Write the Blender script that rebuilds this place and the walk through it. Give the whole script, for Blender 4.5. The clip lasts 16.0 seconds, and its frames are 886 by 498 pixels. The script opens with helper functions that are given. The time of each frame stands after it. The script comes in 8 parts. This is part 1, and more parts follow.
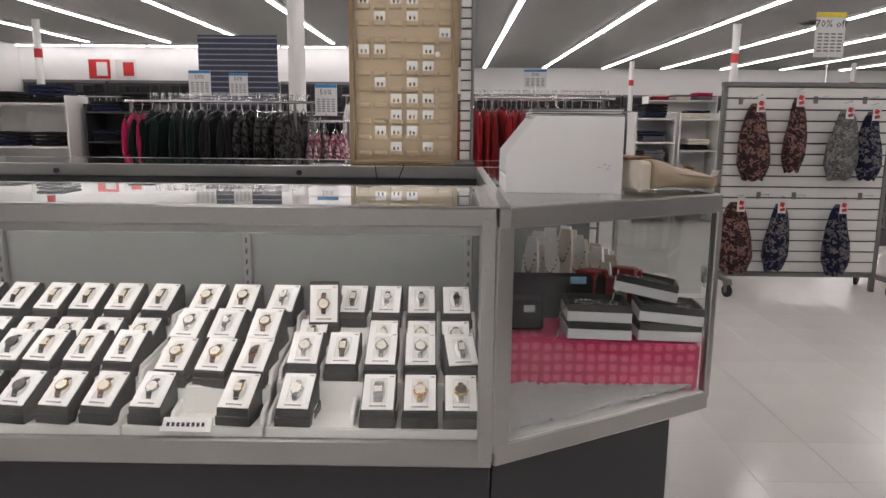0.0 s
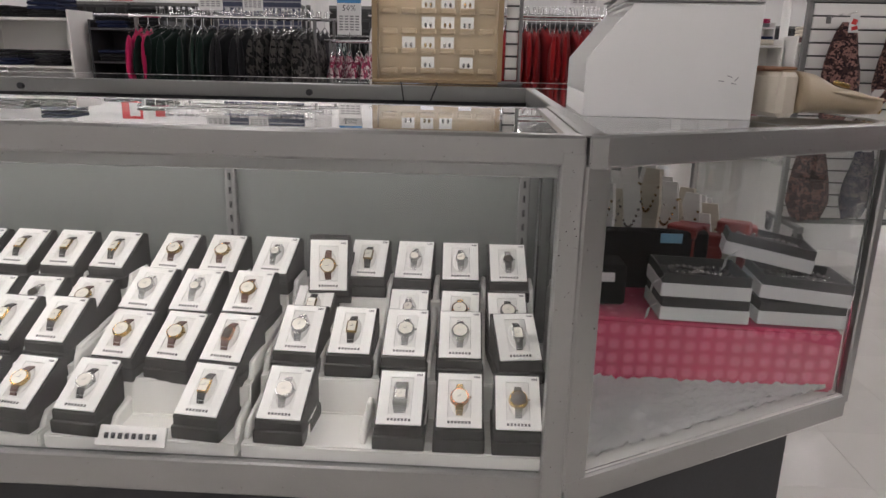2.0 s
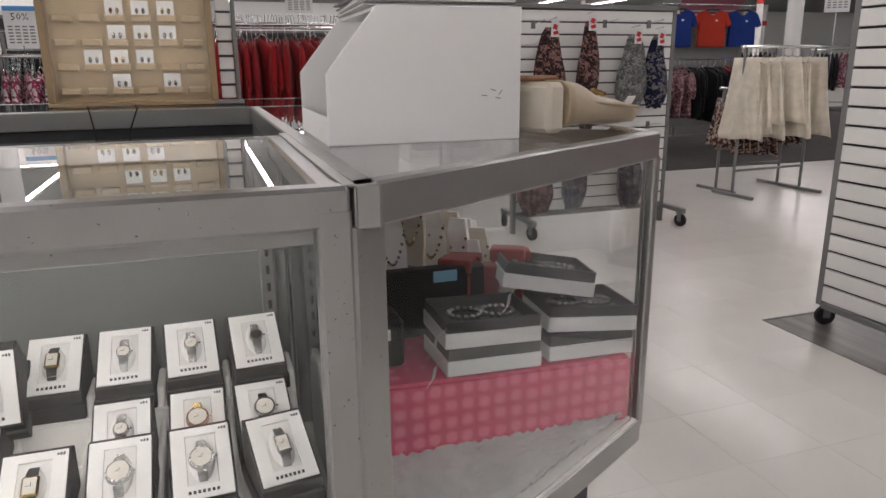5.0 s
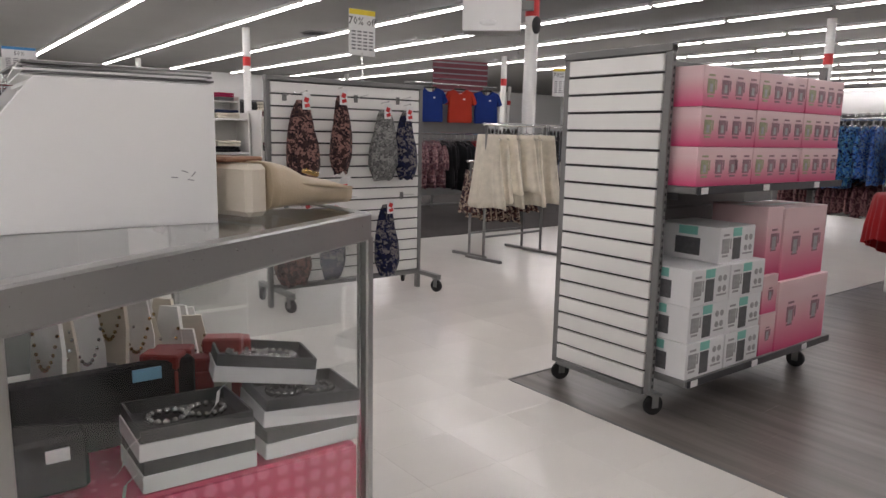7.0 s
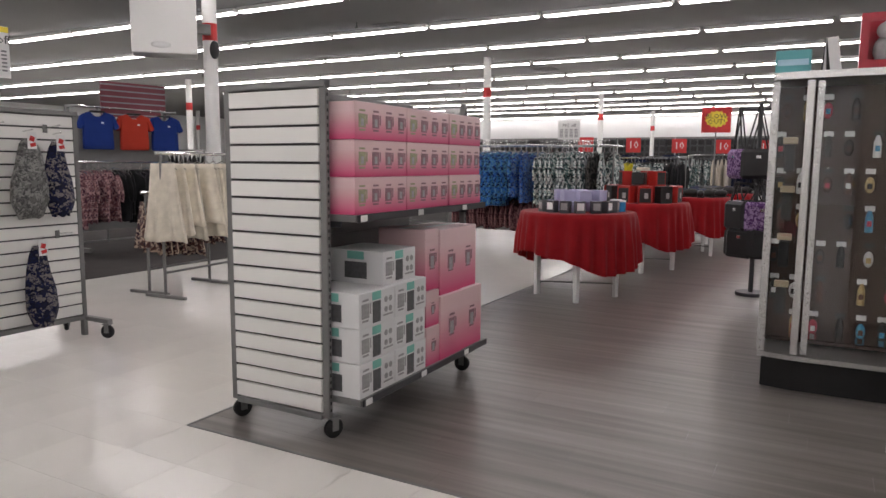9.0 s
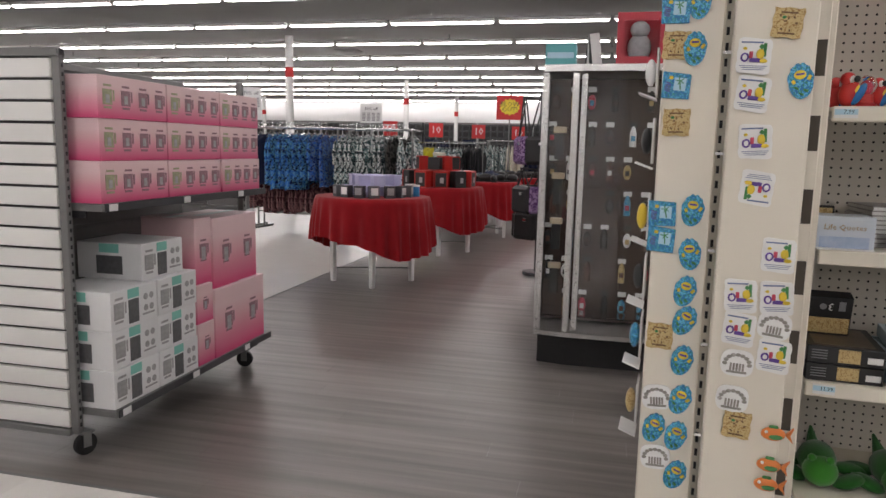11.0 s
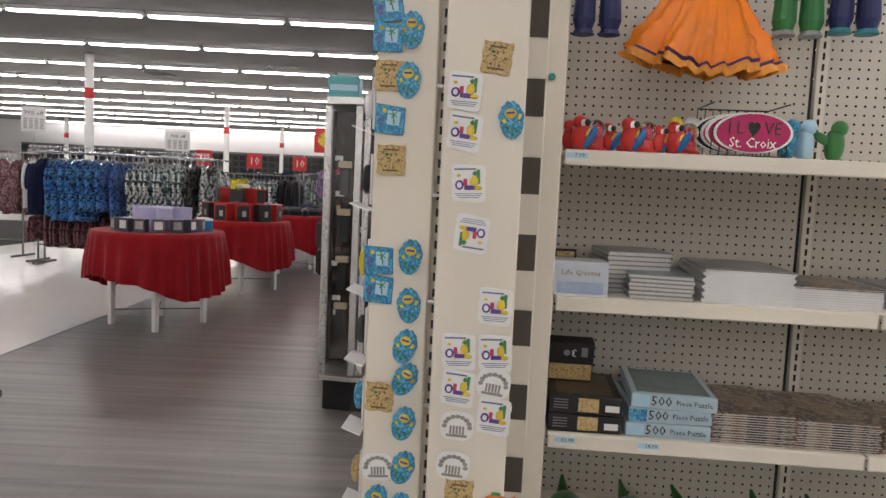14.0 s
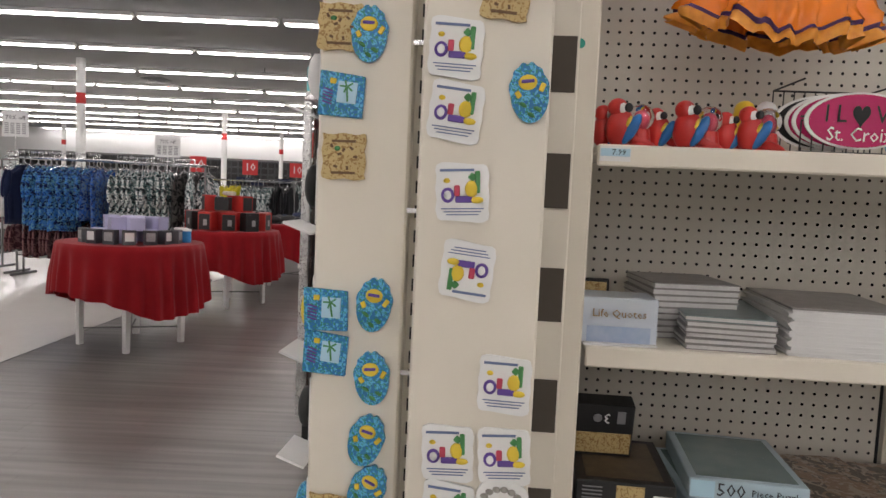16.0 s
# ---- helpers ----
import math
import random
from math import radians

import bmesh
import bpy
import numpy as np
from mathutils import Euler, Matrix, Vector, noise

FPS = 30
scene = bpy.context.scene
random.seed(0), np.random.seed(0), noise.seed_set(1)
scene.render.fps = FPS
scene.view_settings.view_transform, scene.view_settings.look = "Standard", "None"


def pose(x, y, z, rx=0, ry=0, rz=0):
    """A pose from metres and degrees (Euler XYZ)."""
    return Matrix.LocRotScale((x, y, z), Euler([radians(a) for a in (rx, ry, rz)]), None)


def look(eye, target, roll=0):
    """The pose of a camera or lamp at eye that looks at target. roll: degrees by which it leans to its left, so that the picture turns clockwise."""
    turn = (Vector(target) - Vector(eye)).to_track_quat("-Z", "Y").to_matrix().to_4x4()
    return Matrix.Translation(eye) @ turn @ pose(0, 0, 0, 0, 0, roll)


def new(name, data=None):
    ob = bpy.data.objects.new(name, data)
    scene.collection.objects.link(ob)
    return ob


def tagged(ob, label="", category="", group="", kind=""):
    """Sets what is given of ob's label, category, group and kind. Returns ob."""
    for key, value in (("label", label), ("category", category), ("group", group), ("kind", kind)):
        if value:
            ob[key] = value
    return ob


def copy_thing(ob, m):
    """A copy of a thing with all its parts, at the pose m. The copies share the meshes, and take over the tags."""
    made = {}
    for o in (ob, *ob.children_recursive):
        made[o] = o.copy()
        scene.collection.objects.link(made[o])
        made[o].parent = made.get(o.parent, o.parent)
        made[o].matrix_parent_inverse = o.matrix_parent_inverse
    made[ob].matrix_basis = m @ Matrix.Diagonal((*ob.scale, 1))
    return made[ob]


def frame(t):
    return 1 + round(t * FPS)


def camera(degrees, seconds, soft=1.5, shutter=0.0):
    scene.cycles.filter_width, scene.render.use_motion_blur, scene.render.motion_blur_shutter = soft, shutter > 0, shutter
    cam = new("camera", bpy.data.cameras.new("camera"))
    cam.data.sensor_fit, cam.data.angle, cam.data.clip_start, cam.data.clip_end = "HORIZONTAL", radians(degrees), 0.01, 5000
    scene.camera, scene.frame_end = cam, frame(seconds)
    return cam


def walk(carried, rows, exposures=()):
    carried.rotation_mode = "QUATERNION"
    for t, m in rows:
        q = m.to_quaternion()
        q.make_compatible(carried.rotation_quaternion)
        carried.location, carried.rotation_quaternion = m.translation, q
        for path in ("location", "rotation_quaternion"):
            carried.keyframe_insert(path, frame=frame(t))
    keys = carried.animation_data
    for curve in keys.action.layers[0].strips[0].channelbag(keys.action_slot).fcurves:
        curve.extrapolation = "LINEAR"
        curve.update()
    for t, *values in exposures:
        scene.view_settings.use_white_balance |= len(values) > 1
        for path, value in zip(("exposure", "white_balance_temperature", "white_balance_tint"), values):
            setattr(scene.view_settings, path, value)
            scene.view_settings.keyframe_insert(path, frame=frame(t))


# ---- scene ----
cam = camera(64.8, 16.0)
PATH = [
    (0, (0.227, 0.249, 1.176), (0.204, 2.219, 0.826), 0.5),
    (0.5, (0.175, 0.347, 1.167), (0.209, 2.301, 0.742), 1.7),
    (1, (0.171, 0.506, 1.152), (0.095, 2.465, 0.755), 1.8),
    (1.5, (0.172, 0.654, 1.127), (0.091, 2.604, 0.69), 2.1),
    (2, (0.178, 0.744, 1.108), (0.084, 2.669, 0.572), 1.2),
    (2.5, (0.151, 0.882, 1.082), (0.062, 2.801, 0.524), 1.2),
    (3, (0.118, 0.984, 1.071), (0.107, 2.865, 0.392), 1.1),
    (3.5, (0.104, 1.009, 1.063), (0.204, 2.923, 0.492), 3.1),
    (4, (0.138, 1.014, 1.076), (0.418, 2.92, 0.54), 1.9),
    (6.3, (0.252, 1.064, 1.149), (1.21, 2.774, 0.754), 0.2),
    (6.5, (0.268, 1.045, 1.125), (1.275, 2.733, 0.757), 0.6),
    (7, (0.31, 1.041, 1.138), (1.508, 2.61, 0.816), 1.1),
    (7.5, (0.339, 0.998, 1.161), (1.709, 2.425, 0.863), 0.6),
    (8, (0.357, 0.979, 1.168), (1.864, 2.265, 0.902), 0.4),
    (8.5, (0.381, 0.958, 1.168), (2.019, 2.078, 0.917), 0.9),
    (9, (0.4, 0.925, 1.17), (2.142, 1.876, 0.927), 0.4),
    (9.5, (0.423, 0.923, 1.175), (2.202, 1.805, 0.934), 0.3),
    (10, (0.451, 0.887, 1.183), (2.305, 1.598, 0.949), 0.9),
    (10.2, (0.477, 0.873, 1.183), (2.358, 1.497, 0.92), 1.2),
    (12.3, (0.627, 0.737, 1.171), (2.599, 0.966, 0.922), 0.5),
    (12.5, (0.64, 0.722, 1.169), (2.618, 0.871, 0.91), 0.5),
    (13, (0.666, 0.69, 1.171), (2.651, 0.747, 0.928), 1.0),
    (13.5, (0.708, 0.641, 1.176), (2.695, 0.648, 0.95), 2.8),
    (14, (0.782, 0.597, 1.198), (2.775, 0.581, 1.026), 2.7),
    (14.5, (0.875, 0.592, 1.199), (2.866, 0.622, 1.014), 1.2),
    (15, (1.009, 0.612, 1.202), (3.004, 0.587, 1.073), 1.6),
    (15.5, (1.119, 0.605, 1.204), (3.11, 0.55, 1.022), 1.6),
    (16, (1.247, 0.569, 1.206), (3.241, 0.559, 1.052), 2.6),
]
walk(cam, [(t, look(eye, target, roll)) for t, eye, target, roll in PATH], [(0, -0.28, 6500, 19), (1.5, -0.34, 6500, 19), (3, -0.40, 6500, 19), (4, -0.34, 6500, 19), (6.3, -0.16, 6500, 18.5), (9, -0.08, 6500, 18), (12.3, 0.0, 6550, 17.5), (16, 0.0, 6600, 17)])

# ---- light ----
CEIL = 4.0
LAMP = 20.0
world = bpy.data.worlds.new("world")
scene.world = world
world.use_nodes = True
world.node_tree.nodes["Background"].inputs[0].default_value = (0.8, 0.85, 0.9, 1)
world.node_tree.nodes["Background"].inputs[1].default_value = 0.05

# ---- materials ----
MATS = {}


def mat(name, color, rough=0.5, metal=0.0, vary=0.12, scale=6.0, fine=90.0, bump=0.1, color2=None, coat=0.0, per_object=0.0, sheen=0.0):
    """A plain surface with two scales of variation and a fine relief."""
    if name in MATS:
        return MATS[name]
    m = bpy.data.materials.new(name)
    m.use_nodes = True
    nt = m.node_tree
    b = nt.nodes["Principled BSDF"]
    co = nt.nodes.new("ShaderNodeTexCoord")
    n1, n2 = nt.nodes.new("ShaderNodeTexNoise"), nt.nodes.new("ShaderNodeTexNoise")
    n1.inputs["Scale"].default_value, n1.inputs["Detail"].default_value = scale, 4
    n2.inputs["Scale"].default_value, n2.inputs["Detail"].default_value = fine, 3
    for n in (n1, n2):
        nt.links.new(co.outputs["Object"], n.inputs["Vector"])
    ramp = nt.nodes.new("ShaderNodeMix")
    ramp.data_type = "RGBA"
    c2 = color2 or tuple(min(1, c * (1 - 2.2 * vary)) for c in color)
    ramp.inputs[6].default_value, ramp.inputs[7].default_value = (*color, 1), (*c2, 1)
    nt.links.new(n1.outputs["Fac"], ramp.inputs[0])
    last = ramp.outputs[2]
    if per_object:
        info, hsv, mul = nt.nodes.new("ShaderNodeObjectInfo"), nt.nodes.new("ShaderNodeHueSaturation"), nt.nodes.new("ShaderNodeMapRange")
        mul.inputs["To Min"].default_value, mul.inputs["To Max"].default_value = 1 - per_object, 1 + per_object
        nt.links.new(info.outputs["Random"], mul.inputs["Value"])
        nt.links.new(mul.outputs[0], hsv.inputs["Value"])
        nt.links.new(last, hsv.inputs["Color"])
        last = hsv.outputs[0]
    nt.links.new(last, b.inputs["Base Color"])
    rr = nt.nodes.new("ShaderNodeMapRange")
    rr.inputs["To Min"].default_value, rr.inputs["To Max"].default_value = max(0.02, rough * 0.8), min(1, rough * 1.2)
    nt.links.new(n2.outputs["Fac"], rr.inputs["Value"])
    nt.links.new(rr.outputs[0], b.inputs["Roughness"])
    b.inputs["Metallic"].default_value = metal
    b.inputs["Coat Weight"].default_value = coat
    b.inputs["Sheen Weight"].default_value = sheen
    b.inputs["Specular IOR Level"].default_value = 0.12 if rough > 0.75 else 0.4
    if bump:
        bp = nt.nodes.new("ShaderNodeBump")
        bp.inputs["Strength"].default_value, bp.inputs["Distance"].default_value = bump, 0.002
        nt.links.new(n2.outputs["Fac"], bp.inputs["Height"])
        nt.links.new(bp.outputs[0], b.inputs["Normal"])
    MATS[name] = m
    return m


def glow(name, color, strength):
    m = bpy.data.materials.new(name)
    m.use_nodes = True
    nt = m.node_tree
    nt.nodes.clear()
    e, o = nt.nodes.new("ShaderNodeEmission"), nt.nodes.new("ShaderNodeOutputMaterial")
    e.inputs[0].default_value, e.inputs[1].default_value = (*color, 1), strength
    nt.links.new(e.outputs[0], o.inputs[0])
    MATS[name] = m
    return m


def glass(name, tint=(0.97, 0.985, 0.98)):
    """Clear window glass."""
    m = bpy.data.materials.new(name)
    m.use_nodes = True
    b = m.node_tree.nodes["Principled BSDF"]
    b.inputs["Base Color"].default_value = (*tint, 1)
    b.inputs["Roughness"].default_value = 0.0
    b.inputs["IOR"].default_value = 1.5
    b.inputs["Transmission Weight"].default_value = 1.0
    MATS[name] = m
    return m


def fabric(name, base, second, scale=60.0, rough=0.9, amount=0.5, third=None):
    """A printed cloth: blotches of a second and third colour over the base."""
    if name in MATS:
        return MATS[name]
    m = mat(name, base, rough, vary=0.15, scale=12, fine=300, bump=0.25, sheen=0.05)
    nt = m.node_tree
    b = nt.nodes["Principled BSDF"]
    old = b.inputs["Base Color"].links[0].from_socket
    co = nt.nodes.new("ShaderNodeTexCoord")
    src = old
    for k, col in enumerate(c for c in (second, third) if c):
        v, cmp_, mx = nt.nodes.new("ShaderNodeTexNoise"), nt.nodes.new("ShaderNodeMath"), nt.nodes.new("ShaderNodeMix")
        v.inputs["Scale"].default_value, v.inputs["Detail"].default_value = scale * (1 + 0.37 * k), 1.5
        v.inputs["Distortion"].default_value = 1.2 + k
        cmp_.operation = "GREATER_THAN"
        cmp_.inputs[1].default_value = 0.5 + (0.5 - amount) * 0.3 + 0.05 * k
        mx.data_type = "RGBA"
        mx.inputs[7].default_value = (*col, 1)
        nt.links.new(co.outputs["Object"], v.inputs["Vector"])
        nt.links.new(v.outputs["Fac"], cmp_.inputs[0])
        nt.links.new(cmp_.outputs[0], mx.inputs[0])
        nt.links.new(src, mx.inputs[6])
        src = mx.outputs[2]
    nt.links.new(src, b.inputs["Base Color"])
    return m


STEEL = mat("brushed_aluminium", (0.44, 0.44, 0.43), 0.3, 0.9, 0.1, 3, 220, 0.08)
CHROME = mat("chrome", (0.72, 0.72, 0.72), 0.14, 1.0, 0.05, 8, 60, 0.02)
GREYMETAL = mat("grey_painted_metal", (0.21, 0.21, 0.205), 0.5, 0.2, 0.12, 5, 120, 0.06)
DARKMETAL = mat("dark_metal", (0.07, 0.07, 0.075), 0.45, 0.4, 0.15, 8, 90, 0.06)
WHITEPAINT = mat("white_paint", (0.80, 0.80, 0.78), 0.55, 0, 0.03, 2, 60, 0.05)
WALLPAINT = mat("wall_paint", (0.87, 0.87, 0.86), 0.7, 0, 0.03, 0.7, 40, 0.08)
CEILTILE = mat("ceiling_tile", (0.30, 0.30, 0.295), 0.9, 0, 0.06, 0.5, 30, 0.3)
SLATWHITE = mat("slat_white", (0.80, 0.79, 0.76), 0.42, 0, 0.04, 3, 80, 0.03, per_object=0.03)
CREAM = mat("cream_enamel", (0.72, 0.67, 0.57), 0.4, 0, 0.05, 4, 90, 0.05)
PEGBOARD = mat("pegboard_cream", (0.60, 0.56, 0.49), 0.6, 0, 0.07, 2, 120, 0.08)
LAMINATE = mat("charcoal_laminate", (0.045, 0.046, 0.05), 0.5, 0, 0.12, 5, 200, 0.06)
DARKGREYBOX = mat("charcoal_card", (0.022, 0.021, 0.020), 0.6, 0, 0.15, 25, 300, 0.1)
CARD = mat("white_card", (0.87, 0.86, 0.83), 0.6, 0, 0.03, 20, 300, 0.03)
TRAY = mat("white_tray_plastic", (0.86, 0.85, 0.81), 0.45, 0, 0.05, 12, 150, 0.05)
GREYPANEL = mat("grey_case_back", (0.155, 0.167, 0.158), 0.35, 0, 0.06, 3, 80, 0.03)
RUBBER = mat("black_rubber", (0.02, 0.02, 0.02), 0.6, 0, 0.2, 15, 90, 0.1)
BLACK = mat("black_plastic", (0.018, 0.018, 0.019), 0.45, 0, 0.2, 15, 90, 0.06)
INK = mat("black_ink", (0.03, 0.03, 0.035), 0.6, 0, 0.1, 15, 90, 0)
GREYINK = mat("grey_ink", (0.22, 0.22, 0.23), 0.6, 0, 0.1, 15, 90, 0)
RED = mat("red_print", (0.62, 0.035, 0.035), 0.5, 0, 0.1, 15, 90, 0)
BLUE = mat("blue_print", (0.05, 0.25, 0.55), 0.5, 0, 0.1, 15, 90, 0)
YELLOW = mat("yellow_print", (0.85, 0.66, 0.05), 0.5, 0, 0.1, 15, 90, 0)
PANE = glass("clear_glass")
LIT = glow("fluorescent_tube", (1.0, 0.985, 0.95), LAMP)
CASELIT = glow("case_lamp_tube", (1.0, 0.97, 0.9), 38.0)


# ---- building helpers ----
def bm_box(bm, c, s, bevel=0.0, m=None, turn=None):
    """A box of size s round c, with bevelled edges; turn: degrees about x, y, z."""
    r = bmesh.ops.create_cube(bm, size=1.0)
    vs = r["verts"]
    bmesh.ops.scale(bm, verts=vs, vec=s)
    if bevel:
        es = list({e for v in vs for e in v.link_edges})
        g = bmesh.ops.bevel(bm, geom=es, offset=bevel, segments=1, affect="EDGES")
        vs = list({v for f in g["faces"] for v in f.verts} | {v for v in vs if v.is_valid})
    if turn:
        bmesh.ops.rotate(bm, verts=vs, cent=(0, 0, 0), matrix=Euler([radians(a) for a in turn]).to_matrix())
    bmesh.ops.translate(bm, verts=vs, vec=c)
    if m is not None:
        for f in {f for v in vs for f in v.link_faces}:
            f.material_index = m
    return vs


def bm_rod(bm, a, b, r, seg=10, r2=None, m=None):
    """A rod or cone from a to b."""
    a, b = Vector(a), Vector(b)
    d = b - a
    g = bmesh.ops.create_cone(bm, cap_ends=True, segments=seg, radius1=r, radius2=r if r2 is None else r2, depth=d.length)
    q = d.to_track_quat("Z", "Y").to_matrix().to_4x4()
    bmesh.ops.transform(bm, matrix=Matrix.Translation((a + b) / 2) @ q, verts=g["verts"])
    if m is not None:
        for f in {f for v in g["verts"] for f in v.link_faces}:
            f.material_index = m
    return g["verts"]


def bm_ball(bm, c, s, m=None, seg=12, turn=None):
    g = bmesh.ops.create_uvsphere(bm, u_segments=seg, v_segments=max(6, seg // 2 + 2), radius=1.0)
    bmesh.ops.scale(bm, verts=g["verts"], vec=s)
    if turn:
        bmesh.ops.rotate(bm, verts=g["verts"], cent=(0, 0, 0), matrix=Euler([radians(a) for a in turn]).to_matrix())
    bmesh.ops.translate(bm, verts=g["verts"], vec=c)
    for f in {f for v in g["verts"] for f in v.link_faces}:
        f.smooth = True
        if m is not None:
            f.material_index = m
    return g["verts"]


def bm_prism(bm, outline, lo, hi, axis="z", m=None):
    """An outline in the two other axes, drawn out from lo to hi along axis."""
    def at(p, h):
        return {"z": (p[0], p[1], h), "y": (p[0], h, p[1]), "x": (h, p[0], p[1])}[axis]
    low, top = [bm.verts.new(at(p, lo)) for p in outline], [bm.verts.new(at(p, hi)) for p in outline]
    n = len(outline)
    fs = [bm.faces.new(low[::-1]), bm.faces.new(top)]
    fs += [bm.faces.new((low[i], low[(i + 1) % n], top[(i + 1) % n], top[i])) for i in range(n)]
    bmesh.ops.recalc_face_normals(bm, faces=fs)
    if m is not None:
        for f in fs:
            f.material_index = m
    return low + top


def finish(bm, name, mats):
    me = bpy.data.meshes.new(name)
    bm.to_mesh(me)
    bm.free()
    for m in mats if isinstance(mats, (list, tuple)) else (mats,):
        me.materials.append(m)
    return me


def part(name, bm, material, parent, label=""):
    ob = new(name, finish(bm, name, material))
    ob.parent = parent
    return tagged(ob, label)


def boxpart(name, c, s, material, parent, bevel=0.0, label="", turn=None):
    bm = bmesh.new()
    bm_box(bm, c, s, bevel, turn=turn)
    return part(name, bm, material, parent, label)


def rodpart(name, a, b, r, material, parent, seg=10, r2=None, label=""):
    bm = bmesh.new()
    bm_rod(bm, a, b, r, seg, r2)
    return part(name, bm, material, parent, label)


def thing(name, label, category, m=None, group="", kind=""):
    ob = new(name)
    ob.empty_display_size = 0.1
    if m is not None:
        ob.matrix_basis = m
    return tagged(ob, label, category, group, kind)


def solid(name, bm, mats, label, category, m=None, group="", kind=""):
    """A thing that is one mesh."""
    ob = new(name, finish(bm, name, mats))
    if m is not None:
        ob.matrix_basis = m
    return tagged(ob, label, category, group, kind)


def writing(name, text, size, material, parent, m, label="", spread=1.0):
    """Raised letters as a mesh part; m: where they stand, reading along local x with local y up."""
    c = bpy.data.curves.new(name, "FONT")
    c.body, c.size, c.extrude, c.align_x, c.align_y, c.resolution_u = text, size, 0.0004, "CENTER", "CENTER", 1
    ob = new(name, c)
    me = bpy.data.meshes.new_from_object(ob)
    bpy.data.objects.remove(ob)
    bpy.data.curves.remove(c)
    me.materials.clear()
    me.materials.append(material)
    o = new(name, me)
    o.parent = parent
    o.matrix_basis = m @ Matrix.Diagonal((spread, 1, 1, 1))
    return tagged(o, label)


FACE_S = pose(0, 0, 0, 90, 0, 0)    # writing that faces -y
FACE_W = pose(0, 0, 0, 90, 0, -90)  # writing that faces -x


# ---- the shell ----
X0, X1, Y0, Y1 = -16.0, 41.0, -9.0, 36.0
VX, VY, CARPETY = 2.492, 3.363, 7.31


def shell():
    def slab(name, label, c, s, m, kind="structure"):
        bm = bmesh.new()
        bm_box(bm, c, s)
        return solid(name, bm, m, label, name.split("_")[0], kind=kind)
    slab("ceiling", "grey suspended ceiling of a large shop", ((X0 + X1) / 2, (Y0 + Y1) / 2, CEIL + 0.06), (X1 - X0, Y1 - Y0, 0.12), CEILTILE)
    slab("wall_north", "white painted shop wall at the far end", ((X0 + X1) / 2, Y1 + 0.1, CEIL / 2), (X1 - X0, 0.2, CEIL), WALLPAINT)
    slab("wall_south", "white painted shop wall behind the aisles", ((X0 + X1) / 2, Y0 - 0.1, CEIL / 2), (X1 - X0, 0.2, CEIL), WALLPAINT)
    slab("wall_east", "bright white painted shop wall", (X1 + 0.1, (Y0 + Y1) / 2, CEIL / 2), (0.2, Y1 - Y0, CEIL), WALLPAINT)
    slab("wall_west", "white painted shop wall", (X0 - 0.1, (Y0 + Y1) / 2, CEIL / 2), (0.2, Y1 - Y0, CEIL), WALLPAINT)
    slab("wall_inner", "white wall that steps forward into the shop", ((X0 - 1.2) / 2, 27.1, CEIL / 2), (-1.2 - X0, 0.2, CEIL), WALLPAINT)


shell()


def floors():
    base = bmesh.new()
    bm_box(base, ((X0 + X1) / 2, (Y0 + Y1) / 2, -0.06), (X1 - X0, Y1 - Y0, 0.11))
    fl = solid("floor", base, mat("floor_joint", (0.38, 0.36, 0.33), 0.6), "shop floor of polished off-white tiles", "floor", kind="structure")
    return fl


FLOOR = floors()


def ceiling_lights():
    bm = bmesh.new()
    bm_box(bm, (0, 0, -0.035), (0.17, 2.36, 0.07), 0.01)
    body = thing("ceiling_light", "lit white fluorescent strip light on the ceiling", "ceiling light", pose(0, 0, CEIL), "rows of strip lights")
    part("housing", bm, WHITEPAINT, body)
    for dx in (-0.042, 0.042):
        rodpart("tube", (dx, -1.14, -0.085), (dx, 1.14, -0.085), 0.016, LIT, body, 8, label="glowing fluorescent tube")
    first = True
    for i in range(-5, 13):
        x = 1.75 + 2.85 * i
        y = -7.6
        while y < (26.0 if x < -1.5 else 35 if x < 20 else 24):
            if X0 + 0.5 < x < X1 - 0.5:
                if first:
                    body.matrix_basis = pose(x, y, CEIL)
                    first = False
                else:
                    copy_thing(body, pose(x, y, CEIL))
            y += 2.44
    # lamps that wash the far walls
    for k in range(13):
        copy_thing(body, pose(X1 - 0.55, -7.6 + 2.44 * k, CEIL))
    for k in range(6):
        copy_thing(body, pose(-14.6 + 2.44 * k, 26.45, CEIL, 0, 0, 90))


ceiling_lights()


def columns():
    made = None
    for x in (-11.5, -1.7, 8.1, 17.8, 28.6, 38.2):
        for y in (9.1, 20.5, 32.0):
            if x < -1 and y > 27:
                continue
            if made:
                copy_thing(made, pose(x, y, 0))
                continue
            made = thing("column", "slim round white painted steel column with red band", "column", pose(x, y, 0), "shop columns")
            rodpart("shaft", (0, 0, 0), (0, 0, CEIL), 0.105, WHITEPAINT, made, 20)
            rodpart("red_band", (0, 0, 2.95), (0, 0, 3.2), 0.108, RED, made, 20, label="red band")
            rodpart("foot", (0, 0, 0), (0, 0, 0.15), 0.118, DARKMETAL, made, 20)


columns()


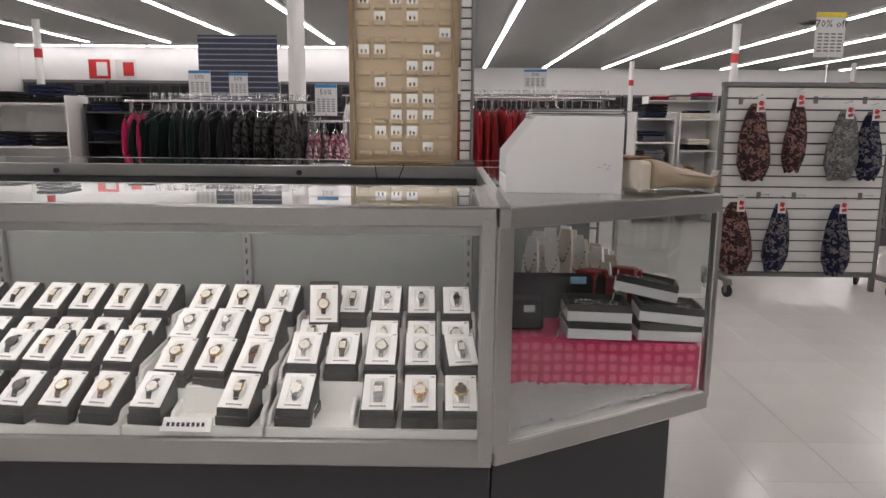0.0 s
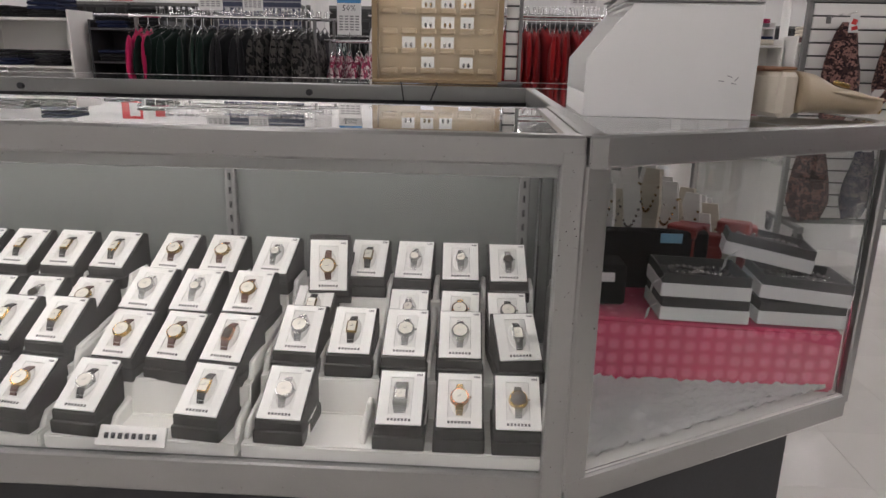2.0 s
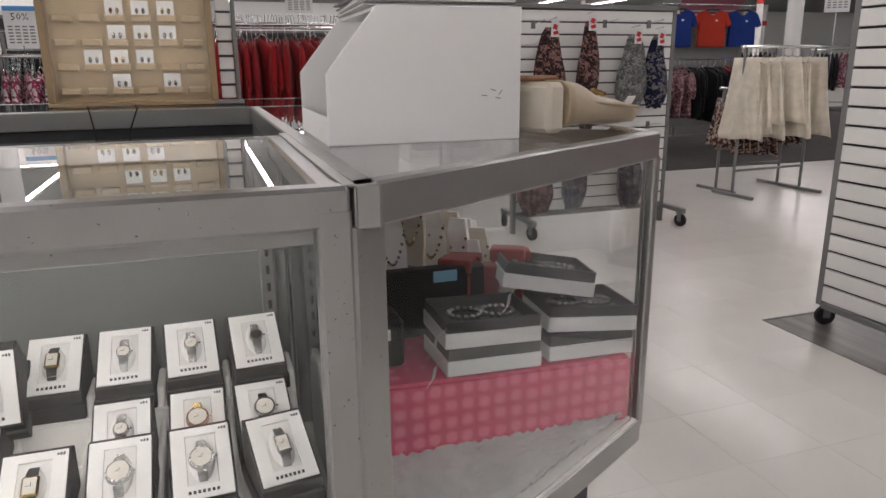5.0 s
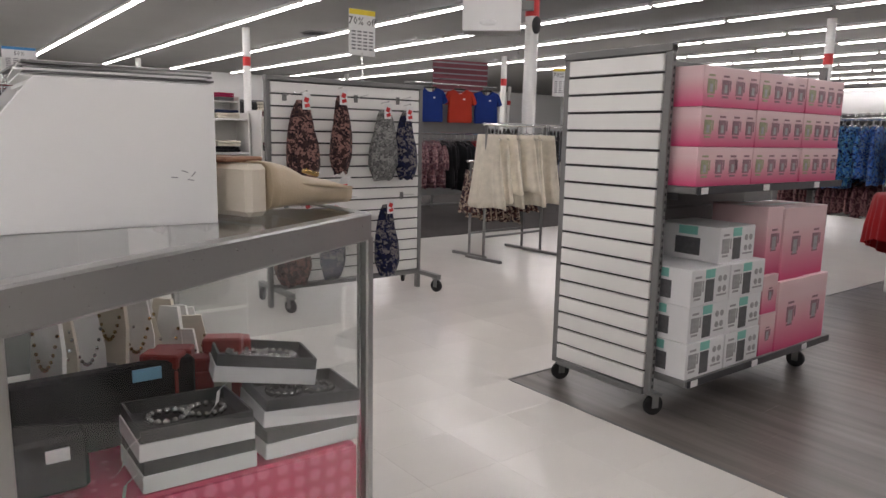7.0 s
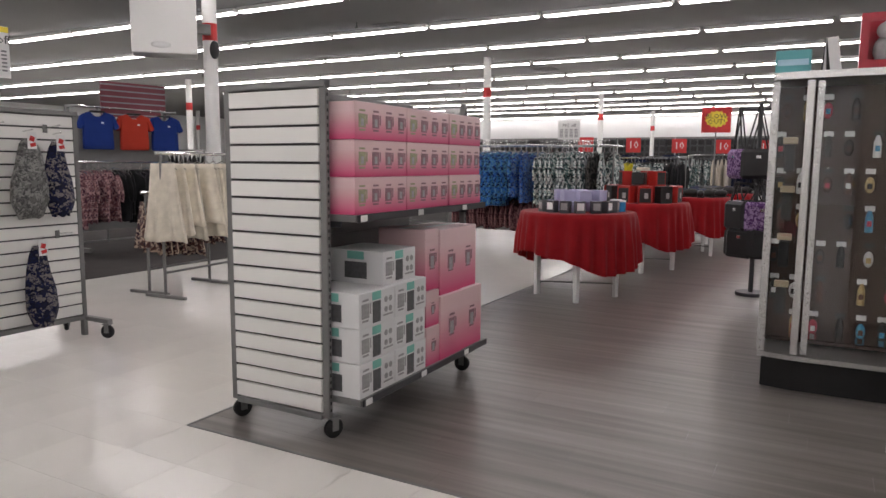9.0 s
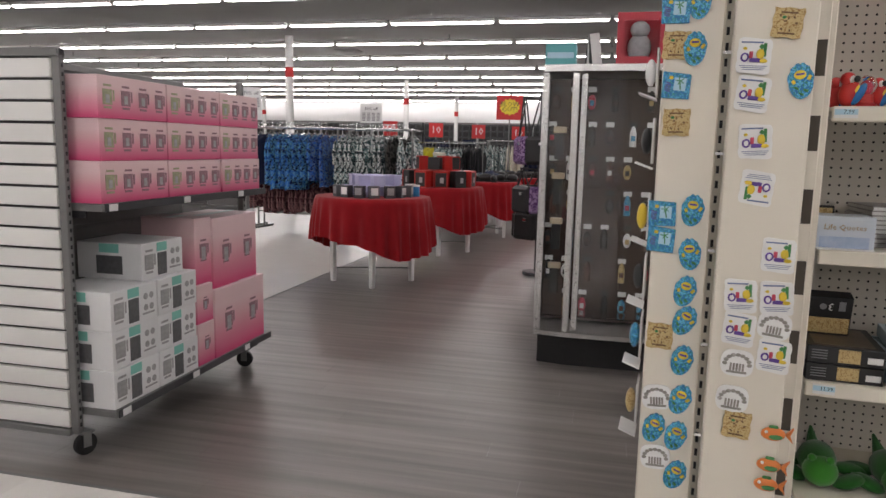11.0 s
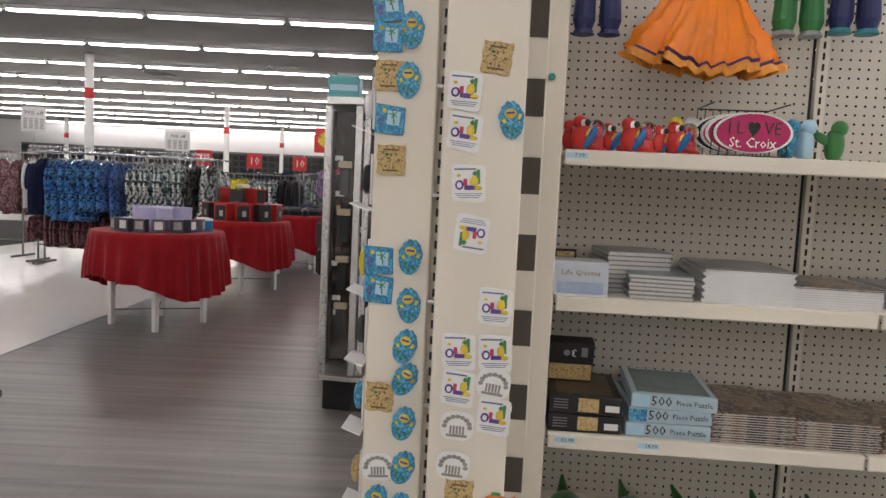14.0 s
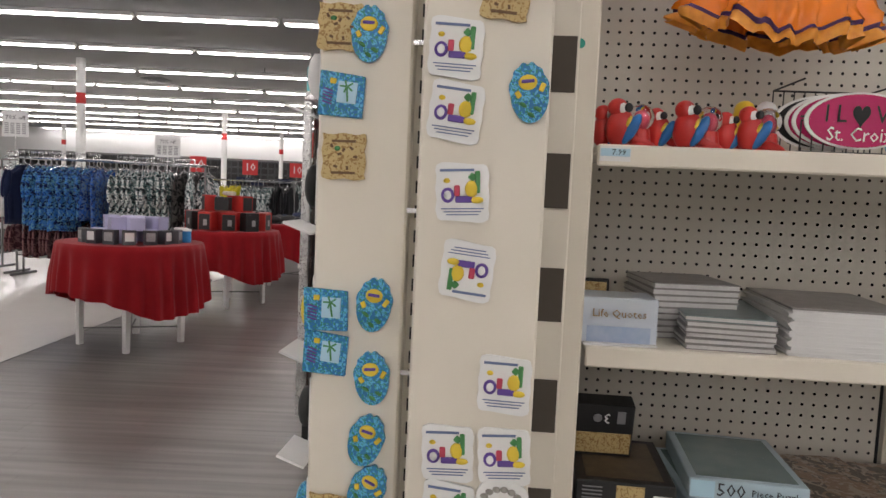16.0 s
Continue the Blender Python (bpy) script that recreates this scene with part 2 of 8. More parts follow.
# ---- the jewellery counter ----
FY, TOP, DECK, PX, QX, QY = 1.690, 1.005, 0.487, 0.323, 0.925, 2.043   # front face, counter top, case floor, front corner, side corner
LX = -2.3                                                               # far end of the front case
PINKDOT = mat("pink_cloth", (0.62, 0.045, 0.13), 0.85, 0, 0.1, 14, 250, 0.2)
FLUFF = mat("white_fluff", (0.88, 0.88, 0.87), 0.95, 0, 0.06, 30, 120, 0.9)
TOPGREY = mat("counter_top_grey", (0.43, 0.43, 0.42), 0.3, 0.35, 0.08, 4, 160, 0.03)
SIDEGLOSS = mat("smoked_side_panel", (0.07, 0.075, 0.073), 0.06, 0.0, 0.05, 3, 60, 0.0, coat=1.0)


def pink_dots():
    nt = PINKDOT.node_tree
    b = nt.nodes["Principled BSDF"]
    old = b.inputs["Base Color"].links[0].from_socket
    co, mp, v, c, mx = (nt.nodes.new("ShaderNode" + k) for k in ("TexCoord", "Mapping", "TexVoronoi", "Math", "Mix"))
    mp.inputs["Scale"].default_value = (34, 34, 34)
    v.inputs["Randomness"].default_value = 0.15
    v.inputs["Scale"].default_value = 1.0
    c.operation, c.inputs[1].default_value = "LESS_THAN", 0.36
    mx.data_type = "RGBA"
    mx.inputs[7].default_value = (0.70, 0.12, 0.22, 1)
    nt.links.new(co.outputs["Object"], mp.inputs[0])
    nt.links.new(mp.outputs[0], v.inputs["Vector"])
    nt.links.new(v.outputs["Distance"], c.inputs[0])
    nt.links.new(c.outputs[0], mx.inputs[0])
    nt.links.new(old, mx.inputs[6])
    nt.links.new(mx.outputs[2], b.inputs["Base Color"])


pink_dots()


def front_case():
    w = PX - LX
    t = thing("display_case", "glass watch showcase with aluminium frame on a charcoal base", "display case", pose(LX, FY, 0))
    bk = 0.57
    boxpart("base", (w / 2, 0.07 + (bk - 0.07) / 2, 0.21), (w, bk - 0.07, 0.42), LAMINATE, t, 0.004, "charcoal laminate base")
    boxpart("deck", (w / 2, 0.02 + bk / 2 - 0.005, 0.454), (w - 0.02, bk - 0.03, 0.05), TRAY, t)
    boxpart("bottom_rail", (w / 2, 0.0125, 0.455), (w - 0.004, 0.022, 0.06), STEEL, t, 0.003)
    boxpart("top_rail", (w / 2, 0.0145, TOP - 0.0185), (w - 0.002, 0.031, 0.042), STEEL, t, 0.004)
    boxpart("valance", (w / 2 - 0.01, 0.0365, TOP - 0.043), (w - 0.03, 0.008, 0.036), STEEL, t, 0.002, "brushed aluminium lamp valance")
    boxpart("back_rail", (w / 2, bk - 0.012, TOP - 0.02), (w, 0.024, 0.04), STEEL, t, 0.004)
    boxpart("side_rail", (w - 0.015, bk / 2, TOP - 0.02), (0.03, bk - 0.056, 0.04), STEEL, t, 0.004)
    for x in (w - 0.017, 0.017):
        boxpart("post", (x, 0.0155, 0.714), (0.034, 0.034, 0.544), STEEL, t, 0.003)
    g = boxpart("front_pane", (w / 2, 0.016, 0.725), (w - 0.068, 0.005, 0.48), PANE, t, label="clear front glass")
    g.visible_shadow = False
    g = boxpart("top_pane", (w / 2 - 0.016, bk / 2, TOP - 0.004), (w - 0.036, bk - 0.052, 0.006), PANE, t, label="clear glass top")
    g.visible_shadow = False
    boxpart("back_panel", (w / 2, bk - 0.02, 0.72), (w - 0.03, 0.012, 0.49), GREYPANEL, t, 0, "grey sliding back panel")
    boxpart("side_panel", (w - 0.006, bk / 2 + 0.02, 0.72), (0.008, bk - 0.08, 0.48), SIDEGLOSS, t, 0, "glossy smoked side panel")
    for x in (-0.360, 0.277, -1.075, -1.74):
        s = boxpart("shelf_standard", (x - LX, bk - 0.036, 0.72), (0.024, 0.016, 0.48), GREYMETAL, t, 0.002, "slotted dark grey shelf standard")
        bm = bmesh.new()
        for k in range(15):
            bm_box(bm, (x - LX, bk - 0.0445, 0.505 + 0.031 * k), (0.006, 0.003, 0.015))
        part("slots", bm, BLACK, s)
    rodpart("case_lamp", (0.05, 0.052, TOP - 0.036), (w - 0.06, 0.052, TOP - 0.036), 0.009, CASELIT, t, 8, label="thin glowing lamp tube")
    return t


front_case()


def glass_frame(sd, dd, z):
    """A place in the corner case: sd along the slanted glass, dd behind it."""
    ang = math.atan2(QY - FY, QX - PX)
    return pose(PX, FY, 0, 0, 0, math.degrees(ang)) @ Matrix.Translation((sd, dd, z))


def corner_case():
    BY, IX = 3.16, 0.315
    t = thing("corner_display_case", "angled glass corner case with aluminium frame", "display case", pose(PX, FY, 0))
    P, Q = (0.004, 0.003), (QX - PX, QY - FY)
    R, S = (QX - PX, BY - FY), (IX - PX + 0.012, BY - FY)
    poly = [P, Q, R, S]
    L = math.hypot(Q[0] - P[0], Q[1] - P[1])
    ang = math.degrees(math.atan2(Q[1] - P[1], Q[0] - P[0]))
    bm = bmesh.new()
    bm_prism(bm, [(0.006, 0.09), (Q[0] - 0.09, Q[1] + 0.03), (R[0] - 0.09, R[1]), (S[0], S[1])], 0.0, 0.415)
    part("base", bm, LAMINATE, t, "charcoal laminate base")
    bm = bmesh.new()
    bm_prism(bm, [(p[0] + a, p[1] + b) for p, a, b in zip(poly, (0.004, -0.004, -0.004, 0.004), (0.01, 0.0, 0, 0))], 0.425, 0.478)
    part("deck", bm, TRAY, t)
    bm = bmesh.new()
    bm_prism(bm, [(p[0] + a, p[1] + b) for p, a, b in zip(poly, (0.02, -0.03, -0.03, 0.02), (0.035, 0.018, -0.02, -0.02))], TOP - 0.007, TOP + 0.001)
    part("top", bm, PANE, t, "clear glass top").visible_shadow = False

    def rail(name, a, b, z, h, d=0.028):
        a, b = Vector((*a, z)), Vector((*b, z))
        m = (a + b) / 2
        an = math.degrees(math.atan2(b.y - a.y, b.x - a.x))
        n = Vector((-math.sin(radians(an)), math.cos(radians(an)), 0)) * (d / 2)
        boxpart(name, m + n, ((b - a).length - 0.004, d, h), STEEL, t, 0.003, turn=(0, 0, an))
    for a, b in ((P, Q), (Q, R), (R, S), (S, P)):
        rail("top_rail", a, b, TOP - 0.021, 0.046)
    for a, b in ((P, Q), (Q, R)):
        rail("bottom_rail", a, b, 0.452, 0.05)
    for p, an, o in ((P, ang, (0.0105, 0.022)), (Q, ang, (-0.012, 0.008)), (R, 0, (-0.012, -0.012))):
        boxpart("post", (p[0] + o[0], p[1] + o[1], 0.712), (0.044 if p is P else 0.022, 0.026, 0.51), STEEL, t, 0.003, turn=(0, 0, an))
    for nm, a, b in (("front_pane", P, Q), ("side_pane", Q, R)):
        a, b = Vector((*a, 0.728)), Vector((*b, 0.728))
        an = math.degrees(math.atan2(b.y - a.y, b.x - a.x))
        n = Vector((-math.sin(radians(an)), math.cos(radians(an)), 0)) * 0.012
        g = boxpart(nm, (a + b) / 2 + n, ((b - a).length - 0.05, 0.005, 0.50), PANE, t, label="clear glass pane", turn=(0, 0, an))
        g.visible_shadow = False
    boxpart("joint_strip", (-0.001, 0.29, TOP + 0.0015), (0.014, 0.57, 0.003), STEEL, t, 0.001)
    boxpart("inner_panel", (S[0] + 0.008, (S[1] + 0.57) / 2, 0.72), (0.01, S[1] - 0.60, 0.49), GREYPANEL, t)
    return t


corner_case()


def back_case():
    """The counter across the staff's well, seen from its service side."""
    y0, y1 = 3.17, 3.72
    w = QX - LX
    t = thing("service_counter", "aluminium framed counter with sliding doors and glass top", "counter", pose(LX, y0, 0))
    boxpart("base", (w / 2, (y1 - y0) / 2, 0.22), (w - 0.02, y1 - y0 - 0.06, 0.44), LAMINATE, t, 0.004)
    boxpart("top_rail", (w / 2, 0.012, TOP - 0.025), (w, 0.024, 0.05), STEEL, t, 0.003)
    boxpart("door_track", (w / 2, 0.03, TOP - 0.066), (w - 0.04, 0.02, 0.03), DARKMETAL, t, 0.002)
    boxpart("far_rail", (w / 2, y1 - y0 - 0.012, TOP - 0.02), (w, 0.024, 0.04), STEEL, t, 0.003)
    g = boxpart("top_pane", (w / 2, (y1 - y0) / 2, TOP - 0.004), (w - 0.03, y1 - y0 - 0.05, 0.006), PANE, t, label="clear glass top")
    g.visible_shadow = False
    for k in range(3):
        d = boxpart("sliding_door", (0.45 + k * 1.02 - 0.04, 0.03 + 0.012 * (k % 2), 0.68), (1.04, 0.008, 0.46), GREYPANEL, t, 0.002, "grey sliding door")
        bm = bmesh.new()
        bm_rod(bm, (0.45 + k * 1.02 + 0.42, 0.012, TOP - 0.03), (0.45 + k * 1.02 + 0.42, -0.012, TOP - 0.03), 0.011, 12)
        part("lock", bm, DARKMETAL, d, "round key lock")
    boxpart("far_panel", (w / 2, y1 - y0 - 0.014, 0.71), (w - 0.02, 0.01, 0.52), GREYPANEL, t)
    return t


back_case()


# ---- watches ----
SILVER = mat("silver_watch_metal", (0.62, 0.62, 0.61), 0.22, 1.0, 0.2, 60, 500, 0.3)
GOLD = mat("gold_watch_metal", (0.62, 0.42, 0.16), 0.22, 1.0, 0.2, 60, 500, 0.3)
ROSE = mat("rose_watch_metal", (0.62, 0.33, 0.2), 0.22, 1.0, 0.2, 60, 500, 0.3)
LEATHERBR = mat("brown_leather", (0.09, 0.03, 0.017), 0.5, 0, 0.2, 50, 500, 0.2)
LEATHERBK = mat("black_leather", (0.015, 0.014, 0.014), 0.45, 0, 0.2, 50, 500, 0.2)
DIALW = mat("white_dial", (0.75, 0.72, 0.64), 0.25, 0, 0.05, 50, 500, 0)
DIALK = mat("dark_dial", (0.03, 0.022, 0.018), 0.25, 0, 0.05, 50, 500, 0)
PILLOW = mat("white_watch_pillow", (0.76, 0.75, 0.72), 0.7, 0, 0.04, 30, 300, 0.1)
SLOPE = 32.0


def watch_box(kind, strap, case, dial, m, group="watch boxes on the trays", tall=False):
    """A wedge-shaped box with a white card sleeve and one watch on a pillow."""
    words = {LEATHERBR: "brown leather strap", LEATHERBK: "black leather strap", SILVER: "silver bracelet", GOLD: "gold bracelet", ROSE: "rose gold bracelet"}[strap]
    t = thing("watch_box", f"charcoal box with white card and watch on {words}", "watch box", m, group)
    w, ln = 0.077, 0.104
    dy, dz = ln * math.cos(radians(SLOPE)), ln * math.sin(radians(SLOPE))
    h0 = 0.038
    bm = bmesh.new()
    bm_prism(bm, [(0, 0), (dy + 0.012, 0), (dy + 0.012, h0 + dz - 0.004), (dy, h0 + dz), (0, h0)], -w / 2, w / 2, "x")
    bmesh.ops.bevel(bm, geom=list(bm.edges), offset=0.0012, segments=1, affect="EDGES")
    part("box", bm, DARKGREYBOX, t)
    boxpart("base_tray", (0, dy / 2 + 0.005, 0.0115), (w + 0.005, dy + 0.019, 0.023), DARKGREYBOX, t, 0.0015)
    face = pose(0, 0, h0, SLOPE, 0, 0) @ Matrix.Translation((0, ln / 2, 0.0016))


    cw, ch, ow, oh, oy = w - 0.006, ln - 0.007, 0.037, 0.068, 0.003
    bm = bmesh.new()
    for cx, cy, sx, sy in ((0, (oy - oh / 2 - ch / 2) / 2, cw, ch / 2 + oy - oh / 2), (0, (oy + oh / 2 + ch / 2) / 2, cw, ch / 2 - oy - oh / 2),
                           (-(cw + ow) / 4, oy, (cw - ow) / 2, oh), ((cw + ow) / 4, oy, (cw - ow) / 2, oh)):
        bm_box(bm, (cx, cy, 0.0012), (sx, sy, 0.0024))
    card = part("card", bm, CARD, t, "white printed card sleeve")
    card.matrix_basis = face
    bm = bmesh.new()
    for k in range(7):
        bm_box(bm, (-0.0165 + 0.0055 * k, -ch / 2 + 0.0085, 0.0026), (0.0034, 0.0042, 0.0006))
    p = part("print", bm, INK, card)
    bm = bmesh.new()
    for k in range(3):
        bm_box(bm, (cw / 2 - 0.0112 + 0.0034 * k, ch / 2 - 0.006, 0.0026), (0.0022, 0.0038 if k else 0.0026, 0.0006))
    part("price", bm, INK, card)
    bm = bmesh.new()
    bm_box(bm, (0, oy, 0.0005), (ow - 0.001, oh - 0.001, 0.0012))
    bm_ball(bm, (0, oy - 0.003, 0.001), (ow / 2 - 0.003, oh / 2 - 0.006, 0.008), seg=12)
    pil = part("pillow", bm, PILLOW, t)
    pil.matrix_basis = face


    sw = 0.007 if kind != "wide" else 0.0125
    bm = bmesh.new()
    n = 9 if strap in (SILVER, GOLD, ROSE) else 4
    for sgn in (-1, 1):
        for k in range(n):
            u = (k + 0.5) / n
            yy = sgn * (0.009 + u * 0.019)
            zz = 0.0105 - 0.009 * u * u
            wd = sw * (1 - 0.22 * u)
            bm_box(bm, (0, oy - 0.003 + yy, zz), (wd * 2, 0.019 / n * (0.86 if n > 5 else 1.06), 0.0026), 0.0005 if n > 5 else 0, turn=(-sgn * 36 * u, 0, 0))
    st = part("strap", bm, strap, t)
    st.matrix_basis = face
    bm = bmesh.new()
    if kind in ("square", "wide"):
        bm_box(bm, (0, oy - 0.003, 0.0115), (0.019 if kind == "square" else 0.022, 0.026 if kind == "square" else 0.02, 0.006), 0.002)
    else:
        r = 0.0158 if kind == "round" else 0.0105
        bm_rod(bm, (0, oy - 0.003, 0.0085), (0, oy - 0.003, 0.0145), r, 20, r * 0.92)
        bm_rod(bm, (r, oy - 0.003, 0.0112), (r + 0.003, oy - 0.003, 0.0112), 0.0014, 8)
    cs = part("case", bm, case, t)
    cs.matrix_basis = face
    bm = bmesh.new()
    if kind in ("square", "wide"):
        bm_box(bm, (0, oy - 0.003, 0.0148), (0.014, 0.02 if kind == "square" else 0.014, 0.0008))
    else:
        bm_rod(bm, (0, oy - 0.003, 0.0144), (0, oy - 0.003, 0.0152), r * 0.78, 18)
    dl = part("dial", bm, dial, cs)
    bm = bmesh.new()
    bm_box(bm, (0.0012, oy - 0.0015, 0.0155), (0.0006, 0.0048, 0.0004), turn=None)
    bm_box(bm, (-0.0018, oy - 0.0035, 0.0155), (0.0045, 0.0006, 0.0004))
    part("watch_hand", bm, INK if dial is DIALW else SILVER, cs)
    return t


def watches():
    K = {}
    styles = {"rl": ("round", LEATHERBR, GOLD, DIALW), "kl": ("square", LEATHERBK, GOLD, DIALW), "rb": ("round", LEATHERBK, SILVER, DIALW),
              "sr": ("round", SILVER, SILVER, DIALW), "ss": ("small", SILVER, SILVER, DIALW), "sk": ("small", SILVER, SILVER, DIALK),
              "sw": ("wide", SILVER, SILVER, DIALW), "gr": ("round", GOLD, ROSE, DIALW), "kr": ("round", SILVER, GOLD, DIALK), "bb": ("round", LEATHERBK, DARKMETAL, DIALK),
              "rs": ("square", LEATHERBR, ROSE, DIALK), "sq": ("square", SILVER, SILVER, DIALW)}

    def put(s, x, y, z, turn=0.0, lean=0.0):
        m = pose(x, y, z, lean, 0, turn + random.uniform(-1.5, 1.5))
        if s in K:
            copy_thing(K[s], m)
        else:
            K[s] = watch_box(*styles[s], m)
    # front step
    for s, x, tn in (("rb", -1.06, -6), ("sr", -0.96, -6), ("rl", -0.86, -6), ("bb", -0.762, -9), ("rl", -0.663, -8), ("rl", -0.566, -8), ("rb", -0.455, -7), ("kl", -0.257, -6),
                     ("sr", -0.124, -3), ("sw", 0.066, 0), ("gr", 0.161, 0), ("kr", 0.254, 1)):
        put(s, x, 1.716, 0.508, tn)
    # second step
    for s, x, tn in (("kl", -1.05, -6), ("kl", -0.945, -6), ("bb", -0.844, -8), ("kl", -0.763, -8), ("kl", -0.664, -8), ("kl", -0.567, -7), ("sr", -0.126, -3), ("kl", -0.033, -2), ("sr", 0.061, 0), ("sr", 0.157, 1), ("sq", 0.261, 8)):
        put(s, x, 1.832, 0.573, tn)
    for s, x, tn in (("rl", -0.430, -8), ("rl", -0.336, -8), ("rs", -0.244, -6)):
        put(s, x, 1.797, 0.566, tn)
    for s, x, tn in (("kl", -0.975, -6), ("kl", -0.874, -6), ("sr", -0.772, -6), ("sk", -0.676, -5), ("rl", -0.579, -6), ("kl", -0.132, -4), ("gr", 0.151, 0), ("rb", 0.244, 2)):
        put(s, x, 1.942, 0.573, tn)
    put("ss", 0.054, 1.942, 0.573)
    for s, x, tn in (("sr", -0.440, -6), ("ss", -0.345, -6), ("rl", -0.245, -4)):
        put(s, x, 1.915, 0.608, tn)
    # back step
    for s, x, tn in (("kl", -1.06, -8), ("kl", -0.961, -8), ("kl", -0.860, -7), ("kl", -0.764, -6), ("kl", -0.666, -6), ("kl", -0.566, -6), ("rl", -0.441, -6), ("rl", -0.340, -5), ("ss", -0.232, -5),
                     ("kl", -0.038, -1), ("ss", 0.055, 0), ("ss", 0.150, 1), ("sk", 0.245, 2)):
        put(s, x, 2.05, 0.641, tn)
    put("rl", -0.105, 2.035, 0.634, 3, 42)


def watch_trays():
    def tray(x0, x1, second, third):
        """second: where the second step begins; third: the height of a middle step, or none."""
        w = x1 - x0
        t = thing("watch_tray", "white plastic stepped tray for watch boxes", "display tray", pose((x0 + x1) / 2, 1.712, 0.481), "watch trays")
        bm = bmesh.new()
        mid = [(0.206, third), (0.2, 0.091)] if third else []
        bm_prism(bm, [(0, 0), (0.46, 0), (0.46, 0.159), (0.332, 0.159), (0.326, third or 0.091)] + mid + [(second, 0.091), (second - 0.005, 0.0265), (0, 0.0265)], -w / 2, w / 2, "x")
        bmesh.ops.bevel(bm, geom=list(bm.edges), offset=0.003, segments=2, affect="EDGES")
        part("steps", bm, TRAY, t)
        n = max(2, round(w / 0.097))
        for k in range(n + 1):
            x = -w / 2 + 0.005 + k * (w - 0.010) / n
            bm = bmesh.new()
            bm_prism(bm, [(0.012, 0.025), (0.42, 0.025), (0.42, 0.186), (0.35, 0.186), (0.325, 0.135), (second + 0.03, 0.118), (second, 0.06), (0.03, 0.05)], x - 0.005, x + 0.005, "x")
            bmesh.ops.bevel(bm, geom=list(bm.edges), offset=0.003, segments=1, affect="EDGES")
            part("divider", bm, TRAY, t)
    tray(-0.185, 0.294, 0.113, 0)
    tray(-0.508, -0.192, 0.080, 0.126)
    tray(-0.996, -0.515, 0.113, 0)
    tray(-1.48, -1.003, 0.113, 0)
    b = thing("brand_plate", "small white plate with dark lettering on the tray", "plate", pose(-0.362, 1.709, 0.492))
    boxpart("plate", (0, 0.004, 0.018), (0.115, 0.006, 0.034), CARD, b, 0.001, turn=(-35, 0, 0))
    bm = bmesh.new()
    for k in range(8):
        bm_box(bm, (-0.039 + 0.0112 * k, 0.0009, 0.0205), (0.0062, 0.002, 0.009), turn=(-35, 0, 0))
    part("print", bm, INK, b)


watch_trays()
watches()


# ---- on and in the counter ----
WHITEBIN = mat("white_bin_plastic", (0.78, 0.78, 0.77), 0.45, 0, 0.03, 6, 150, 0.04)
BEIGE = mat("beige_leather", (0.50, 0.40, 0.27), 0.45, 0, 0.12, 9, 260, 0.25)
PALEBEIGE = mat("cream_leather", (0.66, 0.60, 0.50), 0.5, 0, 0.08, 9, 260, 0.2)
PAPER = mat("white_paper", (0.74, 0.74, 0.73), 0.7, 0, 0.04, 20, 200, 0.05)
GREYLID = mat("grey_box_lid", (0.040, 0.042, 0.041), 0.6, 0, 0.12, 15, 200, 0.1)
GREYBODY = mat("silver_box_card", (0.74, 0.74, 0.73), 0.4, 0, 0.06, 15, 200, 0.05)
OAKTAN = mat("tan_display_felt", (0.56, 0.43, 0.27), 0.75, 0, 0.1, 10, 250, 0.15)
TANFRAME = mat("tan_frame_wood", (0.38, 0.27, 0.15), 0.5, 0, 0.15, 8, 180, 0.1)


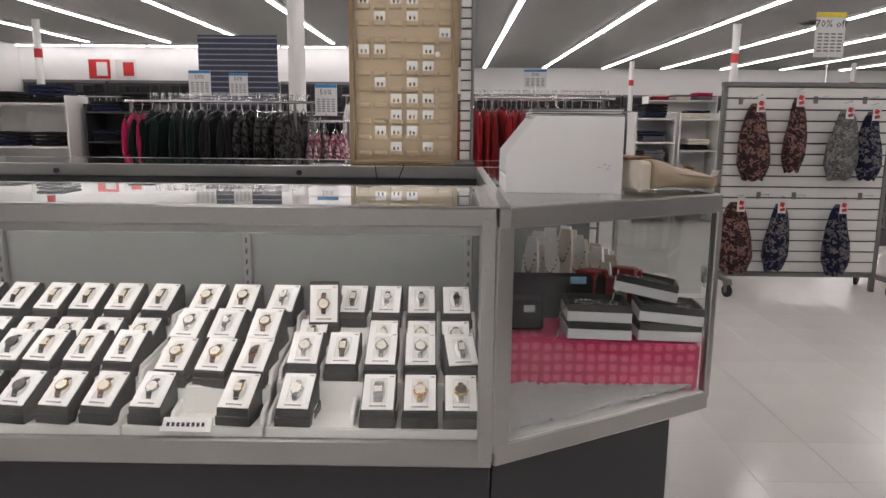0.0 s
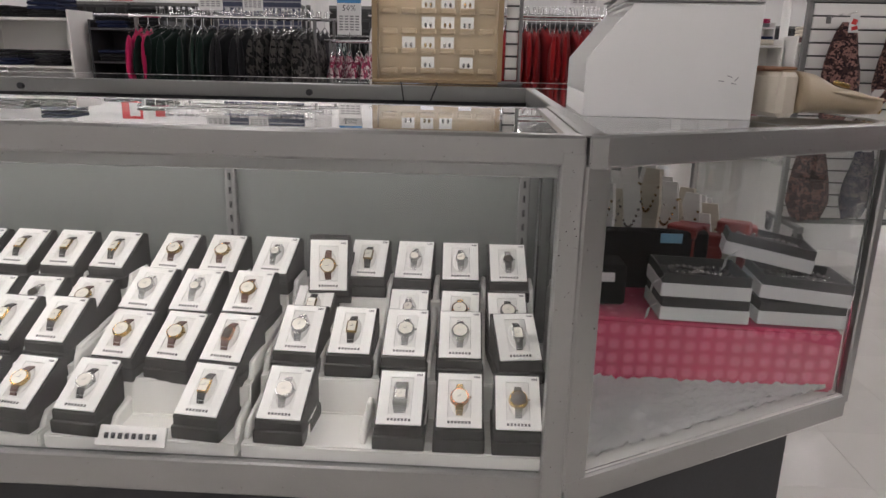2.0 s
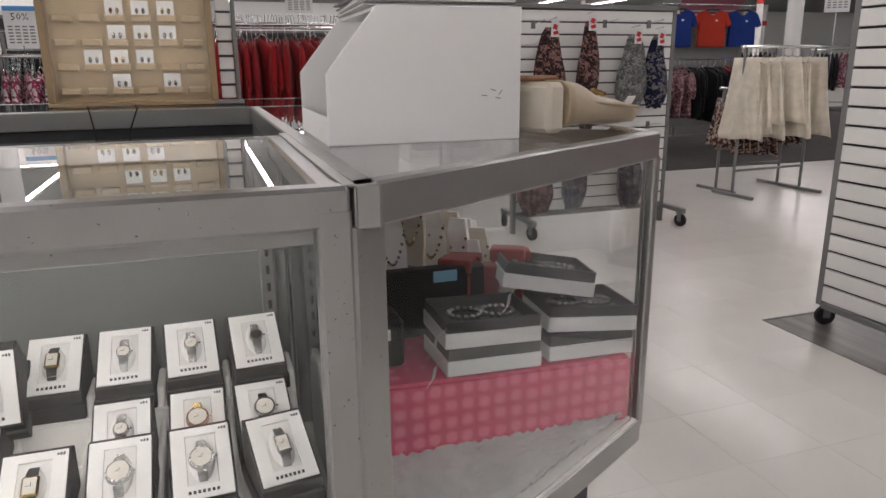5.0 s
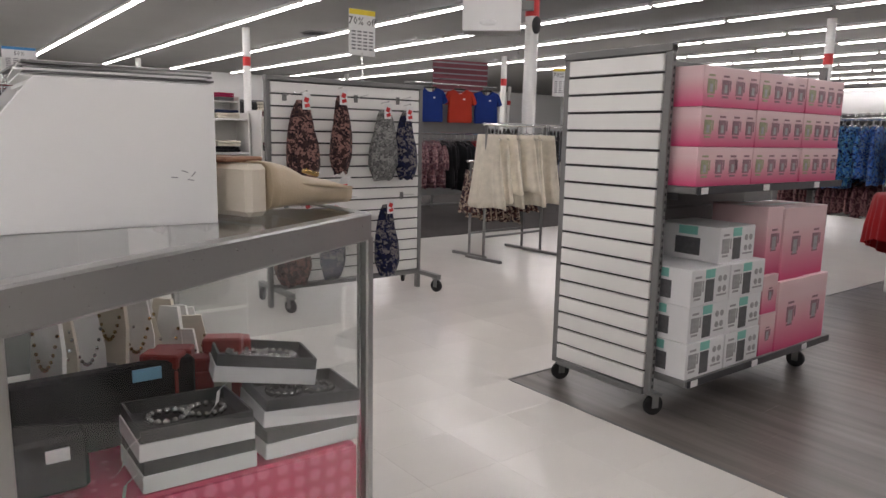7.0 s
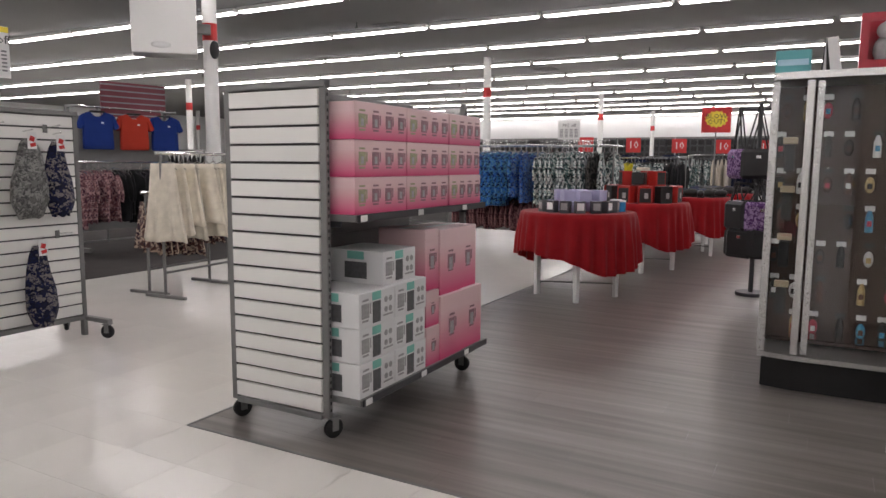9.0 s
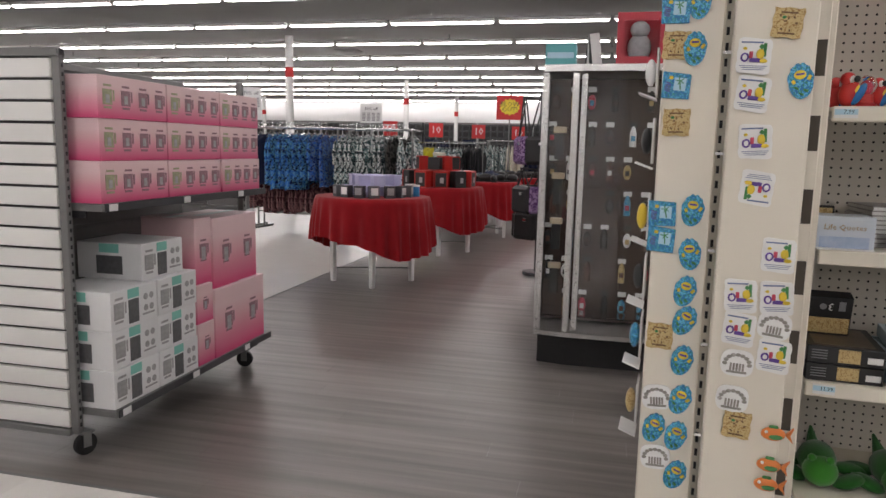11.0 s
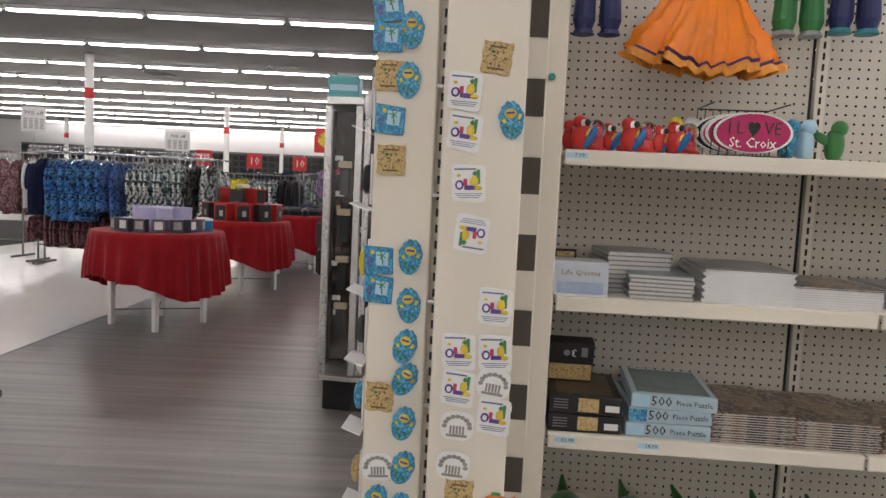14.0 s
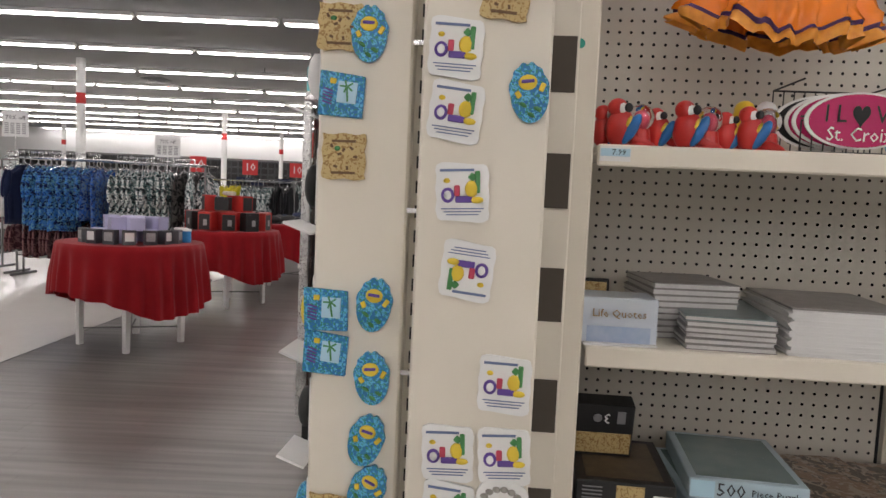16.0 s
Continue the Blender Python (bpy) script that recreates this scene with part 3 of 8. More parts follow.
def bin_box():
    t = thing("open_bin", "white open-fronted bin with papers on the counter", "storage bin", pose(0.364, 2.045, TOP + 0.001, 0, 0, -1))
    w, d, h, th = 0.297, 0.31, 0.195, 0.005
    side = [(0, 0), (w, 0), (w, h), (0.075, h), (0, h * 0.52)]
    for y in (0, d - th):
        bm = bmesh.new()
        bm_prism(bm, side, y, y + th, "y")
        bmesh.ops.bevel(bm, geom=list(bm.edges), offset=0.001, segments=1, affect="EDGES")
        part("side_panel", bm, WHITEBIN, t)
    boxpart("bottom", (w / 2, d / 2, th / 2), (w - 0.002, d - 2 * th, th), WHITEBIN, t)
    boxpart("end_panel", (w - th / 2, d / 2, h / 2), (th, d - 2 * th, h), WHITEBIN, t)
    boxpart("lid", (0.18, d / 2, h - 0.003), (0.205, d - 2 * th, 0.005), WHITEBIN, t)
    boxpart("lip", (th / 2, d / 2, 0.02), (th, d - 2 * th, 0.04), WHITEBIN, t)
    bm = bmesh.new()
    for dx, dz, an in ((0.0, 0.02, 20), (0.012, 0.016, -50), (0.008, 0.008, 10), (-0.014, 0.012, 5)):
        bm_box(bm, (w - 0.045 + dx, -0.0006, 0.055 + dz), (0.009, 0.0008, 0.0012), turn=(0, an, 0))
    part("scuff", bm, GREYINK, t)
    p = thing("paper_stack", "thin stack of grey papers on top of the bin", "papers", pose(0.420, 2.07, TOP + 0.1975, 0, 0, -3))
    for k in range(6):
        boxpart("sheet", (0.125 + 0.004 * math.sin(k * 2.1), 0.135 + 0.005 * math.cos(k * 1.7), 0.0015 + 0.003 * k), (0.235, 0.27, 0.0026), mat("grey_paper", (0.30, 0.30, 0.30), 0.6, 0, 0.3, 30, 200, 0.05) if k % 2 else PAPER, p, turn=(0, 0, 4 * math.sin(k * 3)))
    q = thing("leaflet", "pink printed leaflet lying in the bin", "leaflet", pose(0.40, 2.2, TOP + 0.007, 0, 0, 12))
    boxpart("sheet", (0.03, 0, 0.002), (0.06, 0.10, 0.004), mat("pink_paper", (0.55, 0.28, 0.30), 0.7), q, 0.001)


bin_box()


def purse():
    t = thing("handbag", "beige leather handbag lying on its side on the counter", "handbag", pose(0.66, 2.135, TOP + 0.002, 0, 0, 19))
    bm = bmesh.new()
    n, seg = 12, 16
    rings = []
    for i in range(n):
        u = i / (n - 1)
        x = 0.035 + 0.235 * u
        h = 0.082 * (1 - 0.62 * u) + 0.004 * math.sin(9 * u)
        d = 0.135 - 0.05 * u
        rings.append([bm.verts.new((x, d * math.copysign(abs(math.cos(a)) ** 0.45, math.cos(a)), h / 2 + 0.008 + h / 2 * math.copysign(abs(math.sin(a)) ** 0.55, math.sin(a)) + 0.003 * math.sin(a * 3 + 5 * u))) for a in (2 * math.pi * k / seg for k in range(seg))])
    for a, b in zip(rings, rings[1:]):
        for k in range(seg):
            bm.faces.new((a[k], a[(k + 1) % seg], b[(k + 1) % seg], b[k])).smooth = True
    bm.faces.new(rings[0])
    bm.faces.new(rings[-1])
    bmesh.ops.recalc_face_normals(bm, faces=bm.faces)
    part("body", bm, BEIGE, t)
    boxpart("gusset", (0.017, 0, 0.045), (0.04, 0.25, 0.078), PALEBEIGE, t, 0.008, "cream leather gusset")
    boxpart("piping", (0.15, -0.108, 0.047), (0.22, 0.006, 0.006), BEIGE, t, 0.002, turn=(0, 6, 7))
    boxpart("flap", (0.03, 0.02, 0.089), (0.075, 0.2, 0.008), mat("tan_leather", (0.27, 0.13, 0.07), 0.5, 0, 0.1, 20, 200, 0.2), t, 0.003, "tan leather flap")
    for y in (-0.05, 0.03):
        boxpart("clasp", (0.20, y, 0.062), (0.035, 0.012, 0.008), GOLD, t, 0.002, "gold clasp", turn=(0, 14, 0))
    for k in range(8):
        bm = bmesh.new()
        a = k * 0.8
        bm_rod(bm, (0.268 + 0.007 * k, -0.03 + 0.012 * math.sin(a), 0.008 + 0.004 * abs(math.cos(a))), (0.277 + 0.007 * k, -0.025 + 0.012 * math.sin(a + 0.8), 0.010), 0.0035, 8)
        part("chain_link", bm, GOLD, t)
    tg = thing("price_tag", "white and red paper price tag hanging from the handbag", "price tag", pose(0.94, 2.18, TOP + 0.003, 0, 0, 30))
    boxpart("card", (0, 0, 0.03), (0.03, 0.002, 0.05), PAPER, tg, turn=(30, 0, 0))
    boxpart("stripe", (0, -0.002, 0.03), (0.026, 0.002, 0.016), RED, tg, turn=(30, 0, 0))


purse()


def earring_tower():
    """The upright cabinet of pierced earrings that stands on the service counter."""
    t = thing("earring_display", "tan upright earring display behind clear plastic on the counter", "display cabinet", pose(-0.225, 3.37, TOP + 0.001))
    w, h = 0.475, 0.80
    boxpart("back", (w / 2, 0.06, h / 2 + 0.012), (w, 0.03, h), OAKTAN, t)
    for x in (0.01, w - 0.01):
        boxpart("frame", (x, 0.025, h / 2 + 0.012), (0.02, 0.05, h), TANFRAME, t, 0.002)
    for z in (0.006, h + 0.018):
        boxpart("frame", (w / 2, 0.025, z), (w, 0.06, 0.012), TANFRAME, t, 0.002)
    nx, nz = 6, 11
    cw, chh = (w - 0.05) / nx, (h - 0.03) / nz
    cards = [(1, 1), (2, 1), (4, 0), (4, 2), (3, 3), (4, 3), (3, 1), (1, 4), (3, 4), (1, 6), (3, 5), (4, 5), (0, 6), (2, 0), (1, 8), (3, 8), (0, 9), (2, 9), (3, 9), (4, 6), (1, 10), (3, 10), (5, 7)]
    for i in range(nx):
        for j in range(nz):
            x, z = 0.025 + cw * (i + 0.5), 0.03 + chh * (j + 0.5)
            p = boxpart("pocket", (x, 0.036, z - chh * 0.3), (cw * 0.8, 0.02, chh * 0.3), OAKTAN, t, 0.004)
            if (i, j) in cards or (j in (2, 3) and i in (2, 3)):
                c = boxpart("earring_card", (x, 0.034, z + 0.004), (cw * 0.68, 0.003, chh * 0.72), CARD, t, 0, "white earring card")
                bm = bmesh.new()
                bm_ball(bm, (x - 0.009, 0.031, z), (0.005, 0.003, 0.009), seg=8)
                bm_ball(bm, (x + 0.009, 0.031, z), (0.005, 0.003, 0.009), seg=8)
                part("earring", bm, GOLD if (i + j) % 2 else SILVER, c)
    g = boxpart("cover", (w / 2, 0.002, h / 2 + 0.012), (w - 0.004, 0.003, h - 0.01), PANE, t, label="clear plastic cover")
    g.visible_shadow = False
    bm = bmesh.new()
    bm_rod(bm, (w - 0.09, -0.001, 0.47), (w - 0.09, -0.012, 0.47), 0.012, 14)
    part("lock", bm, CHROME, t)
    for k, x in enumerate((0.13, 0.25)):
        c = thing("cable", "thin black cable hanging behind the counter", "cable", pose(-0.225 + x, 3.16, 0))
        pts = [(0, 0.0, TOP + 0.012), (0.004, -0.012, TOP + 0.005), (0.012 - 0.03 * k, -0.018, TOP - 0.05), (0.016 - 0.05 * k, -0.02, TOP - 0.16)]
        for a, b in zip(pts, pts[1:]):
            rodpart("wire", a, b, 0.0022, BLACK, c, 6)
    # the slotted rack beside it
    r = thing("slat_display", "narrow white slatted display with a metal upright", "display stand", pose(0.262, 3.42, TOP + 0.001))
    boxpart("upright", (0.052, 0.0, 0.45), (0.012, 0.03, 0.90), GREYMETAL, r, 0.002)
    boxpart("foot", (0.02, 0.0, 0.005), (0.09, 0.12, 0.01), GREYMETAL, r, 0.002)
    boxpart("backing", (0.022, 0.012, 0.46), (0.044, 0.006, 0.88), DARKMETAL, r)
    for k in range(20):
        boxpart("slat", (0.022, 0.004, 0.035 + 0.044 * k), (0.044, 0.01, 0.037), SLATWHITE, r, 0.002)


earring_tower()


def gift_box(m, lid=False, bracelet=True, group="grey jewellery boxes"):
    t = thing("jewellery_box", "open grey and silver jewellery box with bracelets", "jewellery box", m, group)
    w, d, h, th = 0.166, 0.13, 0.046, 0.004
    for nm, c, s in (("front", (0, th / 2, h / 2), (w, th, h)), ("back", (0, d - th / 2, h / 2), (w, th, h)), ("side", (-w / 2 + th / 2, d / 2, h / 2), (th, d - 2 * th, h)), ("side", (w / 2 - th / 2, d / 2, h / 2), (th, d - 2 * th, h))):
        p = boxpart(nm, c, s, GREYLID, t)
    boxpart("bottom", (0, d / 2, 0.003), (w - 0.008, d - 0.008, 0.006), GREYLID, t)
    boxpart("silver_band", (0, -0.0012, 0.0135), (w + 0.003, 0.0022, 0.026), GREYBODY, t, label="silver card band")
    for sx in (-1, 1):
        boxpart("silver_band", (sx * (w / 2 + 0.0012), d / 2, 0.0135), (0.0022, d, 0.026), GREYBODY, t)
    boxpart("lining", (0, d / 2, 0.018), (w - 0.012, d - 0.012, 0.02), LEATHERBK, t, 0.004)
    if bracelet:
        for k in range(2):
            bm = bmesh.new()
            for i in range(14):
                a = 2 * math.pi * i / 14
                bm_ball(bm, (-0.03 + 0.06 * k + 0.028 * math.cos(a), d / 2 + 0.024 * math.sin(a), 0.036), (0.0055, 0.0055, 0.0055), seg=6)
            part("bracelet", bm, SILVER, t, "silver beaded bracelet")
    return t


def corner_contents():
    z0 = 0.479
    r = thing("pink_riser", "pink dotted cloth covered riser in the case", "display riser", pose(0.335, 2.035, z0))
    bm = bmesh.new()
    bm_prism(bm, [(0, 0), (0.556, 0.005), (0.556, 0.30), (0.075, 0.30), (0, 0.2)], 0, 0.134)
    bmesh.ops.bevel(bm, geom=list(bm.edges), offset=0.006, segments=2, affect="EDGES")
    bmesh.ops.subdivide_edges(bm, edges=list(bm.edges), cuts=3, use_grid_fill=True)
    for v in bm.verts:
        v.co.z += (0.012 - 0.034 * v.co.x + 0.002 * math.sin(v.co.x * 40)) * (v.co.z > 0.05)
    part("riser", bm, PINKDOT, r)
    bm = bmesh.new()
    n, m = 60, 36
    rows = []
    for j in range(m + 1):
        row = []
        for i in range(n + 1):
            x = 0.345 + 0.55 * i / n
            y0 = FY + (x - PX) * (QY - FY) / (QX - PX) + 0.026
            y = y0 + (2.055 - y0) * j / m
            row.append(bm.verts.new((x, y, z0 + 0.010 + 0.011 * random.random() + (0.014 * random.random() if j > m - 3 else 0))))
        rows.append(row)
    for a, b in zip(rows, rows[1:]):
        for i in range(n):
            bm.faces.new((a[i], a[i + 1], b[i + 1], b[i])).smooth = True
    bmesh.ops.solidify(bm, geom=list(bm.faces), thickness=0.008)
    solid("fluffy_cloth", bm, FLUFF, "white fluffy cloth lying on the case floor", "cloth")
    zt = z0 + 0.136
    a = gift_box(pose(0.622, 2.04, zt + 0.004, 0, 1.5, 0))
    copy_thing(a, pose(0.620, 2.042, zt + 0.051, 0, 1.5, -1.5))
    copy_thing(a, pose(0.812, 2.052, zt - 0.002, 0, 2, 1))
    copy_thing(a, pose(0.814, 2.055, zt + 0.045, 0, 4, -5))
    copy_thing(a, pose(0.758, 2.120, zt + 0.103, -3, 9, -14))
    # silver ribbons
    for k, (rx, ry, zz) in enumerate(((0.531, 2.035, zt + 0.06), (0.527, 2.03, zt + 0.012), (0.68, 2.085, zt + 0.10))):
        bm = bmesh.new()
        pts = [Vector((0.0, 0, 0.03)), Vector((-0.018, -0.004, 0.02)), Vector((-0.022, -0.006, 0.0)), Vector((-0.034, -0.008, -0.012))]
        vs = [(bm.verts.new(p), bm.verts.new(p + Vector((0.004, -0.006, 0.008)))) for p in pts]
        for x, y in zip(vs, vs[1:]):
            bm.faces.new((x[0], x[1], y[1], y[0]))
        bmesh.ops.solidify(bm, geom=list(bm.faces), thickness=0.0008)
        solid("ribbon", bm, GREYBODY, "thin silver ribbon on the jewellery box", "ribbon", pose(rx, ry, zz), "ribbons")
    b = thing("case_riser", "black cloth block behind the jewellery boxes", "display block", pose(0.43, 2.10, zt + 0.013))
    boxpart("block", (0.0, 0.03, 0.042), (0.10, 0.08, 0.084), mat("black_velvet", (0.006, 0.006, 0.007), 0.95), b, 0.006)
    boxpart("tall_block", (0.10, 0.12, 0.065), (0.28, 0.03, 0.13), MATS["black_velvet"], b, 0.005)
    boxpart("tag", (0.01, -0.012, 0.06), (0.03, 0.004, 0.018), PAPER, b)
    boxpart("blue_tag", (0.16, 0.102, 0.115), (0.045, 0.004, 0.02), mat("pale_blue_print", (0.2, 0.42, 0.6), 0.5), b)
    # white jewellery stands crowded along the inner side
    CARDW = mat("bright_white_card", (0.80, 0.79, 0.76), 0.6, 0, 0.05, 20, 200, 0.05)
    CARDC = mat("cream_velvet_card", (0.62, 0.57, 0.47), 0.9, 0, 0.08, 20, 200, 0.2)
    kinds = {}
    tops = (0.835, 0.850, 0.842, 0.862, 0.868, 0.855, 0.840, 0.825, 0.812, 0.800, 0.790)
    for k in range(22):
        u = k % 11
        x, y = 0.448 + 0.0255 * u + 0.008 * (k > 10), 2.325 + 0.07 * (k > 10) + 0.012 * (u % 3)
        h = tops[u] - z0 - 0.03 * (k <= 10) * (u % 2)
        key = (round(h, 2), k % 3 == 1)
        m = pose(x, y, z0, 0, 0, -48 + 13 * (u % 4))
        if key in kinds:
            copy_thing(kinds[key], m)
            continue
        st = thing("necklace_stand", "cream velvet jewellery stand with hanging necklace" if key[1] else "white card jewellery stand with hanging necklace", "jewellery stand", m, "jewellery stands in the case")
        bm = bmesh.new()
        bm_prism(bm, [(-0.033, 0), (0.033, 0), (0.03, h * 0.8), (0.018, h), (-0.018, h), (-0.03, h * 0.8)], -0.005, 0.005, "y")
        bmesh.ops.rotate(bm, verts=bm.verts, cent=(0, 0, 0), matrix=Matrix.Rotation(radians(-6), 3, "X"))
        part("card", bm, CARDC if key[1] else CARDW, st)
        boxpart("foot", (0, 0.035, 0.004), (0.06, 0.08, 0.008), CARDW, st, 0.002)
        bm = bmesh.new()
        for i in range(13):
            q = -1 + i / 6
            zz = h - 0.10 + 0.06 * q * q
            bm_ball(bm, (0.024 * q, 0.1 * zz - 0.0085, zz), (0.0035, 0.003, 0.0035), seg=6)
        part("necklace", bm, SILVER if k % 2 else GOLD, st)
        boxpart("label", (0, 0.1 * (h - 0.15) - 0.0075, h - 0.15), (0.03, 0.003, 0.018), GREYINK, st, turn=(-6, 0, 0))
    rb = None
    for k in range(6):
        m = pose(0.625 + 0.026 * k, 2.235 + 0.03 * (k % 2), z0 + 0.002, 0, 0, -40 + 11 * (k % 3)) @ Matrix.Diagonal((1, 1, 1.04 - 0.05 * (k % 4), 1))
        if rb is None:
            rb = thing("gift_box", "dark red gift box standing in the glass case", "gift box", m, "red gift boxes")
            RC = mat("red_card", (0.24, 0.018, 0.014), 0.5)
            boxpart("box", (0, 0, 0.125), (0.062, 0.034, 0.25), RC, rb, 0.003)
            boxpart("lid", (0, 0, 0.262), (0.066, 0.038, 0.024), RC, rb, 0.003)
            boxpart("label", (0, -0.0185, 0.20), (0.03, 0.002, 0.036), CARDC, rb)
        else:
            copy_thing(rb, m)


corner_contents()


# ---- rolling slatwall panel with scarves ----
def caster(parent, x, y, r=0.05, turn=0):
    c = Vector((x, y, r))
    bm = bmesh.new()
    d = Matrix.Rotation(radians(turn), 3, "Z") @ Vector((0.012, 0, 0))
    bm_rod(bm, c - d, c + d, r, 18)
    bmesh.ops.bevel(bm, geom=[e for e in bm.edges if e.calc_face_angle(0) > 1], offset=0.004, segments=2, affect="EDGES")
    w = part("caster", bm, RUBBER, parent, "black rubber caster")
    bm = bmesh.new()
    for s in (-1, 1):
        bm_box(bm, c + d * 1.5 * s + Vector((0, 0, r * 0.55)), (0.004, 0.03, r * 1.5), turn=(0, 0, turn))
    bm_box(bm, (x, y, r * 2.0 + 0.006), (0.05, 0.05, 0.008), turn=(0, 0, turn))
    bm_rod(bm, c - d * 1.8, c + d * 1.8, 0.008, 8)
    part("fork", bm, GREYMETAL, w, "grey metal caster fork")


def slat_rows(t, x0, x1, z0, z1, y, th, pitch, material=None, axis="x"):
    """Slats one above another with recessed dark grooves; along x at y, or along y at x."""
    n = round((z1 - z0) / pitch)
    bm = bmesh.new()
    h = (z1 - z0) / n - 0.0105
    bm_box(bm, (0, 0, 0), (x1 - x0, th, h), 0.002)
    if axis == "y":
        bmesh.ops.rotate(bm, verts=bm.verts, cent=(0, 0, 0), matrix=Matrix.Rotation(radians(90), 3, "Z"))
    me = finish(bm, "slat", material or SLATWHITE)
    for k in range(n):
        o = new("slat", me)
        o.parent = t
        z = z0 + (k + 0.5) * (z1 - z0) / n
        o.location = ((x0 + x1) / 2, y, z) if axis == "x" else (y, (x0 + x1) / 2, z)


def scarf(m, base, second, third, w, h, label, group="hanging scarves"):
    t = thing("scarf", label, "scarf", m, group)
    bm = bmesh.new()
    nu, nv = 20, 14
    grid = []
    ph = random.uniform(0, 6)
    for j in range(nv + 1):
        v = j / nv
        wid = w * (0.3 + 0.7 * min(1, 1.9 * v) ** 0.7) * (1 - 0.35 * max(0, v - 0.8) / 0.2)
        grid.append([])
        for i in range(nu):
            a = 2 * math.pi * i / nu
            rr = 1 + 0.13 * math.sin(5 * a + ph + 2 * v) + 0.08 * math.sin(9 * a - 3 * v + ph)
            grid[-1].append(bm.verts.new((wid / 2 * math.cos(a) * rr + 0.01 * math.sin(4 * v + ph), wid * 0.22 * math.sin(a) * rr, -h * v + (0.015 * math.sin(3 * a + ph) if j == nv else 0))))
    for a, b in zip(grid, grid[1:]):
        for i in range(nu):
            bm.faces.new((a[i], a[(i + 1) % nu], b[(i + 1) % nu], b[i])).smooth = True
    bm.faces.new(grid[0][::-1])
    bm.faces.new(grid[-1])
    part("cloth", bm, fabric("cloth_" + label.split()[0] + str(len(MATS)), base, second, 26, third=third), t)
    tag = boxpart("tag", (0.0, -w * 0.26, -0.01), (0.055, 0.003, 0.10), PAPER, t, 0, "white and red hang tag")
    bm = bmesh.new()
    bm_box(bm, (0.0, -w * 0.26 - 0.002, 0.0), (0.03, 0.002, 0.03), turn=(0, 20, 0))
    bm_box(bm, (0.004, -w * 0.26 - 0.002, -0.035), (0.034, 0.002, 0.022), turn=(0, -14, 0))
    part("tag_print", bm, RED, tag)
    rodpart("hook", (0, 0.03, 0.045), (0, -w * 0.3, 0.055), 0.004, CHROME, t, 6, label="chrome display hook")
    return t


def scarf_wall():
    x0, x1, y, z0, z1 = 2.12, 3.318, 5.28, 0.135, 1.462
    t = thing("display_partition", "rolling white slatwall panel with grey metal frame", "display panel", pose(x0, y, 0))
    w = x1 - x0
    for x in (0.012, w - 0.012):
        boxpart("upright", (x, 0, 0.80 - 0.07), (0.03, 0.04, 1.48), GREYMETAL, t, 0.003)
    boxpart("top_rail", (w / 2, 0, z1 + 0.012), (w + 0.01, 0.06, 0.03), GREYMETAL, t, 0.003)
    boxpart("bottom_rail", (w / 2, 0, z0 - 0.012), (w - 0.05, 0.05, 0.03), GREYMETAL, t, 0.003)
    boxpart("backing", (w / 2, 0.004, (z0 + z1) / 2), (w - 0.055, 0.012, z1 - z0 - 0.01), DARKMETAL, t)
    slat_rows(t, 0.03, w - 0.03, z0 + 0.006, z1 - 0.006, -0.01, 0.018, 0.0762)
    for x in (0.05, w + 0.005):
        boxpart("foot", (x, 0.0, 0.115), (0.04, 0.5, 0.03), GREYMETAL, t, 0.004)
        for yy in (-0.22, 0.22):
            caster(t, x, yy, 0.045, 20 if yy < 0 else -40)
    m = lambda xx, z: pose(x0 + xx, y - 0.11, z)
    f1 = ((0.055, 0.03, 0.028), (0.24, 0.13, 0.11), (0.02, 0.012, 0.016))
    f2 = ((0.17, 0.17, 0.165), (0.24, 0.24, 0.23), (0.07, 0.07, 0.07))
    f3 = ((0.012, 0.013, 0.03), (0.16, 0.145, 0.14), (0.012, 0.015, 0.05))
    at = lambda px: 0.182 + (px - 0.227) * 0.91 - x0
    for px, z, w_, h, f, nm in ((2.58, 1.34, 0.21, 0.52, f1, "brown floral infinity scarf on a hook"), (2.88, 1.38, 0.15, 0.50, f1, "brown floral narrow scarf on a hook"), (3.245, 1.30, 0.21, 0.47, f2, "grey patterned scarf hanging on a hook"),
                             (3.45, 1.29, 0.17, 0.46, f3, "navy patterned scarf hanging on a hook"), (2.49, 0.66, 0.24, 0.50, f1, "brown floral full scarf on a low hook"), (2.81, 0.65, 0.17, 0.47, f3, "navy dotted scarf on a low hook"), (3.28, 0.65, 0.18, 0.50, f3, "navy floral scarf on a low hook")):
        scarf(m(at(px), z), *f, w_, h, nm)
    for xx, z in ((0.12, 1.36), (0.64, 1.37), (0.98, 1.37), (0.55, 0.70), (0.30, 0.70), (1.02, 0.70)):
        b = thing("slatwall_hook", "empty metal hook on the slatwall", "hook", pose(x0 + xx, y - 0.02, z), "slatwall hooks")
        boxpart("plate", (0, -0.004, 0), (0.03, 0.006, 0.05), GREYMETAL, b, 0.002)
        rodpart("wire", (0, -0.004, 0.005), (0, -0.16, 0.02), 0.0035, CHROME, b, 6)
    s = sign_stand(2.72, 5.28, 1.487, 1.66, 0.205, 0.30, "yellow topped price sign on a thin pole above the slatwall", "70% off", YELLOW)


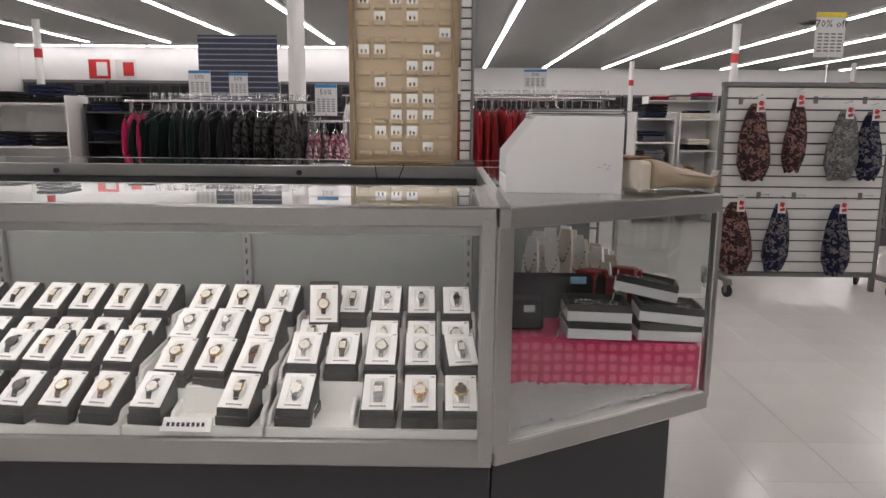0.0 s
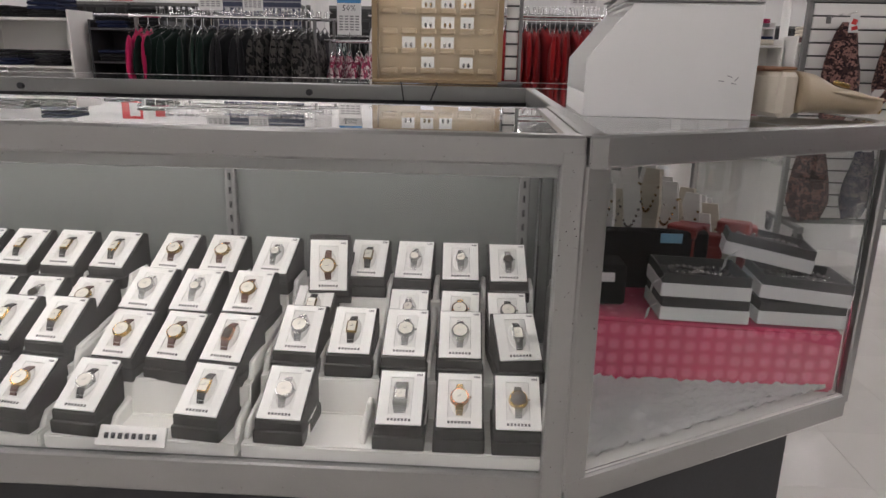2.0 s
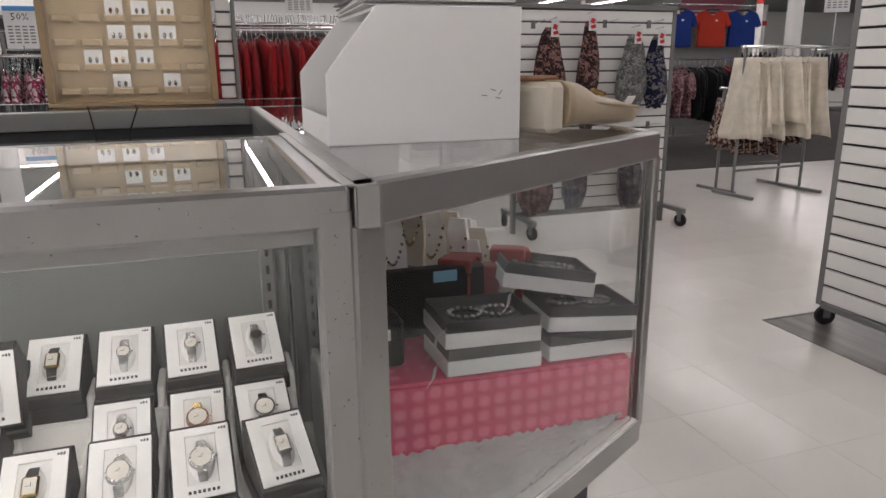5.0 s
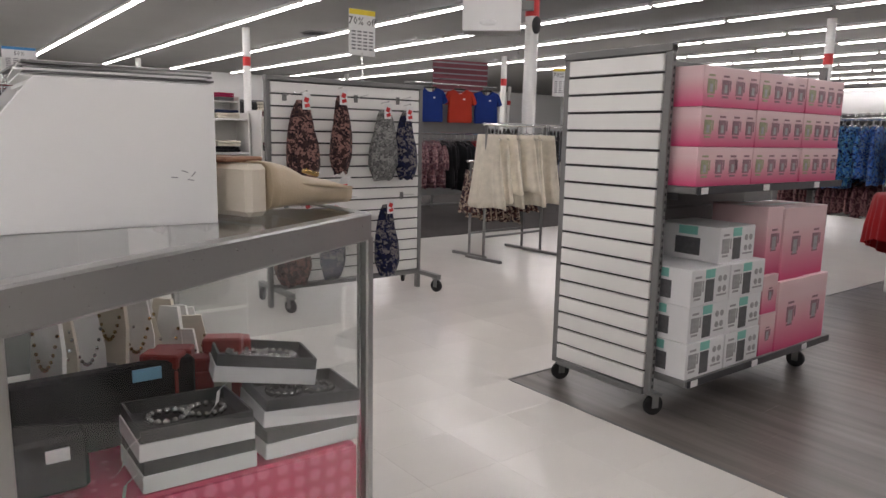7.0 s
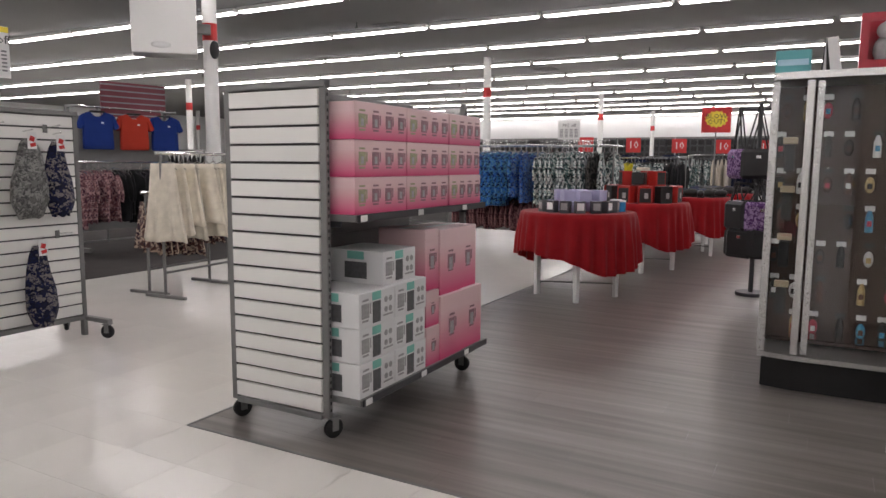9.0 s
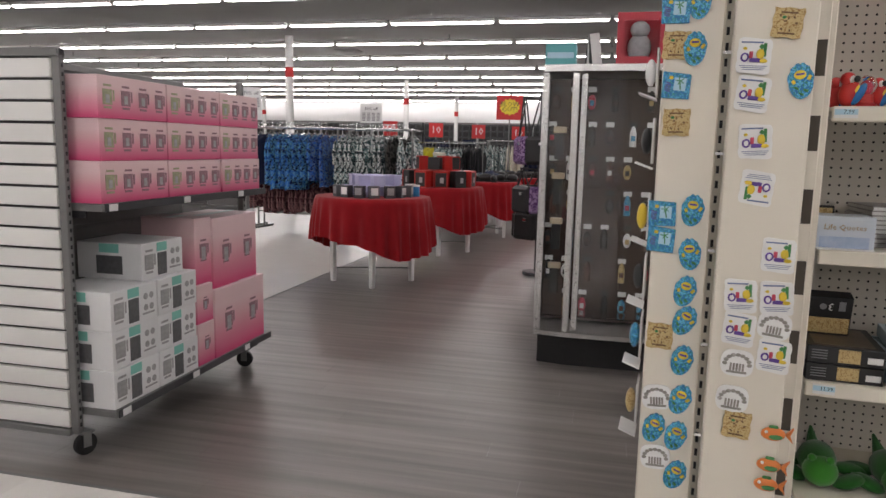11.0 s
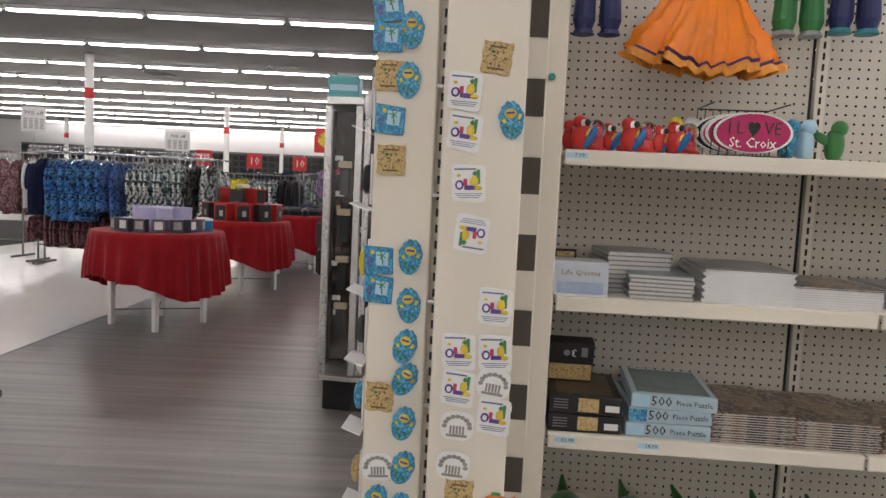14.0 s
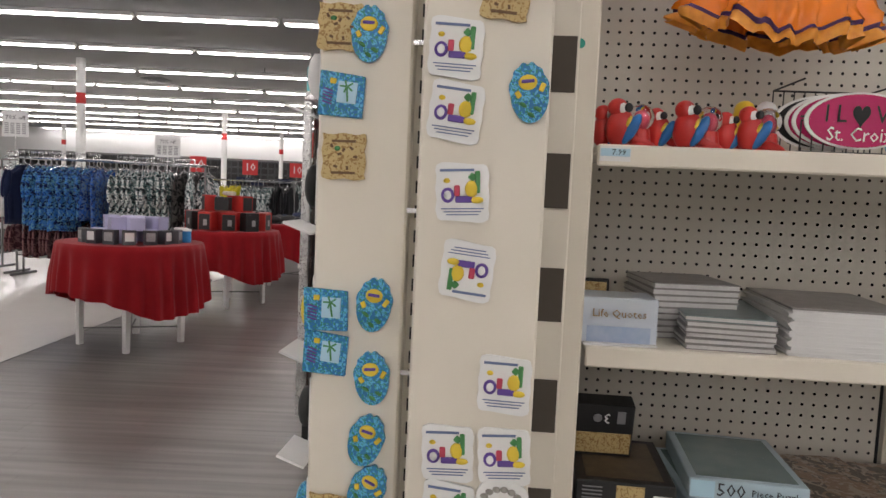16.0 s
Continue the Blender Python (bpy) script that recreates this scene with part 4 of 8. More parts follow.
def sign_stand(x, y, zb, zs, w, h, label, text, band, turn=0, face=True):
    """A card sign on a thin pole."""
    t = thing("price_sign", label, "sign", pose(x + w / 2, y, zb, 0, 0, turn), "shop price signs")
    rodpart("pole", (0, 0, 0), (0, 0, zs - zb + 0.02), 0.005, CHROME, t, 6)
    boxpart("holder", (0, 0, zs - zb + h / 2), (w, 0.006, h), PAPER, t, 0.001, "white card in a clear holder")
    boxpart("band", (0, -0.0042, zs - zb + h * 0.94), (w * 0.98, 0.002, h * 0.11), band, t)
    if text:
        writing("lettering", text, h * 0.24, INK, t, pose(0, -0.0048, zs - zb + h * 0.74) @ FACE_S)
    bm = bmesh.new()
    for i in range(4):
        for j in range(6):
            bm_box(bm, (w * (-0.33 + 0.22 * i), -0.004, zs - zb + h * (0.52 - 0.075 * j)), (w * 0.15, 0.002, h * 0.035))
    part("small_print", bm, GREYINK, t)
    return t


scarf_wall()


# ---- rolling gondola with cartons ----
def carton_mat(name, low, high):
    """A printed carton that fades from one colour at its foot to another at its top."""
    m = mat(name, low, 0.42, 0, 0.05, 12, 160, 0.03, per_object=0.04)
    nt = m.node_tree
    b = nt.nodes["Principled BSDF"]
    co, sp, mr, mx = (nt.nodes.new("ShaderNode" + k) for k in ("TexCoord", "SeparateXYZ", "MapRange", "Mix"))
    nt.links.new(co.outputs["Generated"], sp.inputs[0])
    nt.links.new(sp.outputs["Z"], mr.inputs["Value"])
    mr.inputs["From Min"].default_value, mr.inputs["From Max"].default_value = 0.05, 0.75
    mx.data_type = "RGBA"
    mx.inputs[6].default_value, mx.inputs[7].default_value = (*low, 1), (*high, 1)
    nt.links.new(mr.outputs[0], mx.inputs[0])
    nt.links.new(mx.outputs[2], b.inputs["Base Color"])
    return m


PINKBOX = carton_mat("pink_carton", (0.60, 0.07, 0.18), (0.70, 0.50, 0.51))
WHITEBOX = mat("white_carton", (0.74, 0.74, 0.74), 0.45, 0, 0.04, 10, 160, 0.03, per_object=0.03)
TEAL = mat("teal_print", (0.22, 0.58, 0.50), 0.5)
PRINTGREY = mat("print_grey", (0.13, 0.13, 0.135), 0.5, 0, 0.25, 60, 300, 0)
PRINTLIGHT = mat("print_pale", (0.46, 0.45, 0.45), 0.5, 0, 0.25, 60, 300, 0)
PRINTPINK = mat("print_mauve", (0.40, 0.22, 0.26), 0.5, 0, 0.3, 80, 300, 0)
PRINTGREEN = mat("print_sage", (0.48, 0.48, 0.30), 0.5, 0, 0.3, 80, 300, 0)
GX0, GX1, GY0, GY1, GTOP = 2.662, 3.93, 2.70, 3.255, 1.482


def appliance(bm, x, z, s, y=-0.0012):
    """The outline of a small jug kettle, as printed on a carton."""
    bm_box(bm, (x, y, z), (0.62 * s, 0.0012, 0.7 * s))
    bm_box(bm, (x + 0.02 * s, y, z + 0.52 * s), (0.50 * s, 0.0012, 0.1 * s))
    bm_box(bm, (x + 0.42 * s, y, z + 0.08 * s), (0.1 * s, 0.0012, 0.5 * s))
    bm_box(bm, (x, y, z - 0.47 * s), (0.5 * s, 0.0012, 0.1 * s))


def gondola():
    t = thing("gondola_shelf", "rolling grey metal gondola with white slat end panel", "shelving unit", pose(GX0, GY0, 0))
    w, d = GX1 - GX0, GY1 - GY0
    for y in (0.016, d - 0.016):
        for x in (0.012, w - 0.02):
            u = boxpart("upright", (x, y, (0.10 + GTOP) / 2 + 0.005), (0.026, 0.032, GTOP - 0.08), GREYMETAL, t, 0.002)
            bm = bmesh.new()
            for k in range(44):
                bm_box(bm, (x, y - 0.017, 0.13 + k * 0.0305), (0.007, 0.003, 0.014))
            part("slots", bm, BLACK, u)
    boxpart("end_backing", (0.014, d / 2, (0.12 + GTOP) / 2), (0.01, d - 0.066, GTOP - 0.13), BLACK, t)
    slat_rows(t, 0.034, d - 0.034, 0.115, GTOP - 0.012, 0.002, 0.018, 0.0762, axis="y")
    boxpart("end_top_rail", (0.012, d / 2, GTOP + 0.004), (0.04, d, 0.03), GREYMETAL, t, 0.003)
    boxpart("end_bottom_rail", (0.012, d / 2, 0.098), (0.04, d - 0.07, 0.025), GREYMETAL, t, 0.003)
    boxpart("centre_panel", (w / 2, d / 2 + 0.1, (0.14 + GTOP) / 2), (w - 0.05, 0.02, GTOP - 0.16), GREYMETAL, t, 0, "grey metal centre panel")
    slat_rows(t, 0.04, w - 0.04, 0.21, 1.42, d / 2 + 0.086, 0.008, 0.0762, GREYMETAL)
    boxpart("top_rail", (w / 2, d / 2 + 0.1, GTOP + 0.004), (w, 0.05, 0.03), GREYMETAL, t, 0.003)
    for z, y0 in ((0.958, -0.115), (0.185, -0.135)):
        s = boxpart("shelf", (w / 2 + 0.02, (y0 + d / 2 + 0.08) / 2, z - 0.014), (w - 0.04, d / 2 + 0.08 - y0, 0.028), GREYMETAL, t, 0.003)
        boxpart("price_rail", (w / 2 + 0.02, y0 - 0.003, z - 0.014), (w - 0.06, 0.004, 0.03), DARKMETAL, s)
        for x in (0.09, 0.55, 1.0):
            boxpart("price_label", (x, y0 - 0.007, z - 0.014), (0.045, 0.003, 0.026), PAPER, s)
    for x in (0.06, w - 0.06):
        boxpart("bracket", (x, 0.12, 0.925), (0.006, 0.3, 0.045), DARKMETAL, t, 0.002)
    boxpart("foot_rail", (w / 2, d / 2, 0.128), (w - 0.06, 0.06, 0.05), DARKMETAL, t, 0.004)
    boxpart("foot_rail", (w - 0.08, d / 2 - 0.05, 0.135), (0.09, d + 0.05, 0.05), DARKMETAL, t, 0.004)
    for x, y in ((0.04, 0.01), (0.04, d - 0.02), (w - 0.08, -0.02), (w - 0.08, d - 0.02)):
        caster(t, x, y, 0.043, 70 if x < 0.5 else 10)


def cartons():
    def pink(x, y, z, w, d, h, n, group, sub=1.0):
        t = thing("pink_carton", "glossy pink and white carton with printed kitchen appliance", "carton", pose(x, y, z), group)
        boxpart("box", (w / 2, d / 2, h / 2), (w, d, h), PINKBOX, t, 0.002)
        for k in range(n):
            bm = bmesh.new()
            appliance(bm, w * (k + 0.5) / n, h * 0.5, h * (0.52 if n > 1 else 0.38) * sub)
            part("print", bm, PRINTGREEN if (k == 0 and n > 3) else PRINTPINK, t)
            bm = bmesh.new()
            bm_box(bm, (w * (k + 0.5) / n, -0.0022, h * 0.46), (h * 0.13 * sub, 0.001, h * 0.2))
            part("print", bm, PRINTLIGHT, t)
        boxpart("tape", (w / 2, d / 2, h + 0.0006), (w, 0.04, 0.001), PAPER, t)
        return t
    y0, z0 = GY0 - 0.108, 0.959
    hs = 0.152
    for r in range(3):
        for k in range(3):
            wd = (0.40, 0.40, 0.36)[k]
            pink(GX0 + 0.045 + (0, 0.402, 0.804)[k] + 0.004 * ((r * 2 + k) % 3), y0 + 0.004 * ((r + k) % 2), z0 + r * (hs + 0.001), wd - 0.004, 0.33, hs, 4, "pink cartons on the shelf")

    def white(x, y, z, w, turn=0):
        t = thing("white_carton", "white carton with teal stripe and printed appliance", "carton", pose(x, y, z, 0, 0, turn), "white cartons on the shelf")
        d, h = 0.30, 0.148
        boxpart("box", (w / 2, d / 2, h / 2), (w, d, h), WHITEBOX, t, 0.002)
        boxpart("stripe", (w * 0.47, -0.0012, h * 0.85), (w * 0.24, 0.0014, h * 0.24), TEAL, t)
        boxpart("picture", (w * 0.47, -0.0012, h * 0.38), (w * 0.22, 0.0014, h * 0.62), PRINTGREY, t)
        bm = bmesh.new()
        for i in range(2):
            for j in range(2):
                bm_rod(bm, (w * (0.74 + 0.13 * i), 0, h * (0.36 + 0.3 * j)), (w * (0.74 + 0.13 * i), -0.0014, h * (0.36 + 0.3 * j)), h * 0.09, 10)
        bm_box(bm, (w * 0.8, -0.0007, h * 0.2), (w * 0.27, 0.0014, h * 0.05))
        part("print", bm, PRINTLIGHT, t)
        bm = bmesh.new()
        appliance(bm, w * 0.16, h * 0.48, h * 0.6)
        part("print", bm, PRINTLIGHT, t)
        boxpart("end_stripe", (-0.0007, d / 2, h * 0.85), (0.0014, d * 0.3, h * 0.24), TEAL, t)
        boxpart("end_picture", (-0.0007, d / 2, h * 0.4), (0.0014, d * 0.4, h * 0.5), PRINTGREY, t)
        return t
    yb, zb = GY0 - 0.125, 0.186
    first = white(GX0 + 0.045, yb, zb, 0.27)
    for r in range(3):
        for k in range(2):
            if r or k:
                copy_thing(first, pose(GX0 + 0.045 + 0.274 * k + 0.004 * ((r + k) % 2), yb + 0.003 * (r % 2), zb + 0.1495 * r))
    copy_thing(first, pose(GX0 + 0.272, yb + 0.03, zb + 0.1495 * 3))
    x = GX0 + 0.60
    pink(x, yb, zb, 0.13, 0.28, 0.19, 1, "large pink cartons", 0.8)
    pink(x + 0.002, yb + 0.004, zb + 0.191, 0.128, 0.28, 0.175, 1, "large pink cartons", 0.8)
    pink(x + 0.134, yb - 0.004, zb, 0.235, 0.30, 0.325, 1, "large pink cartons", 0.85)
    pink(x + 0.372, yb, zb, 0.235, 0.30, 0.325, 1, "large pink cartons", 0.85)
    pink(x + 0.02, yb + 0.02, zb + 0.367, 0.13, 0.27, 0.30, 1, "large pink cartons", 0.8)
    pink(x + 0.154, yb + 0.012, zb + 0.326, 0.22, 0.28, 0.33, 1, "large pink cartons", 0.8)
    pink(x + 0.382, yb + 0.02, zb + 0.326, 0.19, 0.27, 0.33, 1, "large pink cartons", 0.8)


gondola()
cartons()


# ---- tables with red cloths ----
CLOTH = mat("red_tablecloth", (0.30, 0.010, 0.014), 0.8, 0, 0.12, 7, 300, 0.25, sheen=0.1)
LAVENDER = mat("lavender_card", (0.48, 0.46, 0.66), 0.6, 0, 0.06, 15, 200, 0.04)
REDCARD = mat("red_gift_card", (0.45, 0.025, 0.02), 0.4, 0, 0.1, 15, 200, 0.04)
BLUECAN = mat("blue_tin", (0.03, 0.22, 0.50), 0.35)


def red_table(cx, cy, turn, phase):
    t = thing("display_table", "round white-legged display table", "table", pose(cx, cy, 0, 0, 0, turn), "display tables")
    bm = bmesh.new()
    bm_rod(bm, (0, 0, 0.735), (0, 0, 0.757), 0.50, 40)
    part("tabletop", bm, WHITEPAINT, t)
    for sx in (-1, 1):
        for sy in (-1, 1):
            bm = bmesh.new()
            bm_box(bm, (sx * 0.245, sy * 0.245, 0.3675), (0.052, 0.052, 0.735), 0.004)
            for v in bm.verts:
                if v.co.z < 0.1:
                    v.co.x += (sx * 0.245 - v.co.x) * 0.25
                    v.co.y += (sy * 0.245 - v.co.y) * 0.25
            part("leg", bm, WHITEPAINT, t)
    for a, b in (((-0.245, -0.245), (0.245, 0.245)), ((-0.245, 0.245), (0.245, -0.245))):
        rodpart("stretcher", (*a, 0.12), (*b, 0.12), 0.006, GREYMETAL, t, 8)
    c = bmesh.new()
    n, rings = 168, 12
    rows = []
    for j in range(rings + 4):
        row = []
        for k in range(n):
            a = 2 * math.pi * k / n
            if j < 3:
                r, z = (0.05, 0.3, 0.47)[j], 0.7615
            elif j == 3:
                r, z = 0.5, 0.759
            else:
                v = (j - 3) / rings
                sq = 0.5 * (1 + math.cos(2 * (a - phase)))
                drop = 0.335 + 0.165 * sq ** 1.3 + 0.012 * math.sin(7 * a)
                fold = math.sin(27 * a + 2.2 * math.sin(3 * a)) * 0.65 + math.sin(13 * a + 1.0) * 0.35
                r = 0.508 + v * (0.022 + 0.022 * sq) + (0.026 + 0.01 * sq) * min(1, 1.6 * v) * fold
                z = 0.757 - drop * v
            row.append(c.verts.new((r * math.cos(a), r * math.sin(a), z)))
        rows.append(row)
    for a, b in zip(rows, rows[1:]):
        for k in range(n):
            c.faces.new((a[k], b[k], b[(k + 1) % n], a[(k + 1) % n])).smooth = True
    c.faces.new(rows[0])
    cl = solid("tablecloth", c, CLOTH, "plain red tablecloth hanging in folds over the table", "tablecloth", pose(cx, cy, 0.0), "red tablecloths")
    return t


def table_goods(cx, cy, style):
    random.seed(int(cx * 10))
    z = 0.7625
    if style == "lavender":
        front = None
        for k in range(9):
            a = math.radians(135 + 22 * k)
            m = pose(cx + 0.36 * math.cos(a), cy + 0.36 * math.sin(a), z, 0, 0, math.degrees(a) + 90 + random.uniform(-12, 12))
            if k in (7, 8):
                tin = thing("tin", "small blue round tin on the table", "tin", m, "blue tins")
                rodpart("can", (0, 0, 0), (0, 0, 0.085), 0.05, BLUECAN, tin, 18)
                rodpart("lid", (0, 0, 0.085), (0, 0, 0.1), 0.052, PAPER, tin, 18)
                continue
            b = thing("gift_box", "dark small gift box with a picture label", "gift box", m, "small gift boxes")
            boxpart("box", (0, 0.03, 0.05), (0.085, 0.065, 0.10), mat("slate_card", (0.06, 0.06, 0.07), 0.5) if k % 3 else mat("graphite_card", (0.12, 0.12, 0.13), 0.5), b, 0.002)
            boxpart("label", (0, -0.004, 0.055), (0.06, 0.002, 0.06), PAPER if k % 2 else PRINTLIGHT, b)
        for k in range(13):
            a, r = k * 2.4, 0.24 * math.sqrt((k % 7 + 0.4) / 7)
            zz = z + (0.0 if k < 7 else 0.093)
            g = thing("lavender_box", "pale lavender cardboard gift box", "gift box", pose(cx + r * math.cos(a), cy + r * math.sin(a), zz, 0, 0, random.uniform(0, 90)), "lavender gift boxes")
            boxpart("body", (0, 0, 0.04), (0.13, 0.1, 0.08), LAVENDER, g, 0.002)
            boxpart("lid", (0, 0, 0.084), (0.135, 0.105, 0.016), LAVENDER, g, 0.002, turn=(0, 0, random.uniform(-4, 4)))
    elif style == "red":
        for k in range(11):
            a = 2 * math.pi * k / 11
            g = thing("mug_box", "red gift box with dark window and mug", "gift box", pose(cx + 0.36 * math.cos(a), cy + 0.36 * math.sin(a), z, 0, 0, math.degrees(a) + 90), "red mug boxes")
            boxpart("box", (0, 0, 0.09), (0.15, 0.11, 0.18), BLACK if k % 3 == 1 else REDCARD, g, 0.003)
            boxpart("window", (0, -0.056, 0.085), (0.12, 0.003, 0.15), BLACK, g)
            boxpart("label", (0.01, -0.0585, 0.08), (0.04, 0.002, 0.06), PRINTLIGHT, g)
        for k in range(6):
            a = 2 * math.pi * k / 6
            g = thing("mug_box", "red gift box stacked in a second tier", "gift box", pose(cx + 0.2 * math.cos(a), cy + 0.2 * math.sin(a), z + 0.181, 0, 0, math.degrees(a) + 90), "red mug boxes")
            boxpart("box", (0, 0, 0.08), (0.14, 0.11, 0.16 - 0.03 * (k % 2)), BLACK if k % 2 else REDCARD, g, 0.003)
            boxpart("window", (0, -0.056, 0.08), (0.115, 0.003, 0.13), BLACK, g)
        core = thing("gift_box", "brown cardboard box beneath the upper tier", "gift box", pose(cx, cy, z))
        boxpart("box", (0, 0, 0.09), (0.42, 0.42, 0.18), REDCARD, core, 0.003)
        for k in range(3):
            s = thing("snow_figure", "small white and tan ornament on the boxes", "ornament", pose(cx - 0.1 + 0.12 * k, cy + 0.05 * (k - 1), z + 0.342), "table ornaments")
            boxpart("block", (0, 0, 0.02), (0.12, 0.06, 0.04), PALEBEIGE, s, 0.008, turn=(0, 0, 40 * k))
    else:
        for k in range(16):
            a, r = k * 2.4, 0.4 * math.sqrt((k + 0.5) / 16)
            g = thing("shoe_pair_box", "dark slippers and boxes laid on the table", "shoes", pose(cx + r * math.cos(a), cy + r * math.sin(a), z, 0, 0, random.uniform(0, 180)), "dark goods on tables")
            bm = bmesh.new()
            bm_ball(bm, (0, 0, 0.05), (0.1, 0.045, 0.05), seg=12)
            part("upper", bm, (BLACK, DARKGREYBOX, mat("dark_blue_felt", (0.04, 0.05, 0.09), 0.9))[k % 3], g)
            boxpart("sole", (0, 0, 0.008), (0.21, 0.08, 0.016), RUBBER, g, 0.006)


TABLES = ((6.40, 2.84, 63.4, "lavender"), (8.35, 2.72, 60, "red"), (10.1, 2.5, 20, "dark"), (11.7, 2.35, 30, "dark"))
for tx, ty, tt, ts in TABLES:
    red_table(tx, ty, tt, radians(236))
    table_goods(tx, ty, ts)


# ---- souvenir end: magnet panels and pegboard shelving ----
MAGBLUE = fabric("magnet_blue", (0.02, 0.20, 0.48), (0.10, 0.42, 0.68), 130, 0.35, 0.45, third=(0.03, 0.22, 0.16))
MAGTAN = fabric("magnet_parchment", (0.60, 0.45, 0.20), (0.30, 0.18, 0.06), 170, 0.5, 0.3)
MAGWHITE = mat("magnet_white", (0.78, 0.78, 0.76), 0.4, 0, 0.05, 40, 200, 0.1)
MAGYEL = mat("magnet_yellow", (0.80, 0.58, 0.05), 0.4)
MAGGREEN = mat("magnet_green", (0.06, 0.25, 0.08), 0.4)
MAGPURP = mat("magnet_purple", (0.12, 0.06, 0.30), 0.4)
MAGRED = mat("magnet_red", (0.55, 0.06, 0.10), 0.4)
MAGPEWTER = mat("magnet_pewter", (0.42, 0.40, 0.36), 0.4, 0.4, 0.25, 80, 200, 0.5)
MAGORANGE = mat("magnet_orange", (0.75, 0.22, 0.05), 0.4)
SKYPRINT = mat("magnet_sky", (0.45, 0.68, 0.80), 0.4)
MX = 2.058                                   # face of the magnet stand
HERE = set(bpy.data.objects)                 # all before the souvenir end


def magnet_tower():
    t = thing("magnet_stand", "cream enamel steel stand covered with souvenir magnets", "display stand", pose(MX, 0.53, 0))
    h = 1.86
    zc = h / 2 + 0.03
    for x, y0, y1 in ((0.042, 0.051, 0.167), (0.0, -0.116, 0.034)):
        boxpart("panel", (x, (y0 + y1) / 2, zc), (0.012, y1 - y0, h), CREAM, t, 0.003)
        for y in (y0 + 0.0015, y1 - 0.0015):
            boxpart("edge_fold", (x + 0.03, y, zc), (0.05, 0.003, h), CREAM, t)
    s = boxpart("slot_strip", (0.075, 0.0425, zc), (0.012, 0.03, h), CREAM, t)
    bm = bmesh.new()
    for k in range(58):
        bm_box(bm, (0.068, 0.042, 0.07 + 0.0318 * k), (0.003, 0.006, 0.016))
    part("slots", bm, BLACK, s)
    boxpart("core", (0.225, 0.025, zc), (0.27, 0.26, h), CREAM, t, 0.004)
    b = boxpart("side_strip", (0.14, -0.134, zc), (0.012, 0.052, h), CREAM, t, 0.002)
    # shade between the cream tabs, painted as dark brown blocks on the strip
    for k in range(11):
        boxpart("slot", (0.1325, -0.136, 0.14 + 0.156 * k), (0.004, 0.040, 0.074), mat("gap_shade_brown", (0.10, 0.085, 0.07), 0.8), b)
    for k in range(9):
        boxpart("catch", (0.036, 0.0425, 0.16 + 0.205 * k), (0.008, 0.016, 0.006), CHROME, t)
    boxpart("foot", (0.19, 0.02, 0.015), (0.36, 0.31, 0.03), GREYMETAL, t, 0.004)
    return t


def blob(bm, n, fn, th, m):
    """A flat moulded piece with an outline r(angle), facing -x."""
    pts = [fn(2 * math.pi * k / n) for k in range(n)]
    return bm_prism(bm, pts, -th, 0, "x", m)


